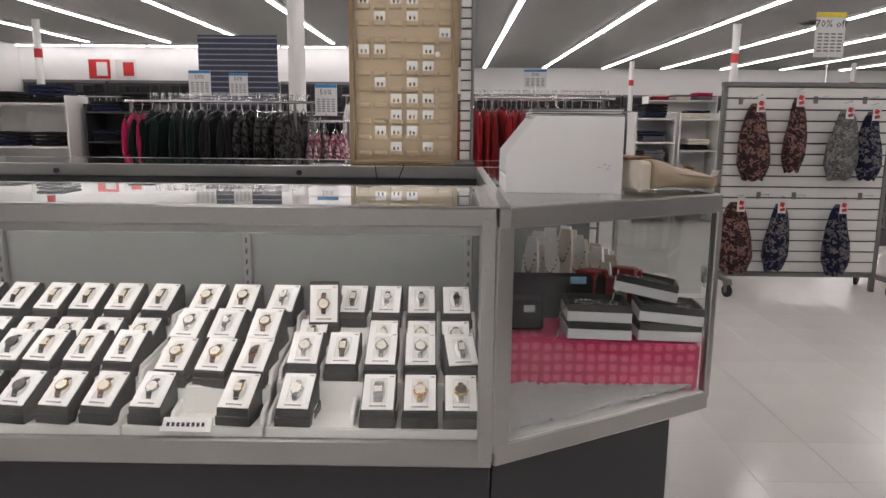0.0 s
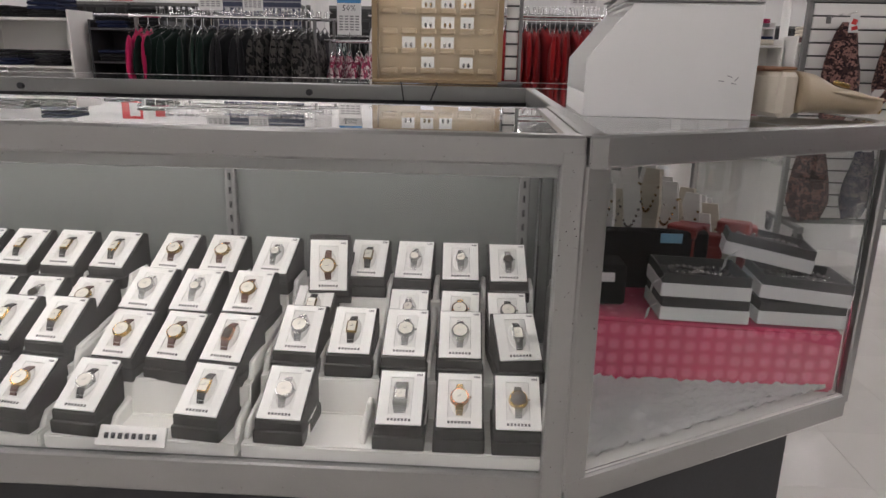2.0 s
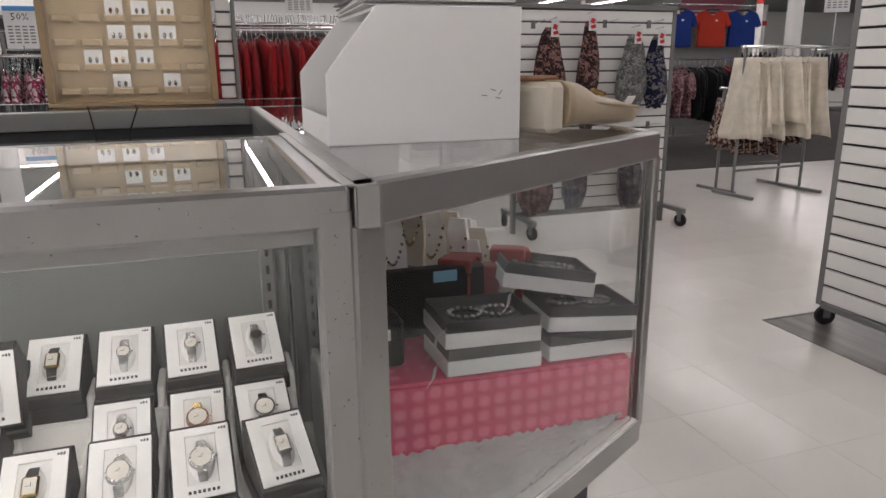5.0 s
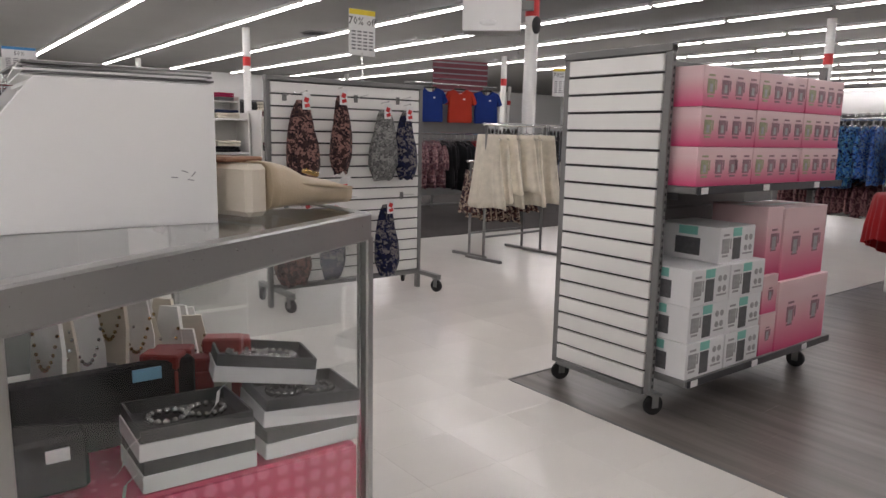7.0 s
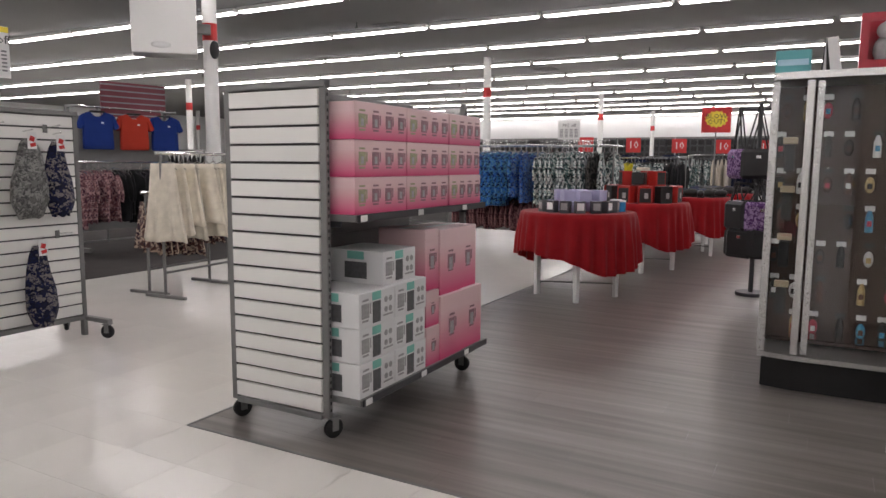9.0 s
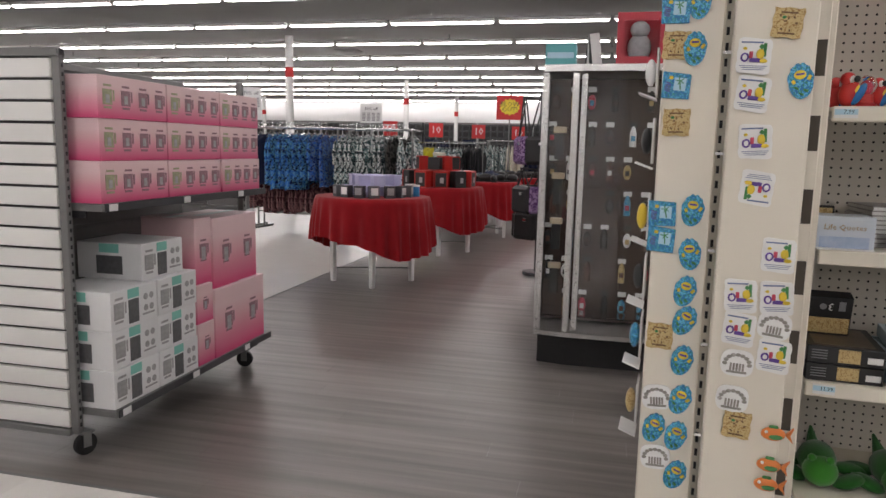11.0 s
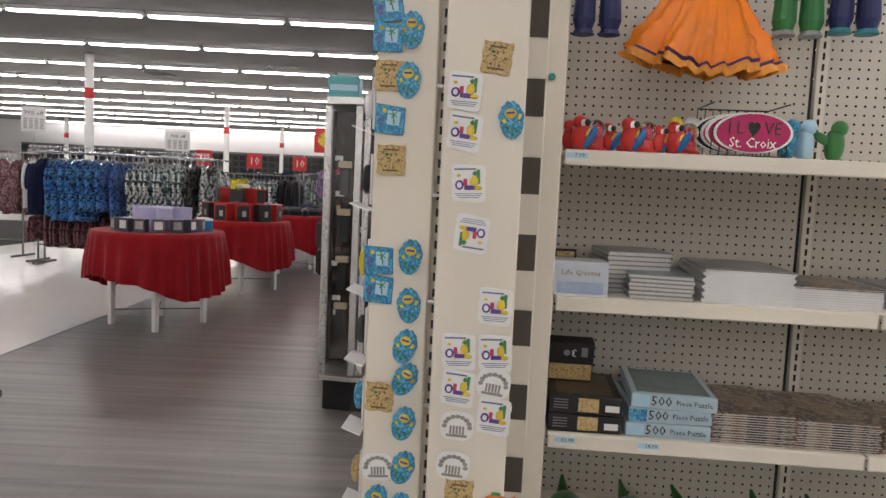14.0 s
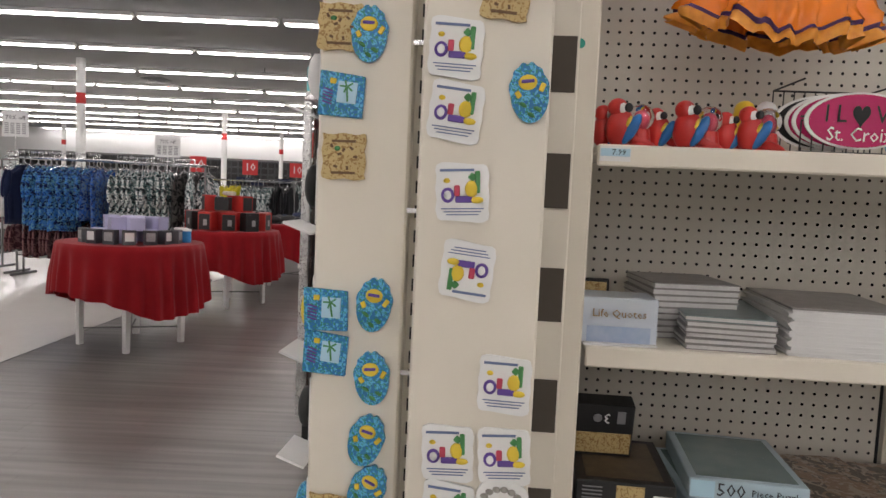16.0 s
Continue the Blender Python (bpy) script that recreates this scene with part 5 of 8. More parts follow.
def magnet(style, m):
    if style == "fish":
        t = thing("souvenir_magnet", "blue sun and sea shaped souvenir magnet", "magnet", m, "souvenir magnets")
        bm = bmesh.new()
        blob(bm, 40, lambda a: ((0.022 + 0.0022 * abs(math.sin(5 * a)) * (math.sin(a) > 0)) * math.cos(a), (0.033 + 0.004 * abs(math.sin(6 * a)) * (math.sin(a) > 0)) * math.sin(a)), 0.006, None)
        part("plaque", bm, MAGBLUE, t)
        bm = bmesh.new()
        bm_ball(bm, (-0.006, 0.001, 0.013), (0.003, 0.011, 0.009), seg=10)
        bm_box(bm, (-0.0065, -0.015, 0.006), (0.003, 0.006, 0.01), 0.001, turn=(30, 0, 0))
        bm_box(bm, (-0.0065, 0.013, 0.0), (0.003, 0.006, 0.008), 0.001, turn=(-30, 0, 0))
        part("sun", bm, MAGYEL, t)
        bm = bmesh.new()
        bm_box(bm, (-0.0092, 0.001, 0.014), (0.002, 0.015, 0.004), 0.001)
        part("sunglasses", bm, MAGPURP, t)
        bm = bmesh.new()
        for y, z in ((0.008, -0.012), (-0.008, -0.018), (0.0, -0.024)):
            bm_ball(bm, (-0.006, y, z), (0.002, 0.005, 0.0025), seg=8, turn=(35, 0, 0))
        part("seaweed", bm, MAGGREEN, t)
    elif style == "tile":
        t = thing("souvenir_magnet", "blue rectangular palm beach souvenir magnet", "magnet", m, "souvenir magnets")
        bm = bmesh.new()
        bm_prism(bm, [(-0.029, -0.026), (0.027, -0.028), (0.03, 0.027), (-0.027, 0.025)], -0.006, 0, "x")
        bmesh.ops.bevel(bm, geom=list(bm.edges), offset=0.0012, segments=1, affect="EDGES")
        part("plaque", bm, MAGBLUE, t)
        boxpart("picture", (-0.0066, -0.007, 0.003), (0.002, 0.024, 0.026), SKYPRINT, t)
        bm = bmesh.new()
        bm_rod(bm, (-0.008, -0.009, -0.008), (-0.008, -0.006, 0.009), 0.0012, 6)
        for k in range(5):
            bm_box(bm, (-0.008, -0.006 + 0.005 * math.cos(k * 1.25), 0.01 + 0.004 * math.sin(k * 1.25)), (0.001, 0.008, 0.002), turn=(k * 72, 0, 0))
        part("palm", bm, MAGGREEN, t)
        bm = bmesh.new()
        for k in range(5):
            bm_box(bm, (-0.0068, 0.017, -0.012 + 0.004 * k), (0.0016, 0.012, 0.0018), turn=(12, 0, 0))
        part("lettering", bm, MAGPURP, t)
        bm = bmesh.new()
        bm_box(bm, (-0.0068, 0.012, 0.015), (0.002, 0.008, 0.007), 0.001)
        part("sun", bm, MAGYEL, t)
    elif style == "map":
        t = thing("souvenir_magnet", "parchment coloured island map souvenir magnet", "magnet", m, "souvenir magnets")
        bm = bmesh.new()
        blob(bm, 36, lambda a: (0.027 * max(-1, min(1, 1.5 * math.cos(a))) + 0.0012 * math.sin(9 * a), 0.028 * max(-1, min(1, 1.5 * math.sin(a))) + 0.0012 * math.cos(8 * a)), 0.005, None)
        part("plaque", bm, MAGTAN, t)
        bm = bmesh.new()
        for k in range(7):
            bm_box(bm, (-0.0055, -0.015 + 0.005 * k, 0.014 * math.sin(k * 2.3)), (0.0012, 0.005, 0.003), turn=(k * 40, 0, 0))
        for z in (-0.02, 0.019):
            bm_box(bm, (-0.0055, 0, z), (0.0012, 0.03, 0.003))
        part("drawing", bm, mat("sepia_ink", (0.16, 0.09, 0.04), 0.6), t)
        bm = bmesh.new()
        bm_ball(bm, (-0.0055, 0.008, 0.01), (0.0012, 0.004, 0.003), seg=8)
        part("drawing", bm, MAGGREEN, t)
    elif style == "drink":
        t = thing("souvenir_magnet", "white recipe souvenir magnet with fruit and bottle", "magnet", m, "souvenir magnets")
        bm = bmesh.new()
        blob(bm, 40, lambda a: (0.031 * max(-1, min(1, 1.35 * math.cos(a))) + 0.0008 * math.sin(11 * a), 0.034 * max(-1, min(1, 1.3 * math.sin(a))) - 0.0015 * math.cos(3 * a)), 0.004, None)
        part("plaque", bm, MAGWHITE, t)
        bm = bmesh.new()
        bm_ball(bm, (-0.005, -0.011, 0.004), (0.002, 0.008, 0.010), seg=10)
        bm_ball(bm, (-0.005, -0.017, -0.009), (0.002, 0.008, 0.004), seg=10)
        bm_ball(bm, (-0.005, 0.018, 0.014), (0.0015, 0.004, 0.003), seg=8)
        part("pineapple", bm, MAGYEL, t)
        bm = bmesh.new()
        bm_box(bm, (-0.005, -0.018, 0.012), (0.002, 0.006, 0.026), 0.001)
        bm_box(bm, (-0.005, -0.012, 0.018), (0.002, 0.008, 0.008), 0.001, turn=(40, 0, 0))
        part("bottle", bm, MAGGREEN, t)
        bm = bmesh.new()
        bm_ball(bm, (-0.005, 0.017, -0.003), (0.002, 0.008, 0.009), seg=10)
        bm_box(bm, (-0.005, -0.002, -0.008), (0.002, 0.02, 0.008), 0.001)
        part("coconut", bm, MAGPURP, t)
        bm = bmesh.new()
        bm_ball(bm, (-0.0065, 0.017, -0.003), (0.002, 0.0045, 0.0055), seg=8)
        part("coconut_flesh", bm, MAGWHITE, t)
        bm = bmesh.new()
        bm_box(bm, (-0.005, 0.006, 0.002), (0.002, 0.007, 0.013), 0.001)
        part("glass", bm, MAGRED, t)
        bm = bmesh.new()
        for k in range(3):
            bm_box(bm, (-0.0046, 0, -0.019 - 0.0035 * k), (0.0008, 0.05 - 0.006 * k, 0.0012))
        bm_box(bm, (-0.0046, 0.006, 0.026), (0.0008, 0.04, 0.003))
        part("small_print", bm, mat("blue_grey_ink", (0.14, 0.19, 0.33), 0.6), t)
    elif style == "pewter":
        t = thing("souvenir_magnet", "pewter arched house souvenir magnet", "magnet", m, "souvenir magnets")
        bm = bmesh.new()
        blob(bm, 36, lambda a: (0.032 * math.copysign(abs(math.cos(a)) ** 0.6, math.cos(a)), 0.028 * math.copysign(abs(math.sin(a)) ** 0.7, math.sin(a))), 0.005, None)
        part("plaque", bm, MAGWHITE, t)
        bm = bmesh.new()
        for k in range(9):
            a = math.pi * k / 8
            bm_ball(bm, (-0.005, 0.024 * math.cos(a), 0.02 * math.sin(a) - 0.002), (0.002, 0.005, 0.004), seg=8)
        for k in range(5):
            bm_box(bm, (-0.0055, -0.012 + 0.006 * k, -0.008), (0.002, 0.004, 0.016), 0.0008)
        bm_box(bm, (-0.0055, 0, -0.019), (0.002, 0.04, 0.005), 0.001)
        part("relief", bm, MAGPEWTER, t)
    else:
        t = thing("souvenir_magnet", "orange and green fish souvenir magnet", "magnet", m, "souvenir magnets")
        bm = bmesh.new()
        bm_ball(bm, (-0.005, 0.004, 0), (0.006, 0.024, 0.015), seg=12)
        bm_prism(bm, [(-0.034, 0.016), (-0.018, 0.0), (-0.034, -0.016), (-0.028, 0)], -0.008, 0, "x")
        part("body", bm, MAGORANGE, t)
        bm = bmesh.new()
        bm_ball(bm, (-0.009, 0.0, -0.005), (0.004, 0.014, 0.006), seg=10)
        bm_box(bm, (-0.006, 0.004, 0.015), (0.004, 0.018, 0.008), 0.002)
        part("fin", bm, MAGGREEN, t)
        bm = bmesh.new()
        bm_ball(bm, (-0.0105, 0.018, 0.005), (0.003, 0.0035, 0.0035), seg=8)
        part("eye", bm, MAGWHITE, t)
    return t


magnet_tower()


def magnets():
    K = {}
    rows = (("tile", 0.678, 1.532), ("tile", 0.677, 1.477), ("fish", 0.632, 1.490), ("map", 0.672, 1.406), ("fish", 0.635, 1.397), ("tile", 0.667, 1.324), ("map", 0.662, 1.248), ("tile", 0.678, 1.055),
            ("fish", 0.617, 1.063), ("tile", 0.677, 0.999), ("fish", 0.616, 0.969), ("fish", 0.621, 0.888), ("fish", 0.618, 0.823), ("map", 0.666, 0.785), ("fish", 0.617, 0.734), ("pewter", 0.664, 0.645),
            ("fish", 0.615, 0.645), ("fish", 0.667, 0.572), ("fish", 0.619, 0.560), ("pewter", 0.659, 0.505), ("fish", 0.615, 0.469),
            ("map", 0.470, 1.437), ("drink", 0.525, 1.376), ("drink", 0.522, 1.303), ("fish", 0.438, 1.326), ("drink", 0.510, 1.210), ("turned", 0.500, 1.118), ("drink", 0.449, 0.984), ("drink", 0.513, 0.896),
            ("drink", 0.445, 0.897), ("drink", 0.511, 0.826), ("pewter", 0.445, 0.839), ("pewter", 0.509, 0.754), ("drink", 0.441, 0.776), ("pewter", 0.513, 0.676), ("map", 0.500, 0.620),
            ("swim", 0.425, 0.612), ("swim", 0.428, 0.543), ("swim", 0.430, 0.500))
    for s, y, z in rows:
        x = MX + 0.0345 if y > 0.58 else MX - 0.0075
        lean = random.uniform(-7, 7) + (180 if s == "turned" else 20 if s == "fish" and z < 0.9 else 0)
        s = "drink" if s == "turned" else s
        m = pose(x, y, z, lean, 0, 0)
        if s in K:
            copy_thing(K[s], m)
        else:
            K[s] = magnet(s, m)
    # carded goods that hang on the stand's far side
    for k, z in enumerate((1.36, 1.21, 1.04, 0.90, 0.76, 0.60)):
        t = thing("carded_souvenir", "white backed card with a hanging trinket", "souvenir", pose(MX + 0.13, 0.705, z), "carded souvenirs")
        boxpart("card", (0, 0.004, 0), (0.09, 0.004, 0.10), PAPER, t)
        boxpart("header", (-0.04, 0.02, -0.055), (0.08, 0.04, 0.003), PAPER, t, turn=(20, 0, 0))
        bm = bmesh.new()
        bm_ball(bm, (-0.01, 0.018, 0.0), (0.022, 0.012, 0.03), seg=10)
        part("trinket", bm, (GREYBODY, BLACK, MAGYEL, GREYLID, MAGBLUE, MAGTAN)[k], t)


magnets()

SX, PEGX, BAY0, BAY1, BAY2 = 2.462, 2.84, 0.308, -0.410, -1.33   # shelf front, board, bay edges
SHELVES = (1.305, 0.953, 0.611)


def pegboard(y0, y1, z0, z1, parent):
    """A board with real round holes an inch apart, over a dark backing."""
    step = 0.0254
    ny, nz = int((y0 - y1) / step), int((z1 - z0) / step)
    r = 0.0036
    ring = [(r * math.cos(math.pi / 8 + k * math.pi / 4), r * math.sin(math.pi / 8 + k * math.pi / 4)) for k in range(8)]
    h = step / 2
    square = [(h, h * 0.414), (h * 0.414, h), (-h * 0.414, h), (-h, h * 0.414), (-h, -h * 0.414), (-h * 0.414, -h), (h * 0.414, -h), (h, -h * 0.414)]
    corners = [(h, h), (-h, h), (-h, -h), (h, -h)]
    verts, faces = [], []
    for i in range(ny):
        for j in range(nz):
            cy, cz, b = y0 - (i + 0.5) * step, z0 + (j + 0.5) * step, len(verts)
            verts += [(0, cy + p, cz + q) for p, q in ring] + [(0, cy + p, cz + q) for p, q in square] + [(0, cy + p, cz + q) for p, q in corners]
            for k in range(8):
                faces.append((b + k, b + (k + 1) % 8, b + 8 + (k + 1) % 8, b + 8 + k))
            for k in range(4):
                faces.append((b + 8 + 2 * k, b + 8 + 2 * k + 1, b + 16 + k))
    me = bpy.data.meshes.new("pegboard")
    me.from_pydata(verts, [], faces)
    bm = bmesh.new()
    bm.from_mesh(me)
    bmesh.ops.remove_doubles(bm, verts=bm.verts, dist=0.0002)
    bm.to_mesh(me)
    bm.free()
    me.materials.append(PEGBOARD)
    o = new("pegboard", me)
    o.parent = parent
    o.location = (PEGX, 0, 0)
    tagged(o, "cream perforated hardboard")
    boxpart("backing", (PEGX + 0.012, (y0 + y1) / 2, (z0 + z1) / 2), (0.01, y0 - y1, z1 - z0), BLACK, parent)


def souvenir_gondola():
    t = thing("pegboard_gondola", "cream shop shelving with pegboard back", "shelving unit", pose(0, 0, 0))
    boxpart("end_post", (SX + 0.006, 0.338, 0.95), (0.03, 0.052, 1.9), CREAM, t, 0.003)
    boxpart("end_panel", (SX + 0.19, 0.335, 0.95), (0.34, 0.02, 1.9), CREAM, t, 0.002)
    for b0, b1 in ((BAY0 + 0.004, BAY1), (BAY1 - 0.03, BAY2)):
        pegboard(b0, b1, 0.2, 2.05, t)
    for y in (BAY1 - 0.015, BAY0 + 0.012, BAY2 - 0.015):
        s = boxpart("standard", (PEGX - 0.002, y, 1.0), (0.02, 0.03, 1.95), CREAM, t, 0.002)
        bm = bmesh.new()
        for k in range(62):
            bm_box(bm, (PEGX - 0.0125, y, 0.12 + 0.0305 * k), (0.003, 0.006, 0.019))
        part("slots", bm, BLACK, s)
    for b0, b1 in ((BAY0 - 0.002, BAY1 - 0.038), (BAY1 - 0.042, BAY2)):
        for z in SHELVES:
            s = boxpart("shelf", ((SX + PEGX) / 2 - 0.006, (b0 + b1) / 2, z - 0.006), (PEGX - SX - 0.014, b0 - b1 - 0.004, 0.012), CREAM, t, 0.002)
            boxpart("shelf_edge", (SX - 0.004, (b0 + b1) / 2, z - 0.0175), (0.01, b0 - b1 - 0.004, 0.037), CREAM, s, 0.003)
        s = boxpart("base_shelf", ((SX + PEGX) / 2 - 0.006, (b0 + b1) / 2, 0.29), (PEGX - SX + 0.05, b0 - b1 - 0.004, 0.02), CREAM, t, 0.002)
        boxpart("kick_plate", (SX - 0.02, (b0 + b1) / 2, 0.14), (0.012, b0 - b1 - 0.004, 0.28), CREAM, s)
    bm = bmesh.new()
    bm_rod(bm, (SX - 0.0095, 0.345, 1.473), (SX - 0.0105, 0.345, 1.473), 0.0085, 16)
    st = part("sticker", bm, mat("teal_sticker", (0.02, 0.33, 0.25), 0.5), t, "round teal sticker")
    for y, z, txt in ((0.275, SHELVES[0] - 0.015, "7.99"), (0.262, SHELVES[2] - 0.015, "11.99"), (0.060, SHELVES[2] - 0.015, "14.99")):
        l = thing("shelf_label", "white and blue price label on the shelf edge", "price label", pose(SX - 0.0095, y, z), "shelf price labels")
        boxpart("card", (0, 0, 0), (0.0012, 0.052, 0.026), PAPER, l)
        boxpart("band", (-0.001, 0, 0.002), (0.0012, 0.05, 0.013), SKYPRINT, l)
        writing("lettering", txt, 0.014, INK, l, pose(-0.002, -0.006, 0.002) @ FACE_W)


souvenir_gondola()


def parrots():
    PR, PB, PY2, PK = mat("parrot_red", (0.58, 0.035, 0.03), 0.3), mat("parrot_blue", (0.02, 0.16, 0.45), 0.3), MAGYEL, BLACK
    def bird(m, s=1.0):
        bm = bmesh.new()
        bm_ball(bm, (0, 0, 0.037 * s), (0.022 * s, 0.026 * s, 0.037 * s), 0, 14, turn=(8, 0, 0))
        bm_ball(bm, (-0.003, 0.006 * s, 0.073 * s), (0.016 * s, 0.019 * s, 0.018 * s), 0, 12)
        bm_ball(bm, (-0.013 * s, 0.0, 0.072 * s), (0.006 * s, 0.012 * s, 0.010 * s), 3, 10)
        bm_ball(bm, (-0.018 * s, -0.012 * s, 0.072 * s), (0.006 * s, 0.008 * s, 0.009 * s), 4, 8)
        bm_ball(bm, (-0.010 * s, -0.020 * s, 0.034 * s), (0.014 * s, 0.012 * s, 0.032 * s), 1, 10, turn=(28, 0, 0))
        bm_ball(bm, (-0.008 * s, -0.012 * s, 0.044 * s), (0.014 * s, 0.007 * s, 0.016 * s), 2, 10, turn=(28, 0, 0))
        bm_ball(bm, (0.0, -0.04 * s, 0.012 * s), (0.012 * s, 0.03 * s, 0.010 * s), 0, 10, turn=(20, 0, 0))
        return solid("parrot_figurine", bm, [PR, PB, PY2, MAGWHITE, PK], "glossy red parrot figurine with blue wing", "figurine", m, "parrot figurines")
    z = SHELVES[0]
    first = None
    for y, s, tn, dx in ((0.285, 0.85, 20, 0.03), (0.262, 0.95, 0, 0), (0.190, 0.82, -20, 0.02), (0.145, 0.95, 0, 0), (0.072, 0.78, 10, 0.015), (0.036, 0.88, -10, 0.0), (0.115, 0.75, 10, 0.09), (0.225, 0.8, -10, 0.09)):
        m = pose(SX + 0.045 + dx, y, z, 0, 0, tn) @ Matrix.Scale(s, 4)
        bird(m)
    for y in (0.224, 0.105, 0.005):
        g = thing("snow_globe", "small clear souvenir snow globe on red base", "snow globe", pose(SX + 0.055, y, z), "snow globes")
        bm = bmesh.new()
        bm_ball(bm, (0, 0, 0.055), (0.024, 0.024, 0.024), seg=16)
        ob = part("globe", bm, PANE, g)
        ob.visible_shadow = False
        rodpart("base", (0, 0, 0), (0, 0, 0.034), 0.022, PR, g, 16, 0.017)
        bm = bmesh.new()
        bm_ball(bm, (0, 0, 0.05), (0.009, 0.011, 0.014), seg=8)
        part("core", bm, MAGRED, g)
    for k in range(5):
        bm = bmesh.new()
        bm_ball(bm, (0, 0, 0.045), (0.03, 0.022, 0.045), 0, 12)
        bm_ball(bm, (-0.01, -0.005, 0.085), (0.02, 0.02, 0.02), 0, 10)
        bm_ball(bm, (0.0, 0.03, 0.06), (0.012, 0.03, 0.012), 1, 8, turn=(30, 0, 0))
        solid("ornament", bm, [(MAGYEL, GREYBODY, MAGBLUE, SKYPRINT, MAGGREEN)[k], MAGGREEN], "small painted souvenir ornament on the shelf", "ornament", pose(SX + 0.16 - 0.04 * (k > 1), (0.02, -0.02, -0.252, -0.292, -0.365)[k], z), "souvenir ornaments")


parrots()


def oval_plates():
    z = SHELVES[0]
    PK = mat("hot_pink_enamel", (0.52, 0.025, 0.13), 0.25, coat=0.4)
    b = thing("wire_basket", "black wire basket on the souvenir shelf", "basket", pose(SX + 0.03, -0.130, z))
    w, d, h = 0.175, 0.14, 0.128
    for zz in (0.004, h * 0.5, h):
        for a, c in (((0, -w / 2), (0, w / 2)), ((0, w / 2), (d, w / 2)), ((d, w / 2), (d, -w / 2)), ((d, -w / 2), (0, -w / 2))):
            rodpart("wire", (*a, zz * (0.45 if a[0] == 0 and c[0] == 0 and zz == h else 1)), (*c, zz * (0.45 if a[0] == 0 and c[0] == 0 and zz == h else 1)), 0.0018, BLACK, b, 6)
    for k in range(10):
        y = -w / 2 + w * k / 9
        rodpart("wire", (0, y, 0), (0, y, h * 0.45), 0.0013, BLACK, b, 5)
        rodpart("wire", (d, y, 0), (d, y, h), 0.0013, BLACK, b, 5)
    for k, (dx, dy, mt) in enumerate(((0.012, 0.0, PK), (0.026, 0.03, PK), (0.04, 0.045, PK), (0.056, 0.075, BLACK))):
        p = thing("oval_plaque", "pink oval souvenir plaque with white rim" if mt is PK else "black oval souvenir plaque", "plaque", pose(SX + 0.012 + dx, -0.135 + dy * 0.5, z + 0.006, 0, -4, 0) @ Matrix.Diagonal((1, 0.87, 1, 1)), "oval plaques")
        for nm, sc, mm, off in (("rim", 1.0, MAGWHITE, 0), ("face", 0.93, mt, -0.0012)):
            bm = bmesh.new()
            bm_prism(bm, [(0.105 * sc * math.cos(2 * math.pi * i / 36), 0.052 + 0.048 * sc * math.sin(2 * math.pi * i / 36)) for i in range(36)], off, 0.004 + off, "x")
            part(nm, bm, mm, p)
        if k == 0:
            writing("lettering", "I L", 0.042, BLACK, p, pose(-0.0018, 0.048, 0.062) @ FACE_W)
            writing("lettering", "VE", 0.042, BLACK, p, pose(-0.0018, -0.05, 0.062) @ FACE_W)
            writing("lettering", "St. Croix", 0.034, MAGWHITE, p, pose(-0.0018, 0.0, 0.028) @ FACE_W)
            bm = bmesh.new()
            bm_prism(bm, [(0.0165 * math.sin(a) ** 3, 0.062 + (0.0013 * (13 * math.cos(a) - 5 * math.cos(2 * a) - 2 * math.cos(3 * a) - math.cos(4 * a)))) for a in (2 * math.pi * i / 28 for i in range(28))], -0.0022, 0, "x")
            part("heart", bm, BLACK, p)


oval_plates()


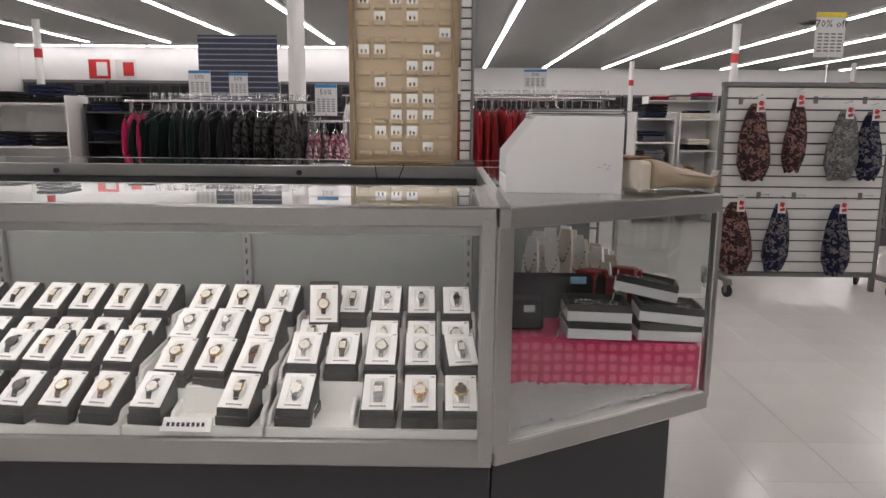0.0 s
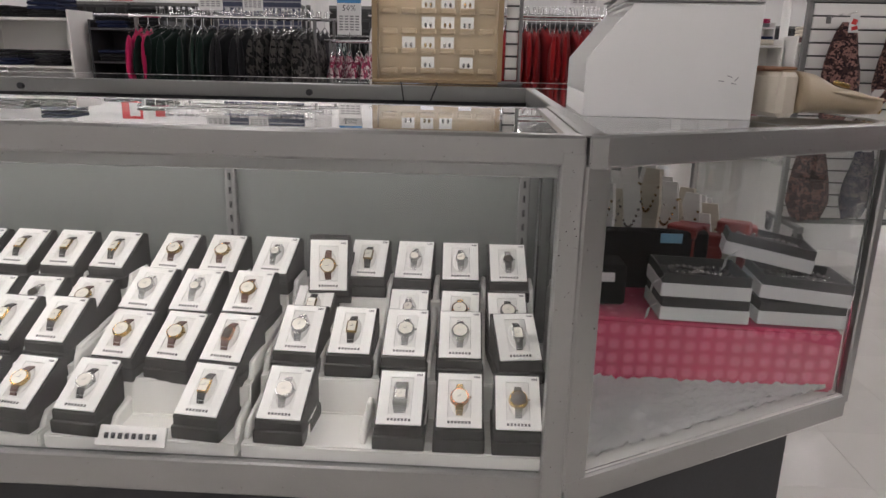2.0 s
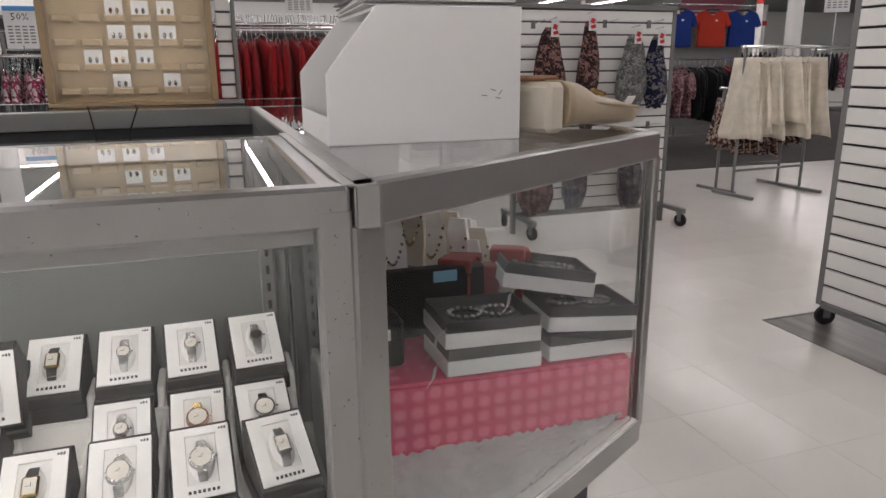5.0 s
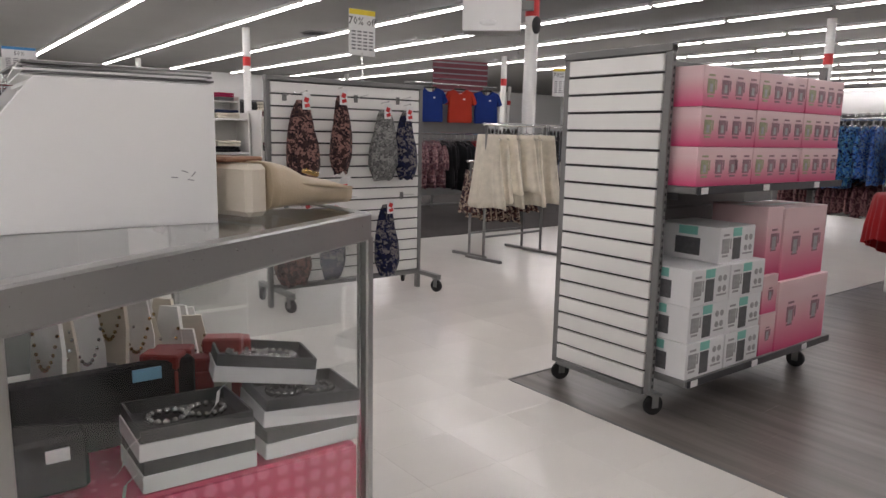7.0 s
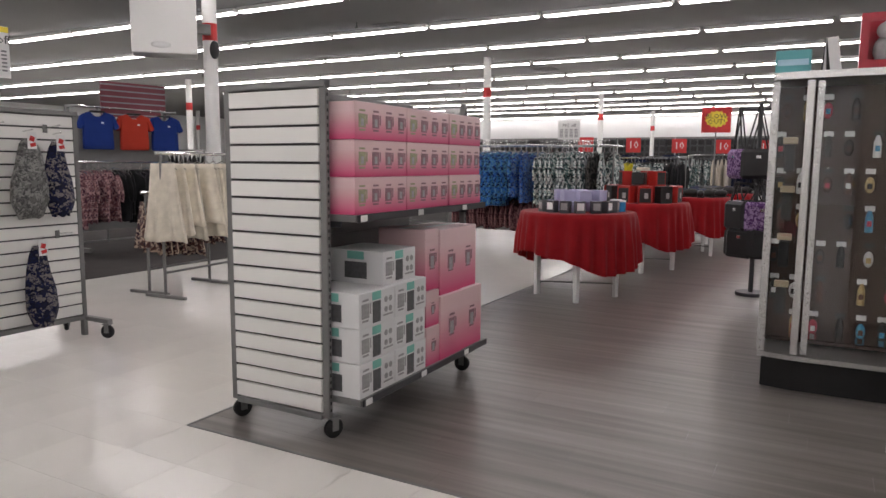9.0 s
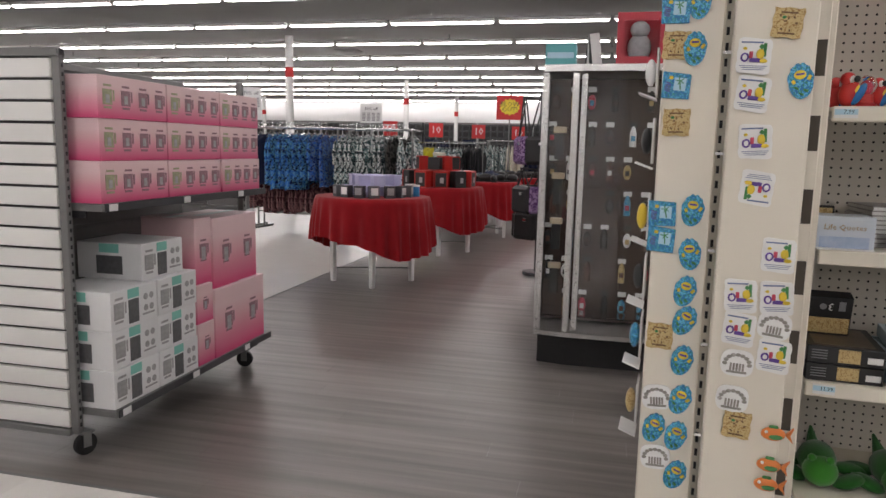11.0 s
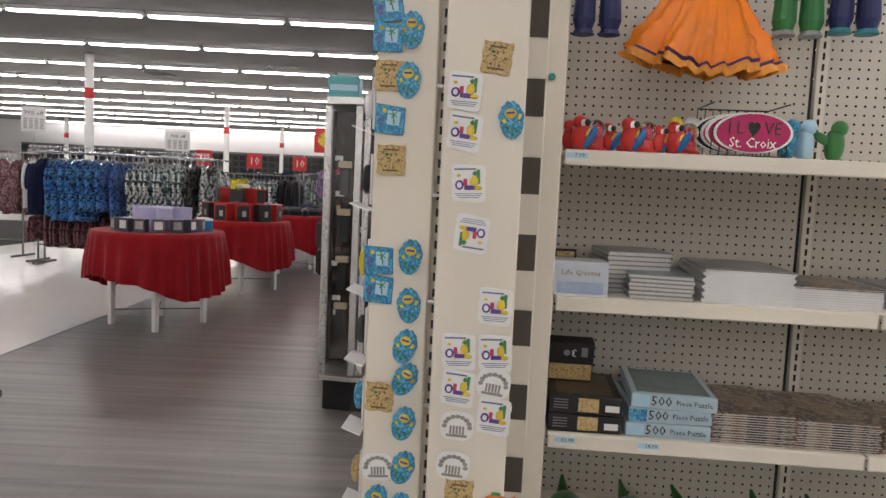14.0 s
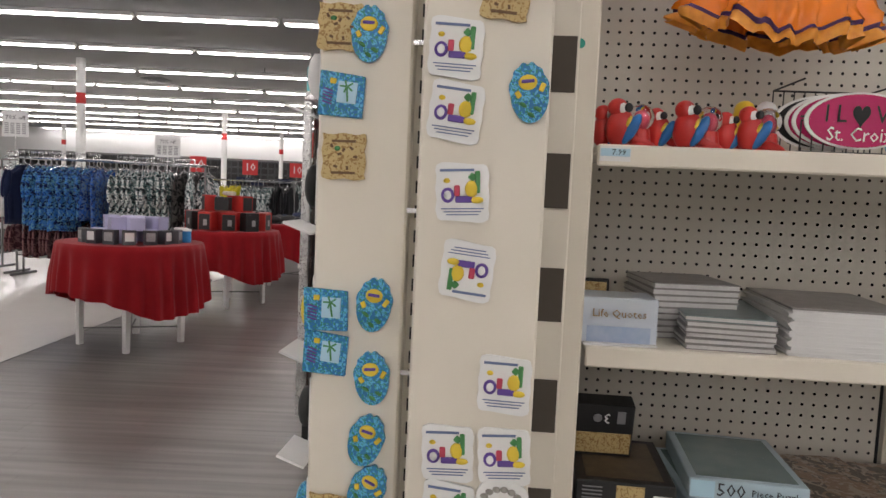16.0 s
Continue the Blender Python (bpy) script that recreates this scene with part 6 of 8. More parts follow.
def shelf_goods():
    COVER = mat("book_cover_grey", (0.16, 0.15, 0.15), 0.35, 0, 0.4, 25, 200, 0.05, color2=(0.34, 0.32, 0.30))
    TEALCOV = mat("book_cover_teal", (0.10, 0.17, 0.18), 0.3, 0, 0.4, 30, 200, 0.05, color2=(0.22, 0.26, 0.25))
    BROWNCOV = fabric("magazine_cover", (0.05, 0.03, 0.02), (0.20, 0.12, 0.07), 22, 0.3, 0.5, third=(0.30, 0.25, 0.2))
    PAGES = mat("page_edges", (0.70, 0.69, 0.67), 0.7, 0, 0.1, 120, 400, 0.2)

    def book(x, y, z, w, d, th, cover, turn, group, label):
        t = thing("book", label, "book", pose(x, y, z, 0, 0, turn), group)
        boxpart("page_block", (d / 2, 0, th / 2), (d - 0.004, w - 0.004, th - 0.003), PAGES, t)
        boxpart("cover", (d / 2, 0, th - 0.0008), (d, w, 0.0016), cover, t)
        boxpart("cover", (d / 2, 0, 0.0008), (d, w, 0.0016), cover, t)
        return t
    z2, z3 = SHELVES[1], SHELVES[2]
    # clear box with printed front
    t = thing("quote_box", "pale blue box of printed keepsakes", "box", pose(SX + 0.022, 0.245, z2))
    boxpart("box", (0.05, 0, 0.042), (0.10, 0.136, 0.084), mat("pale_sky_card", (0.55, 0.58, 0.60), 0.3, 0, 0.2, 18, 200, 0, color2=(0.42, 0.50, 0.60)), t, 0.002)
    boxpart("cloud_band", (-0.001, 0, 0.018), (0.0016, 0.112, 0.03), mat("cloud_blue", (0.22, 0.32, 0.50), 0.4, 0, 0.3, 40, 200, 0, color2=(0.45, 0.5, 0.6)), t)
    writing("lettering", "Life Quotes", 0.02, mat("gold_brown_ink", (0.34, 0.20, 0.06), 0.5), t, pose(-0.0022, 0.0, 0.056) @ FACE_W)
    s = thing("small_plaque", "small dark framed plaque behind the box", "plaque", pose(SX + 0.19, 0.27, z2))
    boxpart("plaque", (0, 0, 0.05), (0.012, 0.06, 0.10), DARKGREYBOX, s, 0.002, turn=(0, 8, 0))
    boxpart("picture", (-0.012, 0, 0.08), (0.002, 0.046, 0.028), MAGTAN, s)
    f = thing("tray_card", "clear acrylic sign holder lying on the shelf", "sign holder", pose(SX + 0.004, 0.245, z2 + 0.0005))
    boxpart("sheet", (0.03, 0, 0.002), (0.06, 0.13, 0.003), PAPER, f, turn=(0, 0, 4))
    for k in range(6):
        book(SX + 0.02 + 0.002 * (k % 3), 0.048 + 0.003 * (k % 2), z2 + 0.0100 * k, 0.155, 0.27, 0.0097, TEALCOV if k == 5 else COVER, random.uniform(-3, 3) - 4, "stack of picture books", "thin hardback picture book in a stack")
    for k in range(9):
        book(SX + 0.12, 0.085 + 0.002 * (k % 2), z2 + 0.0118 * k, 0.165, 0.2, 0.0115, COVER, random.uniform(-3, 3) + 5, "rear stack of picture books", "grey hardback picture book in a stack")
    for k in range(25):
        bend = 0.004 * k
        book(SX + 0.012 + 0.001 * (k % 3), -0.152 + 0.004 * math.sin(k * 1.3), z2 + 0.0034 * k + 0.0001, 0.208, 0.29, 0.0033, PAPER if k < 24 else COVER, random.uniform(-2.2, 2.2) - 3, "stack of white booklets", "white stapled booklet in a tall stack")
    for k in range(9):
        book(SX + 0.02, -0.357, z2 + 0.006 * k, 0.22, 0.28, 0.0058, PAPER if k < 8 else BROWNCOV, random.uniform(-2, 2), "stack of magazines", "glossy magazine in a stack")
    for k in range(9):
        book(SX + 0.02, -0.62, z2 + 0.006 * k, 0.22, 0.28, 0.0058, PAPER if k < 8 else COVER, random.uniform(-2, 2), "stack of magazines", "glossy magazine in a stack")

    # puzzle boxes
    PZ = mat("puzzle_blue", (0.42, 0.55, 0.62), 0.35, 0, 0.1, 12, 200, 0.02)
    PZT = mat("puzzle_top", (0.16, 0.24, 0.26), 0.25, 0, 0.4, 20, 200, 0.02, color2=(0.28, 0.34, 0.33))
    for k in range(3):
        t = thing("puzzle_box", "pale blue 500 piece jigsaw puzzle box", "puzzle box", pose(SX + 0.016 + 0.004 * (k % 2), 0.010 - 0.005 * k, z3 + 0.0365 * k, 0, 0, (-1, 1.5, -4)[k]), "stack of puzzle boxes")
        boxpart("box", (0.13, 0, 0.018), (0.26, 0.205, 0.036), PZ, t, 0.002)
        boxpart("lid_picture", (0.13, 0, 0.0363), (0.23, 0.175, 0.0008), PZT, t)
        boxpart("end_picture", (-0.0006, 0.079, 0.018), (0.0014, 0.042, 0.030), MAGBLUE if k == 1 else SKYPRINT, t)
        writing("lettering", "500", 0.034, INK, t, pose(-0.0012, 0.030, 0.018) @ FACE_W)
        writing("lettering", "Piece Puzzle", 0.0175, INK, t, pose(-0.0012, -0.048, 0.0175) @ FACE_W)
    # black puzzle boxes
    for k in range(2):
        t = thing("puzzle_box", "black jigsaw puzzle box with parchment picture", "puzzle box", pose(SX + 0.016, 0.214, z3 + 0.0465 * k, 0, 0, (1, -2)[k]), "black puzzle boxes")
        boxpart("box", (0.12, 0, 0.0225), (0.24, 0.178, 0.045), BLACK, t, 0.002)
        boxpart("end_picture", (-0.0006, -0.008, 0.023), (0.0014, 0.05, 0.034), MAGTAN, t)
        boxpart("barcode", (-0.0006, -0.066, 0.018), (0.0014, 0.034, 0.016), PAPER, t)
        bm = bmesh.new()
        for i in range(4):
            bm_box(bm, (-0.0006, 0.06, 0.034 - 0.007 * i), (0.0014, 0.036, 0.0022))
        part("small_print", bm, GREYINK, t)
        if k:
            boxpart("lid_picture", (0.12, 0, 0.0453), (0.20, 0.14, 0.0008), mat("dark_parchment_print", (0.05, 0.035, 0.025), 0.4, 0, 0.4, 40, 200, 0.02, color2=(0.14, 0.10, 0.06)), t)
    t = thing("puzzle_box", "black puzzle box standing upright behind the stack", "puzzle box", pose(SX + 0.15, 0.243, z3 + 0.0935, 0, -12, 0), "black puzzle boxes")
    boxpart("box", (0.02, 0, 0.055), (0.045, 0.118, 0.112), BLACK, t, 0.002)
    boxpart("picture", (-0.0032, 0, 0.028), (0.0014, 0.11, 0.044), MAGTAN, t)
    bm = bmesh.new()
    bm_ball(bm, (-0.003, 0.012, 0.082), (0.0015, 0.009, 0.009), seg=10)
    bm_box(bm, (-0.003, -0.034, 0.085), (0.0015, 0.016, 0.026))
    part("emblem", bm, GREYINK, t)
    writing("lettering", "3", 0.03, PAPER, t, pose(-0.0034, -0.006, 0.083) @ FACE_W @ pose(0, 0, 0, 0, 0, 180))
    for yy, n in ((-0.195, 12), (-0.395, 11), (-0.6, 9), (-0.83, 8)):
        for k in range(n):
            book(SX + 0.018, yy + 0.003 * math.sin(k * 2), z3 + 0.0062 * k, 0.20, 0.27, 0.006, BROWNCOV, random.uniform(-4, 4), "stacks of magazines", "brown covered glossy magazine in a stack")

    # green plush toys on the base shelf
    GR = mat("green_plush", (0.045, 0.26, 0.03), 0.95, 0, 0.15, 40, 300, 0.5, sheen=0.3)
    DG = mat("dark_green_plush", (0.018, 0.12, 0.018), 0.95, 0, 0.15, 40, 300, 0.5, sheen=0.3)
    for k, y in enumerate((0.235, 0.045, -0.125, -0.285, -0.46, -0.66)):
        bm = bmesh.new()
        bm_ball(bm, (0.0, 0, 0.045), (0.05, 0.045, 0.04), 0, 14)
        bm_ball(bm, (0.06, 0.01, 0.055), (0.075, 0.05, 0.045), 1, 14)
        for sy in (-1, 1):
            bm_ball(bm, (0.02, sy * 0.07, 0.022), (0.03, 0.045, 0.016), 1, 10, turn=(sy * 15, 0, sy * -30))
            bm_ball(bm, (0.11, sy * 0.075, 0.022), (0.035, 0.045, 0.016), 1, 10)
            bm_ball(bm, (-0.015, sy * 0.022, 0.083), (0.011, 0.011, 0.011), 0, 8)
        bm_rod(bm, (0.11, 0.02, 0.06), (0.17, 0.03, 0.105), 0.022, 10, 0.004, 1)
        solid("plush_lizard", bm, [GR, DG], "bright green plush lizard toy on the shelf", "plush toy", pose(SX + 0.07, y, 0.301, 0, 0, 10 * (k % 3) - 10), "plush lizards")

    # costumes that hang above the top shelf
    OR = mat("orange_satin", (0.92, 0.24, 0.015), 0.25, 0, 0.1, 9, 100, 0.1)
    YB = mat("yellow_dotted_band", (0.85, 0.38, 0.04), 0.35, 0, 0.3, 60, 200, 0.1, color2=(0.55, 0.16, 0.02))
    PU = mat("purple_band", (0.07, 0.02, 0.09), 0.5)

    def skirt(m, w, hh, mats, label):
        """A gathered doll skirt in two tiers with a trim and a hem ruffle."""
        t = thing("doll_dress", label, "dress", m, "hanging costumes")
        bands = (("skirt", 0.0, 0.5, 0.0, mats[0]), ("ruffle", 0.47, 0.86, 0.028, mats[0]), ("trim", 0.85, 0.9, 0.022, mats[1]), ("hem", 0.89, 1.0, 0.03, mats[2]))
        for nm, v0, v1, puff, mm in bands:
            bm = bmesh.new()
            n, rows = 120, []
            for j in range(7):
                f = j / 6
                v = v0 + (v1 - v0) * f
                rows.append([])
                for k in range(n):
                    a = 2 * math.pi * k / n
                    fold = math.sin(9 * a + 1.9 * math.sin(3 * a) + 2 * v) + 0.6 * math.sin(23 * a + 2 * math.sin(2 * a) + 7 * v) + 0.25 * math.sin(31 * v + 5 * a)
                    r = w * (0.2 + 0.27 * v ** 0.7 + puff * min(1, 4 * f)) * (1 + (0.04 + 0.10 * v) * fold)
                    rows[-1].append(bm.verts.new((r * 0.62 * math.cos(a), r * math.sin(a), -hh * v * (1 + 0.09 * math.cos(a) ** 2) + 0.02 * v * math.sin(a + 0.6) + 0.009 * v * fold)))
            for a, b in zip(rows, rows[1:]):
                for k in range(n):
                    bm.faces.new((a[k], b[k], b[(k + 1) % n], a[(k + 1) % n])).smooth = True
            part(nm, bm, mm, t)
        bm = bmesh.new()
        bm_ball(bm, (0, 0, 0.03), (w * 0.14, w * 0.2, 0.05), seg=14)
        part("bodice", bm, mats[0], t)
        rodpart("hook", (0.1, 0, 0.07), (0.0, 0, 0.075), 0.003, CHROME, t, 6)
        rodpart("hook", (0.0, 0, 0.075), (0.0, 0, 0.03), 0.003, CHROME, t, 6)

    def trousers(m, top, legs, lace, label):
        """Doll trousers: two puffed legs with cuffs under a short frill."""
        t = thing("doll_trousers", label, "doll clothes", m, "hanging costumes")
        for sy in (-1, 1):
            bm = bmesh.new()
            bm_rod(bm, (0, sy * 0.032, -0.035), (0, sy * 0.034, -0.115), 0.026, 14, 0.03)
            bm_rod(bm, (0, sy * 0.034, -0.115), (0, sy * 0.034, -0.14), 0.03, 14, 0.022)
            part("leg", bm, legs, t)
            bm = bmesh.new()
            bm_rod(bm, (0, sy * 0.034, -0.14), (0, sy * 0.034, -0.152), 0.024, 14, 0.03)
            part("cuff", bm, lace, t)
        for nm, za, zb, ra, rb, mm in (("frill", -0.02, -0.05, 0.045, 0.075, lace), ("bodice", 0.05, -0.02, 0.03, 0.05, top)):
            bm = bmesh.new()
            rows = []
            for j in range(4):
                f = j / 3
                rows.append([bm.verts.new(((ra + (rb - ra) * f) * (0.6 + 0.06 * math.sin(k * 2.1)) * math.cos(k * math.pi / 20), (ra + (rb - ra) * f) * (1 + 0.08 * f * math.sin(k * 2.1)) * math.sin(k * math.pi / 20), za + (zb - za) * f)) for k in range(40)])
            for a, b in zip(rows, rows[1:]):
                for k in range(40):
                    bm.faces.new((a[k], b[k], b[(k + 1) % 40], a[(k + 1) % 40])).smooth = True
            part(nm, bm, mm, t)
        rodpart("hook", (0.1, 0, 0.07), (0.0, 0, 0.075), 0.003, CHROME, t, 6)
        rodpart("hook", (0.0, 0, 0.075), (0.0, 0, -0.03), 0.003, CHROME, t, 6)
    skirt(pose(SX + 0.20, -0.045, 1.735), 0.37, 0.19, (OR, PU, YB), "orange satin ruffled costume hanging on a peg")
    DK = mat("navy_satin", (0.02, 0.03, 0.12), 0.5)
    GN = mat("green_satin", (0.03, 0.20, 0.06), 0.5)
    TQ = mat("teal_satin", (0.02, 0.22, 0.26), 0.5)
    LACE = mat("pale_lace", (0.42, 0.45, 0.44), 0.8, 0, 0.3, 60, 300, 0.3)
    trousers(pose(SX + 0.22, 0.222, 1.775), LACE, DK, DK, "small navy doll trousers hanging on a peg")
    trousers(pose(SX + 0.22, -0.290, 1.785), TQ, GN, LACE, "small green doll trousers with lace on a peg")
    trousers(pose(SX + 0.22, -0.430, 1.795), TQ, DK, TQ, "small teal and navy doll trousers on a peg")


shelf_goods()

# the stand and the shelving are turned a little out of the shop's grid
TURNED = Matrix.Translation((2.462, 0.304, 0)) @ pose(0, 0, 0, 0, 0, -5) @ Matrix.Translation((-2.462, -0.304, 0))
for ob in set(bpy.data.objects) - HERE:
    if ob.parent is None:
        ob.matrix_basis = TURNED @ ob.matrix_basis


# ---- glass cabinet ----
def glass_cabinet():
    STEEL = mat("bright_aluminium", (0.66, 0.66, 0.65), 0.28, 0.9, 0.06, 3, 220, 0.05)
    t = thing("glass_cabinet", "tall aluminium framed glass cabinet on black plinth", "display cabinet", pose(4.335, 1.018, 0))
    z0, z1 = 0.185, 1.612
    P = [(0.025, 0.172), (0.0, 0.0), (0.0, -0.62), (0.62, -0.62), (0.62, 0.172)]
    bm = bmesh.new()
    bm_prism(bm, [(0.09, 0.155), (0.06, 0.0), (0.06, -0.59), (0.60, -0.59), (0.60, 0.155)], 0, 0.17)
    part("plinth", bm, BLACK, t, "black recessed plinth")
    for z, h in ((z0 - 0.003, 0.035), (z1, 0.045)):
        bm = bmesh.new()
        bm_prism(bm, P, z - h / 2 + 0.01, z + h / 2)
        part("deck" if z < 1 else "top", bm, STEEL, t)
    for p in P:
        boxpart("post", (p[0] + (0.018 if p[0] < 0.3 else -0.018), p[1] + (0.014 if p[1] < -0.3 else -0.014 if p[1] > 0.1 else 0.0), (z0 + z1) / 2), (0.036, 0.036, z1 - z0 - 0.04), STEEL, t, 0.003)
    boxpart("door_stile", (-0.004, -0.045, (z0 + z1) / 2), (0.014, 0.03, z1 - z0 - 0.06), STEEL, t, 0.002)
    for a, b in zip(P[:3], P[1:3]):
        a, b = Vector((*a, 0)), Vector((*b, 0))
        an = math.degrees(math.atan2(b.y - a.y, b.x - a.x))
        g = boxpart("pane", (a + b) / 2 + Vector((0.012, 0, (z0 + z1) / 2)), ((b - a).length - 0.05, 0.005, z1 - z0 - 0.06), PANE, t, label="clear glass pane", turn=(0, 0, an))
        g.visible_shadow = False
    BR = mat("brown_backing", (0.045, 0.020, 0.013), 0.5, 0, 0.15, 10, 150, 0.05)
    boxpart("back", (0.30, -0.22, (z0 + z1) / 2), (0.02, 0.76, z1 - z0 - 0.05), BR, t, 0, "brown back board")
    # unseen boards at rear and ends, added to keep light out of the interior
    boxpart("rear_panel", (0.605, -0.22, (z0 + z1) / 2), (0.01, 0.72, z1 - z0 - 0.05), BR, t)
    boxpart("end_panel", (0.31, -0.608, (z0 + z1) / 2), (0.54, 0.01, z1 - z0 - 0.05), BR, t)
    boxpart("end_panel", (0.40, 0.160, (z0 + z1) / 2), (0.36, 0.01, z1 - z0 - 0.05), BR, t)
    boxpart("shelf", (0.16, -0.22, z0 + 0.1), (0.24, 0.74, 0.006), PANE, t).visible_shadow = False
    # goods on hooks
    cols = (LEATHERBR, DARKGREYBOX, MAGTAN, BLACK, MAGRED, GREYBODY, BLACK, LEATHERBR, MAGBLUE)
    for j in range(7):
        for i in range(7):
            y, z = 1.0 + 0.13 - 0.105 * i, 0.34 + 0.19 * j
            if (i * 3 + j * 5) % 7 == 0:
                continue
            k = thing("keyring", "carded souvenir keyring hanging in the cabinet", "keyring", pose(4.335 + 0.235, y + 0.01 * ((i + j) % 3), z), "carded keyrings")
            boxpart("card", (0.012, 0, 0.045), (0.002, 0.045, 0.028), GREYBODY if (i + j) % 3 else GREYLID, k)
            bm = bmesh.new()
            mm = cols[(i * 2 + j * 3) % 9]
            if (i + j) % 2:
                bm_rod(bm, (0, 0, -0.075), (0, 0, 0.004), 0.018, 12)
                bm_rod(bm, (0, 0, 0.004), (0, 0, 0.036), 0.017, 12, 0.007)
            else:
                bm_ball(bm, (0, 0, -0.025), (0.012, 0.022, 0.042), seg=12)
            part("charm", bm, mm, k)
            boxpart("label", (-0.017, 0, -0.03), (0.004, 0.022, 0.028), cols[(i + j * 2 + 3) % 9], k)
            rodpart("hook", (0.055, 0, 0.055), (-0.01, 0, 0.06), 0.002, CHROME, k, 6)
    for z in (0.55, 0.8, 1.05, 1.3):
        b = thing("leather_goods", "small tan leather goods in the cabinet", "souvenir", pose(4.335 + 0.12, 1.10, z), "leather souvenirs")
        boxpart("pouch", (0.02, 0, 0), (0.03, 0.07, 0.035), BEIGE, b, 0.004)
        boxpart("cord", (0.02, 0, -0.09), (0.02, 0.05, 0.14), BLACK, b, 0.004)
        rodpart("hook", (0.02, 0.0, 0.02), (0.16, -0.02, 0.03), 0.003, CHROME, b, 6)
    # boxes on top
    zt = z1 + 0.024
    b = thing("toy_box", "red window box with a pale grey plush toy", "toy box", pose(4.365, 0.70, zt))
    RB = mat("red_toy_box", (0.45, 0.03, 0.05), 0.35)
    for nm, c, s in (("back", (0.14, 0, 0.13), (0.01, 0.25, 0.26)), ("side", (0.075, 0.122, 0.13), (0.13, 0.006, 0.26)), ("side", (0.075, -0.122, 0.13), (0.13, 0.006, 0.26)), ("bottom", (0.075, 0, 0.006), (0.13, 0.238, 0.012)), ("header", (0.015, 0, 0.24), (0.006, 0.238, 0.04)), ("frame", (0.015, 0, 0.025), (0.006, 0.238, 0.03)), ("frame", (0.015, 0.105, 0.13), (0.006, 0.03, 0.18)), ("frame", (0.015, -0.105, 0.13), (0.006, 0.03, 0.18))):
        boxpart(nm, c, s, RB, b)
    bm = bmesh.new()
    bm_ball(bm, (0.075, 0.01, 0.09), (0.05, 0.06, 0.075), seg=14)
    bm_ball(bm, (0.065, 0.01, 0.18), (0.045, 0.05, 0.045), seg=14)
    solid("plush_toy", bm, mat("pale_plush", (0.45, 0.45, 0.46), 0.9, 0, 0.2, 30, 200, 0.4), "pale grey plush toy in the box", "plush toy", pose(4.365, 0.70, zt))
    copy_thing(b, pose(4.365, 0.42, zt))
    c = thing("teal_box", "small teal cardboard box on the glass cabinet", "box", pose(4.40, 1.08, zt))
    boxpart("box", (0.06, 0.03, 0.055), (0.14, 0.16, 0.11), mat("teal_card", (0.12, 0.42, 0.45), 0.5), c, 0.003)
    boxpart("stripe", (-0.0115, 0.03, 0.05), (0.002, 0.14, 0.03), SKYPRINT, c)
    d = thing("folded_card", "folded dark clear-wrapped card leaning on the box", "card", pose(4.43, 0.93, zt))
    for k in range(4):
        boxpart("leaf", (0.02 + 0.01 * k, 0.012 * k, 0.085), (0.003, 0.05, 0.17), GREYLID if k % 2 else PAPER, d, turn=(-8 + 5 * k, 0, 20 * k))


glass_cabinet()


# ---- clothing racks ----
GARMENTS = {}
DYES = {
    "black": ((0.015, 0.015, 0.017), None, None), "green": ((0.007, 0.018, 0.014), None, None), "red": ((0.30, 0.014, 0.016), None, None), "navy": ((0.015, 0.022, 0.06), None, None),
    "blackprint": ((0.012, 0.012, 0.012), (0.06, 0.056, 0.052), None), "pinkprint": ((0.42, 0.05, 0.12), (0.6, 0.5, 0.5), (0.1, 0.03, 0.05)), "hotpink": ((0.5, 0.02, 0.10), None, None),
    "cream": ((0.86, 0.79, 0.66), None, None), "white": ((0.8, 0.78, 0.75), None, None), "floral": ((0.10, 0.045, 0.04), (0.42, 0.32, 0.25), (0.03, 0.02, 0.03)), "mauveprint": ((0.22, 0.10, 0.11), (0.36, 0.22, 0.22), (0.07, 0.03, 0.05)),
    "blueprint": ((0.010, 0.02, 0.08), (0.03, 0.13, 0.40), (0.10, 0.26, 0.36)), "blue": ((0.012, 0.03, 0.14), (0.03, 0.10, 0.34), (0.10, 0.16, 0.24)), "monoprint": ((0.03, 0.035, 0.04), (0.62, 0.64, 0.62), (0.10, 0.18, 0.18)), "yellow": ((0.70, 0.60, 0.03), None, None),
    "paleblue": ((0.26, 0.36, 0.58), None, None), "plum": ((0.10, 0.04, 0.05), (0.2, 0.1, 0.1), None), "grey": ((0.16, 0.16, 0.17), None, None),
}


def dye(name):
    a, b, c = DYES[name]
    return fabric("dye_" + name, a, b, 17, third=c) if b else mat("dye_" + name, a, 0.9, 0, 0.2, 14, 260, 0.3, per_object=0.18, sheen=0.08)


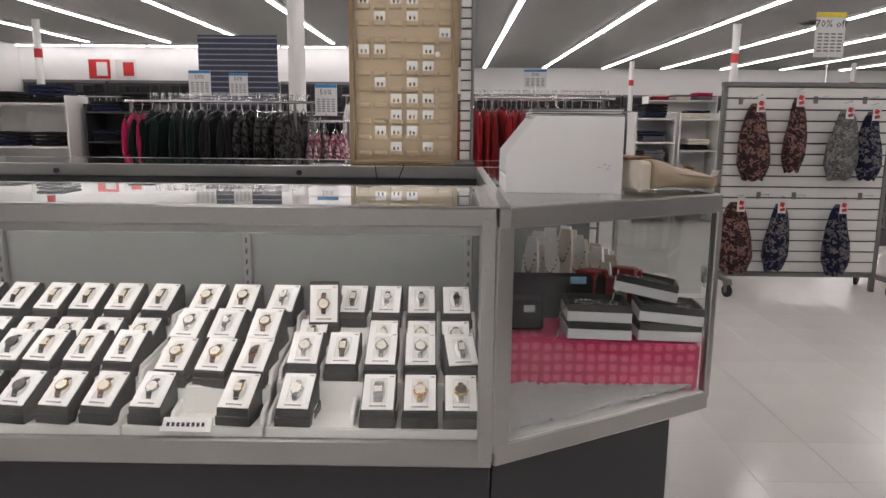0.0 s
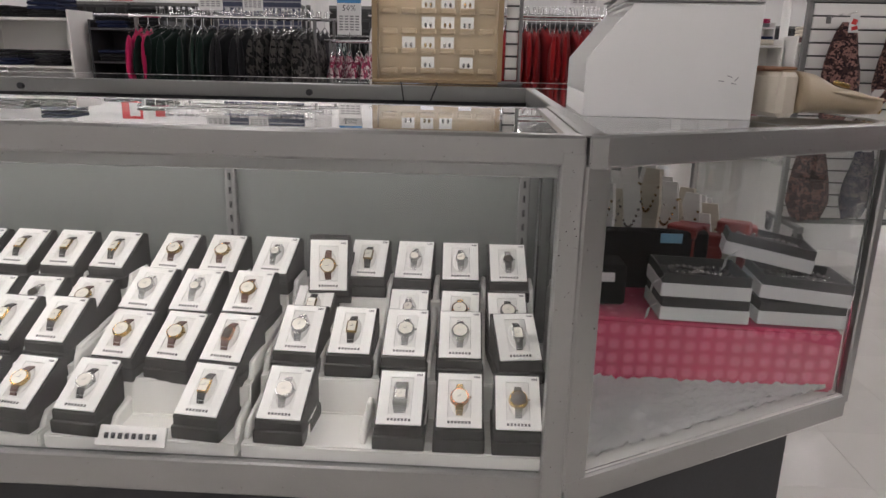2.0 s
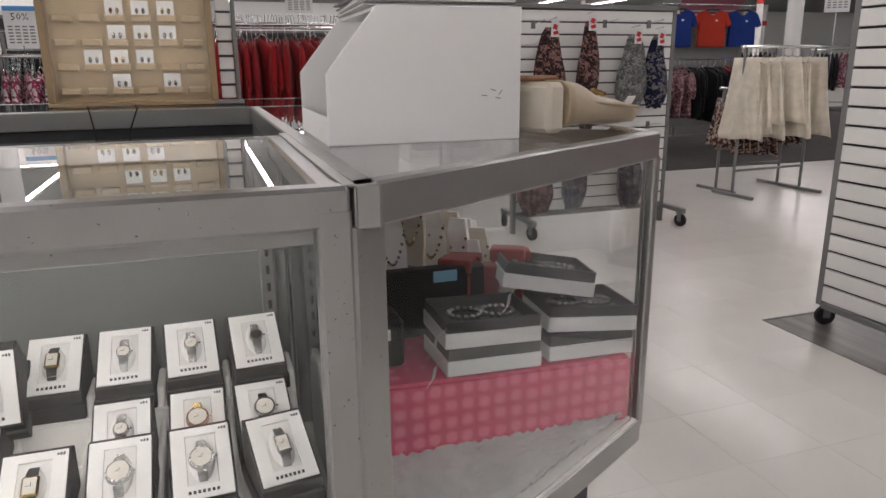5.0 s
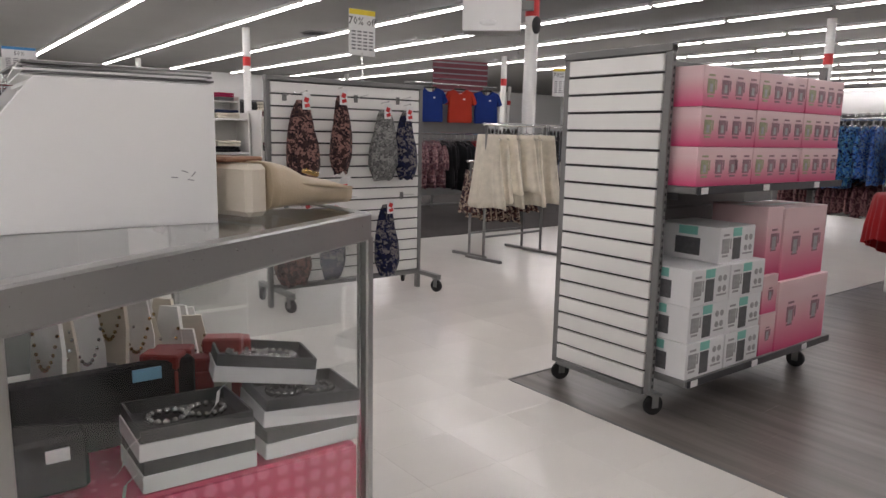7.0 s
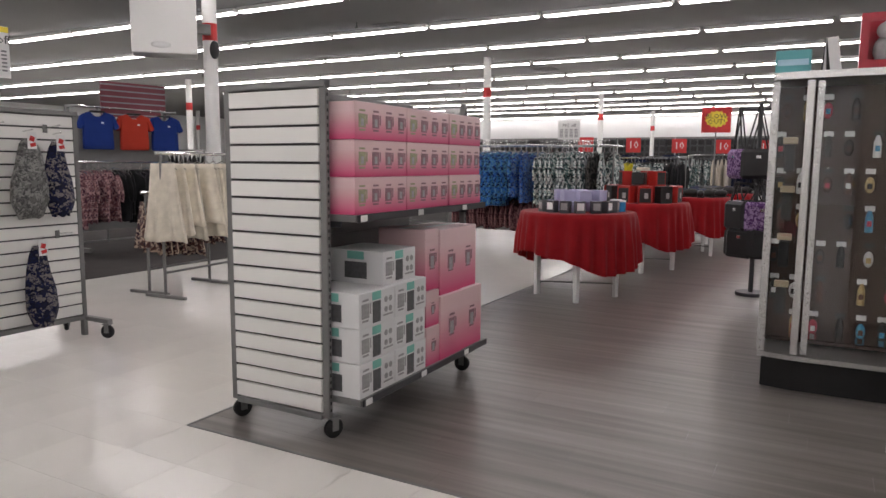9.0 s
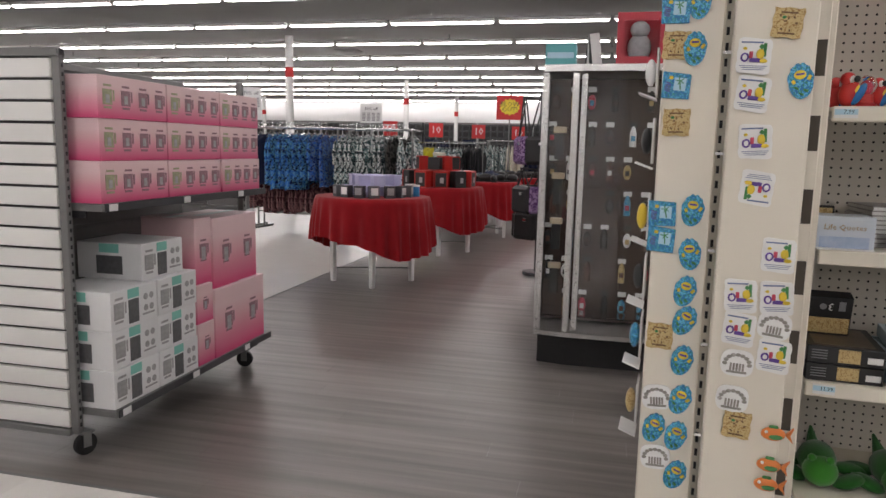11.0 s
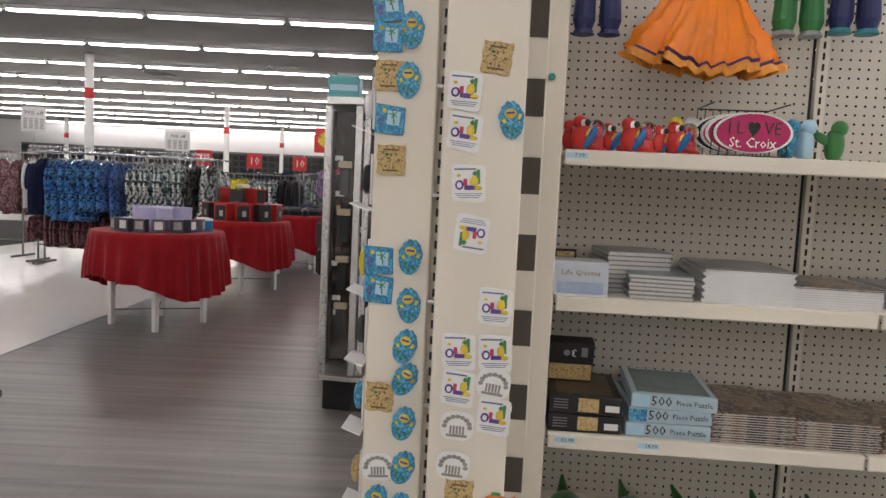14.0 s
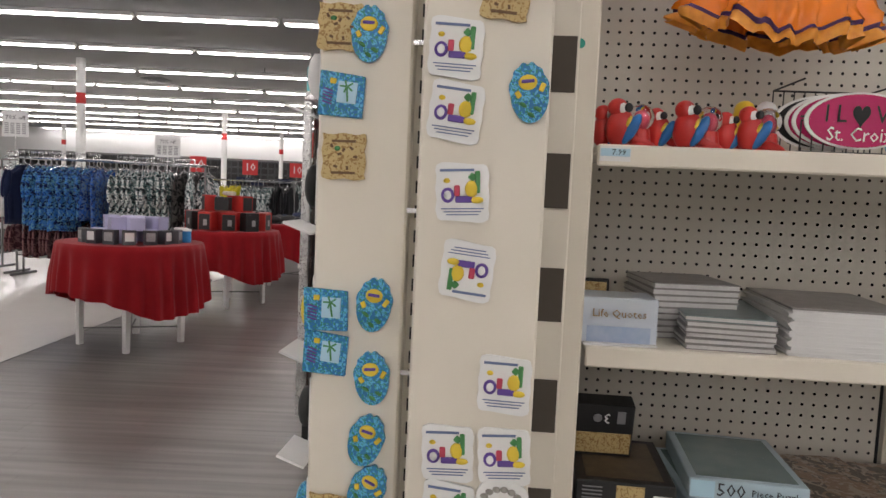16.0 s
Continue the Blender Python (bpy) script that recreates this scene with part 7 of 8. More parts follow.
def garment(color, m, h=0.72, w=0.42, kind="shirt", group="clothes on the rack"):
    """A hanging piece of clothing on a wire hanger; the rail runs along local x at the origin."""
    key = (color, round(h, 2), round(w, 2), kind)
    if key in GARMENTS:
        return copy_thing(GARMENTS[key], m)
    word = {"shirt": "top", "skirt": "skirt", "dress": "dress"}[kind]
    t = thing("garment", f"{color.replace('print', ' printed')} {word} on a hanger", "clothing", m, group)
    bm = bmesh.new()
    nu, nv = (64 if kind == "skirt" else 30), 10
    ph = random.uniform(0, 6)
    grid = []
    for j in range(nv + 1):
        v = j / nv
        if kind == "skirt":
            hw, th = w * (0.34 + 0.26 * v), 0.02 + 0.045 * v
        else:
            hw, th = w / 2 * min(1, 0.3 + 1.9 * v ** 0.6 if v < 0.25 else 1.0 + 0.08 * v), 0.018 + 0.032 * min(1, 3 * v)
        row = []
        for i in range(nu):
            a = 2 * math.pi * i / nu
            f = 1 + (0.34 * math.sin(9 * a + ph + 1.5 * v + math.sin(2 * a)) if kind == "skirt" else 0.3 * math.sin(7 * a + ph + 1.5 * v)) * min(1, 2 * v)
            row.append(bm.verts.new((th * math.sin(a) * f, hw * math.cos(a) * (1 + 0.03 * math.sin(5 * v + ph)), -0.07 - (h - 0.07) * v - (0.05 * abs(math.cos(a)) * (1 - v) if kind != "skirt" else 0) + (0.012 * math.sin(3 * a + ph) if j == nv else 0))))
        grid.append(row)
    for a, b in zip(grid, grid[1:]):
        for i in range(nu):
            bm.faces.new((a[i], b[i], b[(i + 1) % nu], a[(i + 1) % nu])).smooth = True
    bm.faces.new(grid[0])
    bm.faces.new(grid[-1][::-1])
    part("cloth", bm, dye(color), t)
    if kind == "shirt":
        for s in (-1, 1):
            bm = bmesh.new()
            bm_ball(bm, (0.004, s * (w / 2 + 0.005), -0.30), (0.024, 0.05, 0.17), seg=10, turn=(s * 10, 0, 0))
            part("sleeve", bm, dye(color), t)
    bm = bmesh.new()
    bm_rod(bm, (0, 0, 0.012), (0, 0, -0.05), 0.003, 6)
    bm_rod(bm, (0, 0, 0.012), (0, 0.02, 0.002), 0.003, 6)
    for s in (-1, 1):
        bm_rod(bm, (0, 0, -0.05), (0, s * w * 0.42, -0.12), 0.004, 6)
    part("hanger", bm, CHROME, t)
    GARMENTS[key] = t
    return t


def rack(x, y, turn, length, z, colors, h=0.72, w=0.42, kind="shirt", pitch=0.052, legs=True, label="plain chrome clothing rack with hanging clothes", both=0.0):
    """A straight rail with two legs and clothes along it; colors: (name, count) runs from its start."""
    base = pose(x, y, 0, 0, 0, turn)
    r = thing("clothing_rack", label, "clothing rack", base, "clothing racks")
    rodpart("rail", (-0.02, 0, z), (length + 0.02, 0, z), 0.013, CHROME, r, 10)
    if both:
        rodpart("rail", (-0.02, both, z), (length + 0.02, both, z), 0.013, CHROME, r, 10)
        for xx in (0.0, length):
            rodpart("cross_bar", (xx, 0, z), (xx, both, z), 0.011, CHROME, r, 8)
    for xx in (0.03, length - 0.03):
        rodpart("post", (xx, both / 2, 0.026), (xx, both / 2, z), 0.013, GREYMETAL, r, 10)
        boxpart("foot", (xx, both / 2, 0.014), (0.03, 0.46, 0.028), GREYMETAL, r, 0.005)
    boxpart("brace", (length / 2, both / 2, 0.22), (length - 0.06, 0.014, 0.02), GREYMETAL, r, 0.003)
    q = 0.05
    for name, n in colors:
        for _ in range(n):
            if q > length - 0.03:
                break
            for yy in ((0.0, both) if both else (0.0,)):
                garment(name, base @ pose(q, yy, z - 0.016, 0, 0, random.uniform(-20, 20)), h * random.choice((0.86, 0.96, 1.04)), w, kind)
            q += pitch * random.uniform(1.15, 1.75)
    return r


def hanger_row(x, y, turn, length, z):
    """Bare clear hangers crowded over the rail."""
    t = thing("hanger_bundle", "row of clear plastic hanger tops along the rail", "hangers", pose(x, y, z, 0, 0, turn), kind="stuff")
    bm = bmesh.new()
    for k in range(int(length / 0.022)):
        q = 0.02 + 0.022 * k
        l = random.uniform(-0.03, 0.03)
        bm_rod(bm, (q, -0.03, -0.025), (q + l * 0.4, -0.02, 0.035), 0.003, 5)
        bm_rod(bm, (q + l * 0.4, -0.02, 0.035), (q + l, 0.03, 0.03), 0.003, 5)
        bm_box(bm, (q + l * 0.5, -0.035, 0.03), (0.004, 0.012, 0.022), turn=(0, 0, 40 * l))
    part("hangers", bm, CHROME, t)


random.seed(5)
# behind the counter
rack(-2.62, 6.45, 0, 1.5, 1.36, (("hotpink", 2), ("green", 7), ("black", 4), ("blackprint", 20)), 0.72, 0.5, label="long chrome rack of dark tops")
rack(-2.5, 7.1, 0, 1.4, 1.38, (("black", 20), ("green", 10), ("blackprint", 14)), 0.72, 0.46, label="long chrome rack of dark tops")
hanger_row(-2.42, 6.45, 0, 1.27, 1.39)
hanger_row(-2.4, 7.1, 0, 1.25, 1.41)
rack(-1.12, 6.75, 0, 0.42, 1.2, (("pinkprint", 9),), 0.7, 0.42)
rack(0.30, 6.6, 0, 1.35, 1.42, (("red", 12), ("black", 5), ("navy", 12)), 0.72, 0.5, label="chrome rack of red and navy tops", both=0.5)
hanger_row(0.3, 6.6, 0, 1.3, 1.45)
rack(-1.2, 9.6, 0, 1.2, 1.55, (("white", 4), ("paleblue", 5), ("navy", 6), ("grey", 8)), 0.75, 0.45)
rack(-5.4, 9.5, 0, 1.6, 1.5, (("grey", 8), ("navy", 8), ("black", 12)), 0.75, 0.45)
# right of the scarf panel
rack(4.43, 5.86, 4, 0.85, 1.24, (("cream", 8), ("white", 4)), 0.7, 0.42, "skirt", 0.07, label="chrome rack of cream skirts")
rack(4.49, 6.14, 4, 0.8, 0.9, (("floral", 12),), 0.55, 0.40, "skirt", 0.06)
rack(5.35, 8.55, 0, 1.5, 1.16, (("mauveprint", 8), ("black", 7), ("red", 2), ("paleblue", 5), ("blueprint", 4)), 0.72, 0.45, label="chrome rack of printed tops")
# beyond the tables
rack(9.6, 5.75, -95, 1.25, 1.43, (("white", 1), ("navy", 2), ("blueprint", 9), ("blue", 9)), 0.8, 0.45, pitch=0.06, label="chrome rack of blue printed tops", both=0.5)
rack(9.55, 4.42, -95, 1.0, 1.42, (("monoprint", 9), ("blackprint", 2), ("monoprint", 9)), 0.74, 0.45, pitch=0.055, label="chrome rack of black and white tops", both=0.5)
rack(10.0, 5.9, -95, 1.3, 0.75, (("plum", 22),), 0.5, 0.42)
rack(10.3, 7.9, -95, 1.6, 1.42, (("plum", 5), ("pinkprint", 3), ("black", 5), ("white", 4), ("mauveprint", 5), ("navy", 6)), 0.8, 0.45, label="chrome rack of dark and white tops", both=0.5)
hanger_row(9.6, 5.75, -95, 1.2, 1.46)
hanger_row(9.55, 4.42, -95, 0.95, 1.45)
rack(13.4, 4.6, -90, 1.5, 1.3, (("yellow", 7), ("monoprint", 8), ("black", 14)), 0.6, 0.42)


def far_racks():
    """Racks in the depth of the shop; their clothes are too many to count."""
    names = sorted(DYES)
    mats, verts, faces, index = [], [], [], []
    for k, (x, y, tn) in enumerate(((13.0, 7.2, -90), (12.4, 9.8, -90), (15.8, 7.0, -80), (15.5, 3.4, -90), (16.5, 1.4, -90), (18.5, 5.5, -90), (19, 9, -90), (21, 3, -90), (22.5, 7, -90), (16, 12, -90), (24, 1.5, -90), (20, -0.5, -90),
                                    (11.0, 11.5, -45), (13.5, 14.0, -45), (8.5, 12.0, -30), (10.5, 15.5, -30), (6.0, 13.5, 0), (4.2, 11.0, 0), (2.0, 10.5, 0), (3.0, 14.0, 0), (0.2, 12.5, 0), (-3.2, 12.8, 0), (-6.5, 12.5, 0), (-6.8, 8.0, 0), (-9.5, 10, 0), (1.2, 17.5, 0), (-4.0, 17.5, 0))):
        rack(x, y, tn, 1.6, 1.38, ())
        for i in range(20):
            name = names[(k * 5 + (i // 5) * 7) % len(names)] if (i // 5) % 2 else ("black", "navy", "grey", "monoprint")[(k + i // 5) % 4]
            if dye(name) not in mats:
                mats.append(dye(name))
            m = pose(x, y, 0, 0, 0, tn) @ pose(0.06 + 0.078 * i, 0, 1.36, 0, 0, random.uniform(-12, 12))
            h, w, n, b = random.uniform(0.6, 0.78), random.uniform(0.19, 0.24), 12, len(verts)
            for j in range(5):
                v = j / 4
                for q in range(n):
                    a = 2 * math.pi * q / n
                    verts.append(m @ Vector(((0.014 + 0.02 * min(1, 3 * v)) * math.sin(a) * (1 + 0.3 * math.sin(5 * a + i)), w * min(1, 0.3 + 2.4 * v) * math.cos(a), -0.06 - h * v - 0.05 * abs(math.cos(a)) * (1 - v))))
            for j in range(4):
                for q in range(n):
                    faces.append((b + j * n + q, b + (j + 1) * n + q, b + (j + 1) * n + (q + 1) % n, b + j * n + (q + 1) % n))
                    index.append(mats.index(dye(name)))
    me = bpy.data.meshes.new("distant_clothing")
    me.from_pydata(verts, [], faces)
    for mm in mats:
        me.materials.append(mm)
    me.polygons.foreach_set("material_index", index)
    me.polygons.foreach_set("use_smooth", [True] * len(faces))
    tagged(new("distant_clothing", me), "mixed clothes crowding the racks deep in the shop", "clothing", kind="stuff")


far_racks()


# ---- shelves of folded clothes ----
def folded_shelf(x, y, turn, w, h, levels, colors, body=SLATWHITE, label="white shelf unit with folded clothes"):
    base = pose(x, y, 0, 0, 0, turn)
    t = thing("shelf_unit", label, "shelving unit", base, "folded clothes shelves")
    for xx in (0.012, w - 0.012):
        boxpart("side", (xx, 0.2, h / 2), (0.02, 0.4, h), body, t, 0.002)
    boxpart("back", (w / 2, 0.39, h / 2), (w - 0.05, 0.012, h), body, t)
    for k in range(levels):
        boxpart("shelf", (w / 2, 0.19, 0.12 + k * (h - 0.2) / (levels - 1)), (w - 0.05, 0.38, 0.02), body, t, 0.002)
    for k in range(levels):
        z = 0.131 + k * (h - 0.2) / (levels - 1)
        n = max(1, int((w - 0.06) / 0.3))
        for i in range(n):
            for j in range(random.randint(3, 5)):
                f = thing("folded_clothing", f"{colors[(k + i) % len(colors)].replace('print', ' printed')} folded garment in a pile", "clothing", base @ pose(0.04 + (i + 0.5) * (w - 0.08) / n, 0.19, z + 0.034 * j, 0, 0, random.uniform(-5, 5)), "folded clothes")
                bm = bmesh.new()
                bm_box(bm, (0, 0, 0.016), (0.27, 0.33, 0.031), 0.009)
                for v in bm.verts:
                    v.co.z += 0.004 * math.sin(v.co.x * 20 + j)
                    v.co.z = max(v.co.z, 0.0)
                part("cloth", bm, dye(colors[(k + i + (j > 1)) % len(colors)]), f)


random.seed(9)
folded_shelf(2.45, 8.9, 0, 0.5, 1.35, 5, ("grey", "navy", "black"))
folded_shelf(3.0, 8.95, 0, 0.5, 1.35, 4, ("navy", "pinkprint", "black", "cream"))
folded_shelf(3.52, 8.7, 0, 0.48, 1.38, 4, ("cream", "white", "black", "plum"))
folded_shelf(-4.3, 6.9, 0, 0.9, 1.42, 4, ("black", "black", "navy"), SLATWHITE, "white shelf unit with folded dark trousers")
folded_shelf(-3.35, 7.1, 0, 0.7, 1.35, 5, ("black", "navy", "black"), DARKMETAL, "grey shelf unit with folded dark trousers")
folded_shelf(-5.6, 8.0, 0, 1.1, 1.4, 4, ("black", "black", "grey"), GREYMETAL)
folded_shelf(3.6, 12.6, 0, 1.2, 1.7, 5, ("red", "cream", "grey", "hotpink"))
folded_shelf(13.8, 1.9, -90, 1.3, 1.15, 4, ("black", "black", "grey"), DARKMETAL, "dark shelf unit with folded clothes")
folded_shelf(16.8, 5.2, -90, 1.3, 1.3, 4, ("black", "navy", "black"), DARKMETAL, "dark shelf unit with folded clothes")


# ---- shirts on a stand, grid panels, signs, loudspeaker ----
def shirt_display():
    for k, (x, c) in enumerate(((6.26, "blueshirt"), (6.80, "redshirt"), (7.30, "blueshirt"))):
        t = thing("display_shirt", "plain blue T-shirt faced out on a hanger" if c[0] == "b" else "plain red T-shirt faced out on a hanger", "shirt", pose(x, 9.2, 1.80, 0, 0, -16), "faced-out shirts")
        bm = bmesh.new()
        out = [(-0.09, 0.0), (-0.2, -0.04), (-0.27, -0.2), (-0.2, -0.23), (-0.18, -0.16), (-0.19, -0.48), (0.19, -0.48), (0.18, -0.16), (0.2, -0.23), (0.27, -0.2), (0.2, -0.04), (0.09, 0.0), (0.05, -0.05), (0, -0.07), (-0.05, -0.05)]
        bm_prism(bm, out, -0.03, 0.03, "y")
        bmesh.ops.bevel(bm, geom=list(bm.edges), offset=0.012, segments=2, affect="EDGES")
        part("cloth", bm, mat("shirt_blue", (0.02, 0.045, 0.22), 0.9) if c[0] == "b" else mat("shirt_red", (0.48, 0.05, 0.03), 0.9), t)
        bm = bmesh.new()
        bm_rod(bm, (-0.09, 0, 0.0), (0.09, 0, 0.0), 0.014, 8)
        bm_rod(bm, (0, 0, 0), (0, 0.0, 0.06), 0.004, 6)
        part("hanger", bm, BLACK, t)
        boxpart("print", (0.05, -0.032, -0.14), (0.03, 0.003, 0.02), PAPER, t)
    s = thing("shirt_stand", "grey metal stand behind the shirts", "clothing stand", pose(5.95, 9.42, 0))
    boxpart("panel", (0.8, 0.03, 1.0), (1.6, 0.02, 1.5), GREYMETAL, s)
    rodpart("rail", (0.05, -0.22, 1.862), (1.55, -0.22, 1.862), 0.012, CHROME, s)
    for x in (0.06, 1.54):
        boxpart("post", (x, 0.03, 0.94), (0.04, 0.04, 1.88), GREYMETAL, s, 0.003)
        boxpart("arm", (x, -0.10, 1.862), (0.03, 0.26, 0.03), GREYMETAL, s, 0.003)
        boxpart("foot", (x, 0.0, 0.03), (0.05, 0.6, 0.06), GREYMETAL, s, 0.004)


shirt_display()


def grid_panel(x, y, z0, w, h, turn, color, label):
    t = thing("grid_panel", label, "display panel", pose(x, y, 0, 0, 0, turn))
    boxpart("board", (w / 2, 0.02, z0 + h / 2), (w, 0.02, h), color, t)
    n = max(6, int(h / 0.085))
    for k in range(n):
        boxpart("bar", (w / 2, 0.0, z0 + (k + 0.5) * h / n), (w, 0.012, 0.02), mat("bar_grey", (0.30, 0.30, 0.33), 0.4), t)
    for xx in (0.02, w - 0.02):
        boxpart("post", (xx, 0.04, (z0 + h) / 2), (0.03, 0.02, z0 + h), GREYMETAL, t)


grid_panel(-3.95, 12.0, 1.45, 1.3, 1.14, 0, mat("blue_grid_board", (0.05, 0.06, 0.11), 0.5), "tall dark blue slatted display panel")
grid_panel(6.9, 10.0, 1.80, 0.98, 0.5, -10, mat("maroon_grid_board", (0.22, 0.05, 0.07), 0.5), "dark red slatted display panel on posts")


def wall_unit():
    t = thing("loudspeaker_box", "white metal box fixed to the column", "loudspeaker", pose(7.44, 9.28, 2.66, 0, 0, -42))
    boxpart("housing", (0, 0, 0.42), (0.86, 0.5, 0.84), WHITEPAINT, t, 0.012)
    bm = bmesh.new()
    bm_ball(bm, (-0.05, -0.252, 0.12), (0.13, 0.012, 0.045), seg=16)
    part("badge", bm, GREYBODY, t)
    boxpart("bracket", (0.52, 0.0, 0.4), (0.2, 0.1, 0.14), GREYMETAL, t, 0.01)
    rodpart("stay", (0.3, 0.15, 0.4), (0.6, 0.3, 0.4), 0.03, GREYMETAL, t)
    bm = bmesh.new()
    bm_ball(bm, (0.66, -0.16, 0.1), (0.07, 0.07, 0.13), seg=12)
    part("horn", bm, BLACK, t)


wall_unit()

# price signs on the racks
for sx, sy, zb, zs, w, h, txt in ((-2.05, 6.45, 1.37, 1.41, 0.19, 0.21, "50%"), (-1.70, 6.45, 1.37, 1.41, 0.16, 0.19, "50%"), (-1.02, 6.75, 1.21, 1.25, 0.2, 0.28, "50%"), (0.85, 6.6, 1.44, 1.50, 0.2, 0.16, "50%"),
                                 (-1.1, 9.65, 1.56, 1.62, 0.2, 0.2, "50%")):
    sign_stand(sx, sy - 0.05, min(zb, zs - 0.01), zs, w, h, "white half price sign with blue band above the rack", txt, BLUE)
sign_stand(8.15, 8.6, 0.0, 1.75, 0.3, 0.42, "white price sign with yellow band on a pole", "70% off", YELLOW, -40)
sign_stand(11.0, 6.6, 0.0, 1.75, 0.34, 0.36, "white price sign on a pole", "70% off", MAGWHITE, -80)
sign_stand(12.6, 5.1, 0.0, 1.62, 0.4, 0.34, "white price sign on a pole", "70% off", MAGWHITE, -80)


def ten_signs():
    first = None
    for k in range(7):
        m = pose(17.4 + 0.9 * k, 6.2 - 0.95 * k * 1.0, 0, 0, 0, -75)
        if first:
            copy_thing(first, m)
            continue
        first = thing("ten_sign", "small red square sign with white number ten", "sign", m, "red ten signs")
        rodpart("pole", (0, 0, 0), (0, 0, 1.5), 0.01, GREYMETAL, first, 8)
        boxpart("foot", (0, 0, 0.01), (0.3, 0.3, 0.02), GREYMETAL, first, 0.004)
        boxpart("card", (0, 0, 1.66), (0.36, 0.012, 0.36), RED, first, 0.003)
        writing("lettering", "10", 0.26, PAPER, first, pose(0, -0.0085, 1.66) @ FACE_S)


ten_signs()


def blow_out():
    t = thing("blowout_sign", "red and yellow clearance sign on a pole", "sign", pose(14.0, 2.74, 0, 0, 0, -78))
    rodpart("pole", (0, 0, 0), (0, 0, 1.77), 0.012, GREYMETAL, t, 8)
    boxpart("foot", (0, 0, 0.012), (0.34, 0.34, 0.024), GREYMETAL, t, 0.004)
    boxpart("card", (0, 0, 1.99), (0.50, 0.012, 0.46), RED, t, 0.003)
    bm = bmesh.new()
    n = 28
    bm_prism(bm, [((0.2 if k % 2 else 0.17) * math.cos(2 * math.pi * k / n), 2.0 + (0.155 if k % 2 else 0.13) * math.sin(2 * math.pi * k / n)) for k in range(n)], -0.0085, -0.006, "y")
    part("burst", bm, YELLOW, t)
    writing("lettering", "BLOW", 0.125, INK, t, pose(0, -0.0095, 2.05) @ FACE_S)
    writing("lettering", "OUT!", 0.125, INK, t, pose(0, -0.0095, 1.95) @ FACE_S)


blow_out()


def bag_rack():
    r = thing("bag_rack", "dark metal stand hung with black handbags", "display stand", pose(7.25, 1.47, 0))
    rodpart("post", (0, 0, 0.03), (0, 0, 1.72), 0.02, DARKMETAL, r, 10)
    rodpart("foot", (0, 0, 0), (0, 0, 0.03), 0.13, DARKMETAL, r, 24)
    for k in range(6):
        a = k * math.pi / 3
        for z in (1.66, 1.0, 0.72):
            rodpart("arm", (0, 0, z), (0.2 * math.cos(a), 0.2 * math.sin(a), z + 0.02), 0.008, DARKMETAL, r, 6)
    BAG = mat("black_bag_leather", (0.016, 0.015, 0.016), 0.4, 0, 0.2, 20, 200, 0.2)
    PB = fabric("purple_bag_cloth", (0.10, 0.04, 0.14), (0.3, 0.2, 0.35), 40)
    for k in range(18):
        a = k * math.pi / 3 + 0.25 * (k // 6)
        zt = (1.665, 1.005, 0.725)[k // 6]
        drop = (0.34, 0.14, 0.1)[k // 6]
        b = thing("handbag", "black handbag hanging by its long straps" if k % 7 != 2 else "purple patterned bag hanging by its straps", "handbag", pose(7.25 + 0.19 * math.cos(a), 1.47 + 0.19 * math.sin(a), zt, 0, 0, math.degrees(a) + 90), "hanging handbags")
        bm = bmesh.new()
        bm_box(bm, (0, 0, -drop - 0.14), (0.26, 0.09, 0.26), 0.03)
        part("body", bm, BAG if k % 7 != 2 else PB, b)
        for s in (-1, 1):
            rodpart("strap", (0, 0, 0.012), (s * 0.09, 0, -drop - 0.03), 0.007, BAG, b, 6)
        bm = bmesh.new()
        bm_box(bm, (0.02, -0.048, -drop - 0.08), (0.04, 0.006, 0.03), 0.003)
        part("buckle", bm, CHROME, b)


bag_rack()


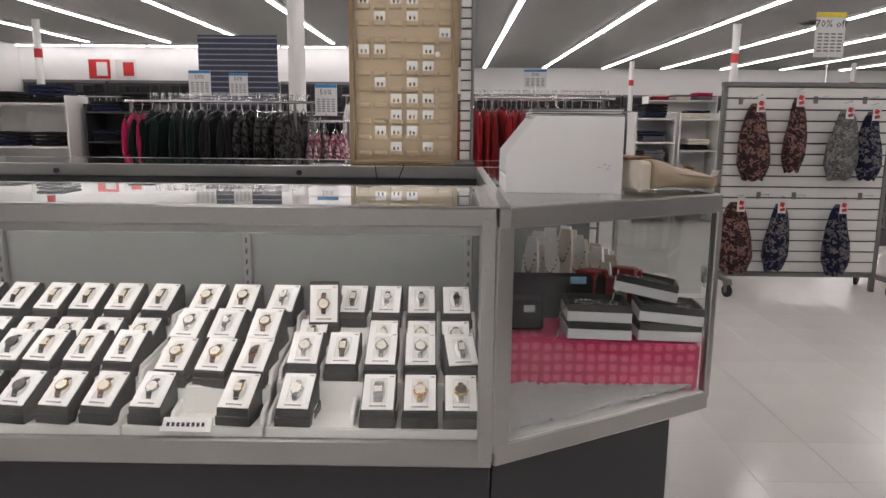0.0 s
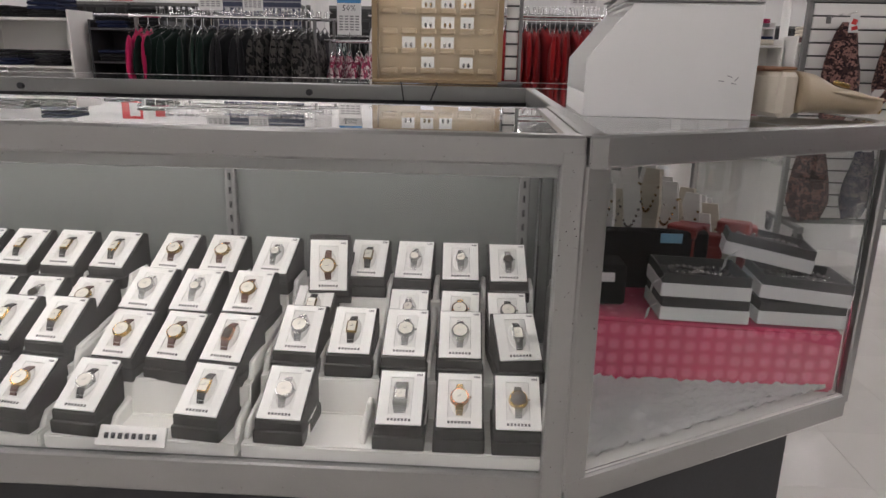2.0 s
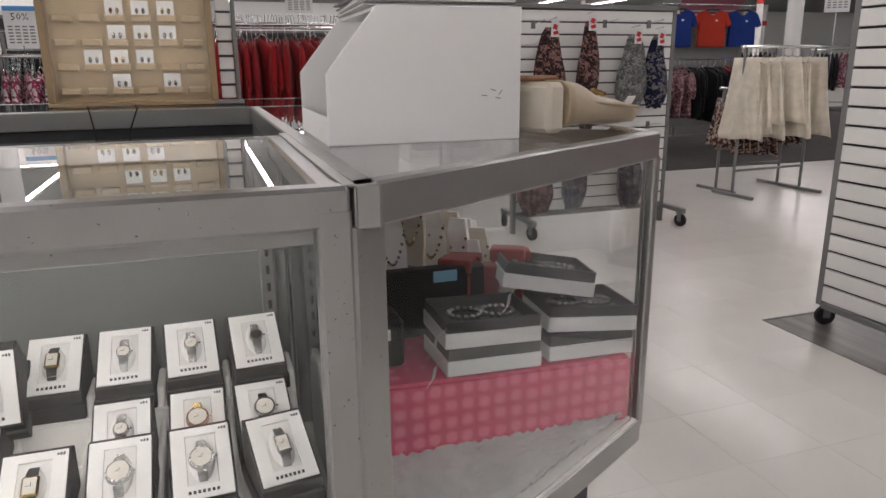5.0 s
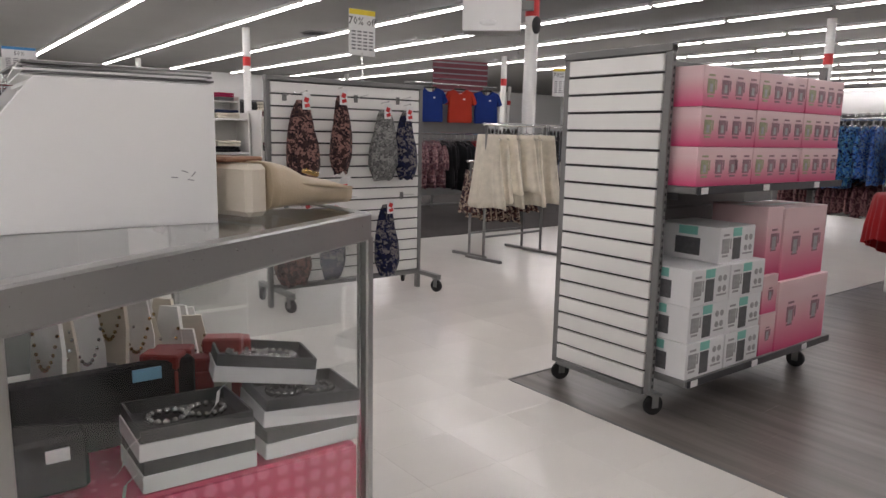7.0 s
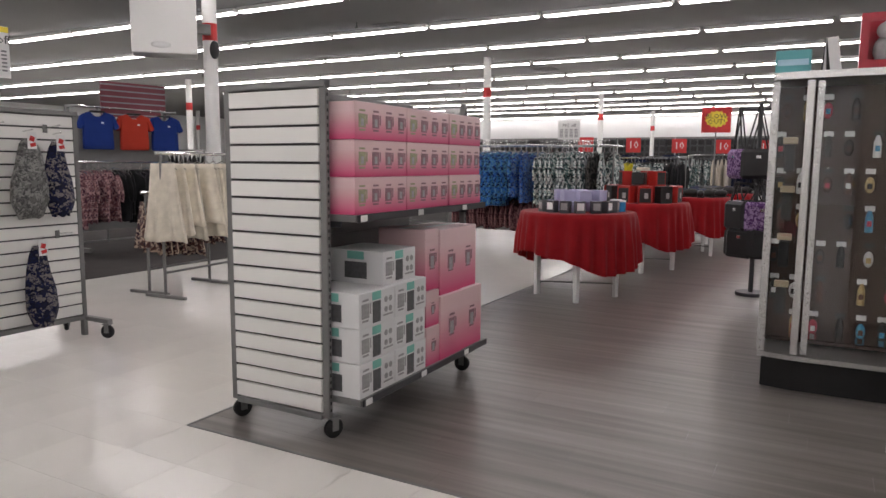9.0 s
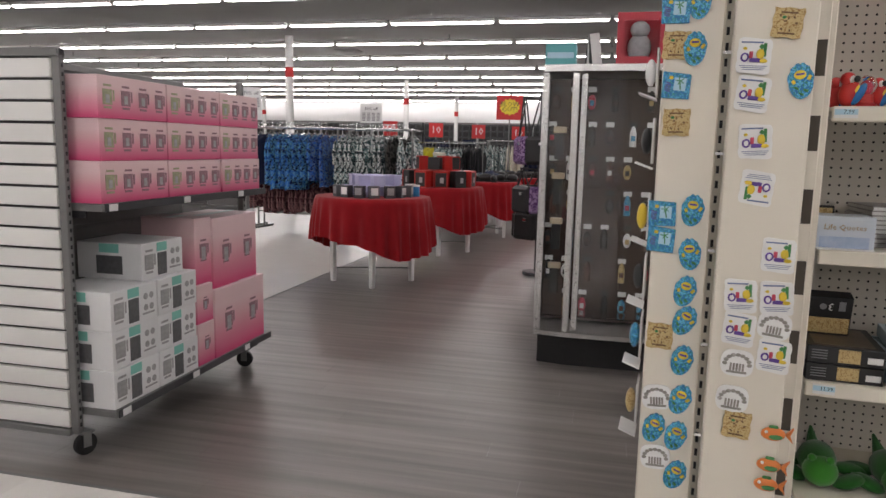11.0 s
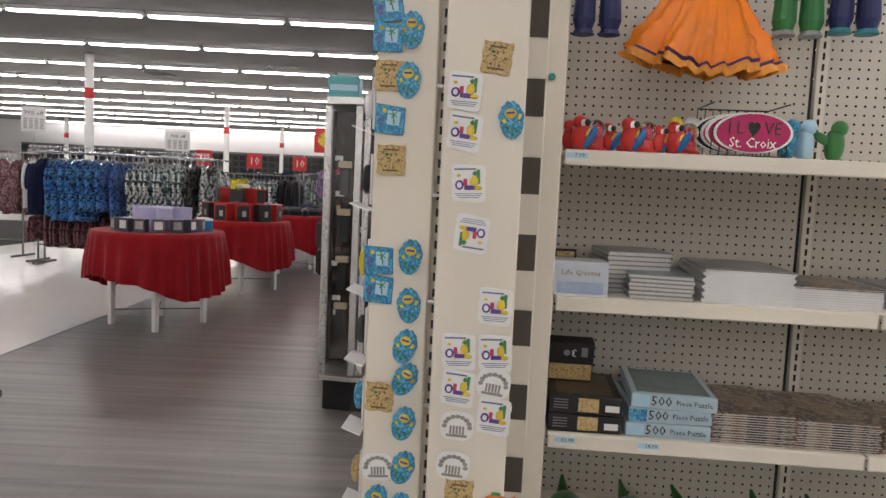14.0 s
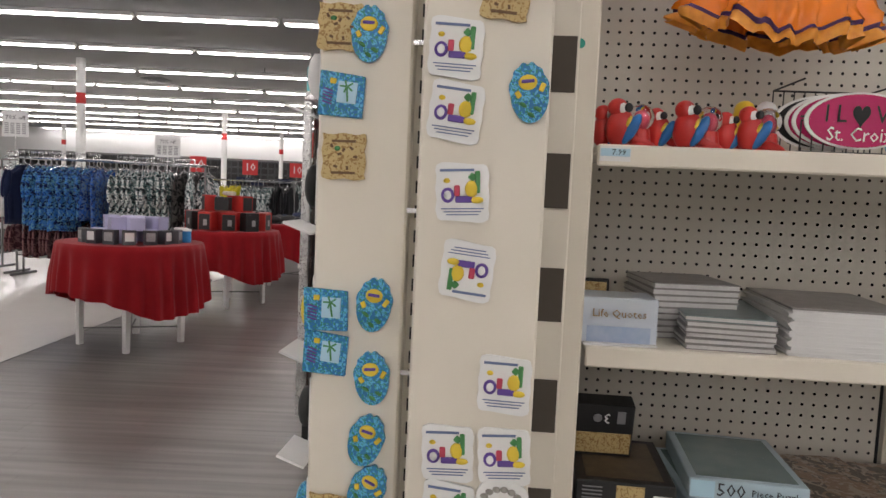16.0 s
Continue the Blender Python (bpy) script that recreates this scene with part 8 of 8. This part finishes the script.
def distance():
    """Dark goods along the far walls, white boards with red headers, and ceiling fittings."""
    def fixture(m):
        t = thing("wall_fixture", "tall dark wall display full of goods", "wall display", m, "wall displays")
        boxpart("carcass", (0, 0.15, 1.35), (3.1, 0.3, 2.7), DARKMETAL, t, 0.01)
        boxpart("fascia", (0, -0.02, 2.66), (3.1, 0.06, 0.1), GREYMETAL, t, 0.004)
        for j in range(7):
            for i in range(8):
                boxpart("packet", (-1.35 + 0.385 * i, -0.06, 0.3 + 0.35 * j), (0.3, 0.12, 0.26), (BLACK, DARKGREYBOX, GREYLID, LEATHERBK, BLACK)[(i * 3 + j * 2) % 5], t, 0.02)
        return t
    first = fixture(pose(X1 - 0.32, -6, 0, 0, 0, -90))
    for k in range(1, 10):
        copy_thing(first, pose(X1 - 0.32, -6 + 3.2 * k, 0, 0, 0, -90))
    for k in range(4):
        copy_thing(first, pose(-14.2 + 3.2 * k, 26.68, 0))
    for k in range(7):
        copy_thing(first, pose(0.6 + 3.2 * k, 35.68, 0))
    for k, x in enumerate((-13.0, -12.0)):
        t = thing("wall_sign", "red and white poster on the far wall", "poster", pose(x, 26.98, 2.78), "wall posters")
        boxpart("board", (0, 0, 0.35), (0.8, 0.02, 0.7), RED if k % 2 == 0 else PAPER, t)
        boxpart("panel", (0.1, -0.014, 0.35), (0.4, 0.006, 0.5), PAPER if k % 2 == 0 else RED, t)
    for k, (x, y) in enumerate(((5.5, 14.0), (-4.5, 13.0), (13.0, 9.0), (20.5, 8.5), (10.0, 20.0))):
        v = thing("ceiling_vent", "dark square air vent in the ceiling", "air vent", pose(x, y, CEIL), "ceiling vents")
        boxpart("frame", (0, 0, -0.012), (0.66, 0.66, 0.024), GREYMETAL, v, 0.004)
        for j in range(6):
            boxpart("slat", (0, -0.25 + 0.1 * j, -0.03), (0.58, 0.05, 0.006), DARKMETAL, v, turn=(25, 0, 0))
    random.seed(4)
    for k in range(26):
        s = thing("sprinkler", "small metal sprinkler head under the ceiling", "sprinkler", pose(random.uniform(-8, 26), random.uniform(0, 22), CEIL), "sprinkler heads")
        rodpart("stem", (0, 0, -0.10), (0, 0, 0), 0.012, DARKMETAL, s, 8)
        rodpart("plate", (0, 0, -0.11), (0, 0, -0.10), 0.035, DARKMETAL, s, 10)


distance()


# ---- floor finish ----
def floor_pieces():
    TILE = mat("white_floor_tile", (0.78, 0.755, 0.71), 0.16, 0, 0.06, 2.2, 45, 0.015, per_object=0.02)
    WOOD = mat("grey_vinyl_plank", (0.183, 0.166, 0.155), 0.30, 0, 0.06, 2, 5, 0, per_object=0.07)
    nt = WOOD.node_tree
    b = nt.nodes["Principled BSDF"]
    old = b.inputs["Base Color"].links[0].from_socket
    nt.links.remove(b.inputs["Roughness"].links[0])
    b.inputs["Roughness"].default_value = 0.3
    co, mp, nz, mx, info, ad = (nt.nodes.new("ShaderNode" + k) for k in ("TexCoord", "Mapping", "TexNoise", "Mix", "ObjectInfo", "VectorMath"))
    mp.inputs["Scale"].default_value = (17, 0.8, 1)
    nz.inputs["Scale"].default_value, nz.inputs["Detail"].default_value = 1.0, 3.5
    mx.data_type, mx.blend_type = "RGBA", "MULTIPLY"
    mx.inputs[0].default_value = 0.75
    ad.operation = "ADD"
    geo = nt.nodes.new("ShaderNodeNewGeometry")
    nt.links.new(geo.outputs["Position"], mp.inputs[0])
    nt.links.new(mp.outputs[0], ad.inputs[0])
    nt.links.new(ad.outputs[0], nz.inputs["Vector"])
    rp = nt.nodes.new("ShaderNodeValToRGB")
    rp.color_ramp.elements[0].position, rp.color_ramp.elements[0].color = 0.3, (0.5, 0.485, 0.475, 1)
    rp.color_ramp.elements[1].position, rp.color_ramp.elements[1].color = 0.72, (1.38, 1.36, 1.34, 1)
    nt.links.new(nz.outputs["Fac"], rp.inputs[0])
    nt.links.new(old, mx.inputs[6])
    nt.links.new(rp.outputs[0], mx.inputs[7])
    nt.links.new(mx.outputs[2], b.inputs["Base Color"])
    CARPET = mat("dark_grey_carpet", (0.075, 0.068, 0.066), 0.95, 0, 0.15, 4, 300, 0.5)

    def piece(w, d, th, bev):
        bm = bmesh.new()
        r = bm_box(bm, (0, 0, -th / 2), (w, d, th), 0)
        bmesh.ops.bevel(bm, geom=[e for e in bm.edges if all(v.co.z > -1e-6 for v in e.verts)], offset=bev, segments=1, affect="EDGES")
        return bm
    S = 0.3048
    tile = finish(piece(S - 0.0006, S - 0.0006, 0.004, 0.0002), "tile", TILE)
    near, rest = [], []
    y = VY - S * 40.5
    nx0, nx1 = -60, 140
    for i in range(nx0, nx1):
        for j in range(-40, 110):
            x, y = VX - S * (i + 0.5), VY + S * (j - 12 + 0.5)
            x = VX - S * (i - 70 + 0.5)
            if not (X0 < x < X1 and Y0 < y < Y1) or (x > VX and y < VY):
                continue
            if x > 3.9 and 7.31 < y < 15 and x < 17:
                continue
            (near if (-0.3 < x < 3.6 and 0.6 < y < 6.4) else rest).append((x, y))
    near.sort(key=lambda p: (p[0] - 2.0) ** 2 + (p[1] - 3.2) ** 2)
    rest += near[300:]
    for x, y in near[:300]:
        o = new("tile", tile)
        o.parent, o.location = FLOOR, (x, y, 0)
    h = S / 2 - 0.0003
    v, f = [], []
    for x, y in rest:
        k = len(v)
        v += [(x - h, y - h, 0), (x + h, y - h, 0), (x + h, y + h, 0), (x - h, y + h, 0)]
        f.append((k, k + 1, k + 2, k + 3))
    me = bpy.data.meshes.new("tiles")
    me.from_pydata(v, [], f)
    me.materials.append(TILE)
    o = new("tiles", me)
    o.parent = FLOOR
    tagged(o, "polished off-white vinyl tiles", kind="stuff")
    W, L = 0.1524, 1.2192
    plank = finish(piece(W - 0.0005, L - 0.0005, 0.004, 0.0004), "plank", WOOD)
    near, rest = [], []
    i = 0
    while VX + W * (i + 0.5) < X1:
        x = VX + W * (i + 0.5)
        off = (i * 0.437 % 1) * L
        y1 = VY
        y = VY - off if off > 0.1 else VY - L
        edges = [VY]
        while y > Y0:
            edges.append(y)
            y -= L
        for a, c in zip(edges, edges[1:]):
            (near if x < 8.2 and c > -2.2 else rest).append((x, (a + c) / 2, a - c))
        i += 1
    near.sort(key=lambda p: p[0])
    rest += near[300:]
    for x, y, ln in near[:300]:
        if abs(ln - L) < 1e-6:
            o = new("plank", plank)
        else:
            o = new("plank", finish(piece(W - 0.0005, ln - 0.0005, 0.004, 0.0004), "plank", WOOD))
        o.parent, o.location = FLOOR, (x, y, 0)
    v, f = [], []
    for x, y, ln in rest:
        k, hx, hy = len(v), W / 2 - 0.0004, ln / 2 - 0.0004
        v += [(x - hx, y - hy, 0), (x + hx, y - hy, 0), (x + hx, y + hy, 0), (x - hx, y + hy, 0)]
        f.append((k, k + 1, k + 2, k + 3))
    me = bpy.data.meshes.new("planks")
    me.from_pydata(v, [], f)
    me.materials.append(WOOD)
    o = new("planks", me)
    o.parent = FLOOR
    tagged(o, "grey wood-look vinyl planks", kind="stuff")
    boxpart("carpet", (10.45, 11.16, 0.0), (13.1, 7.7, 0.01), CARPET, FLOOR, 0, "dark grey carpet")
    bm = bmesh.new()
    bm_box(bm, (VX, (Y0 + VY) / 2, 0.0012), (0.012, VY - Y0, 0.003))
    bm_box(bm, ((VX + X1) / 2, VY, 0.0012), (X1 - VX, 0.012, 0.003))
    part("edge_strip", bm, GREYMETAL, FLOOR, "thin grey edge strip between floors")


floor_pieces()
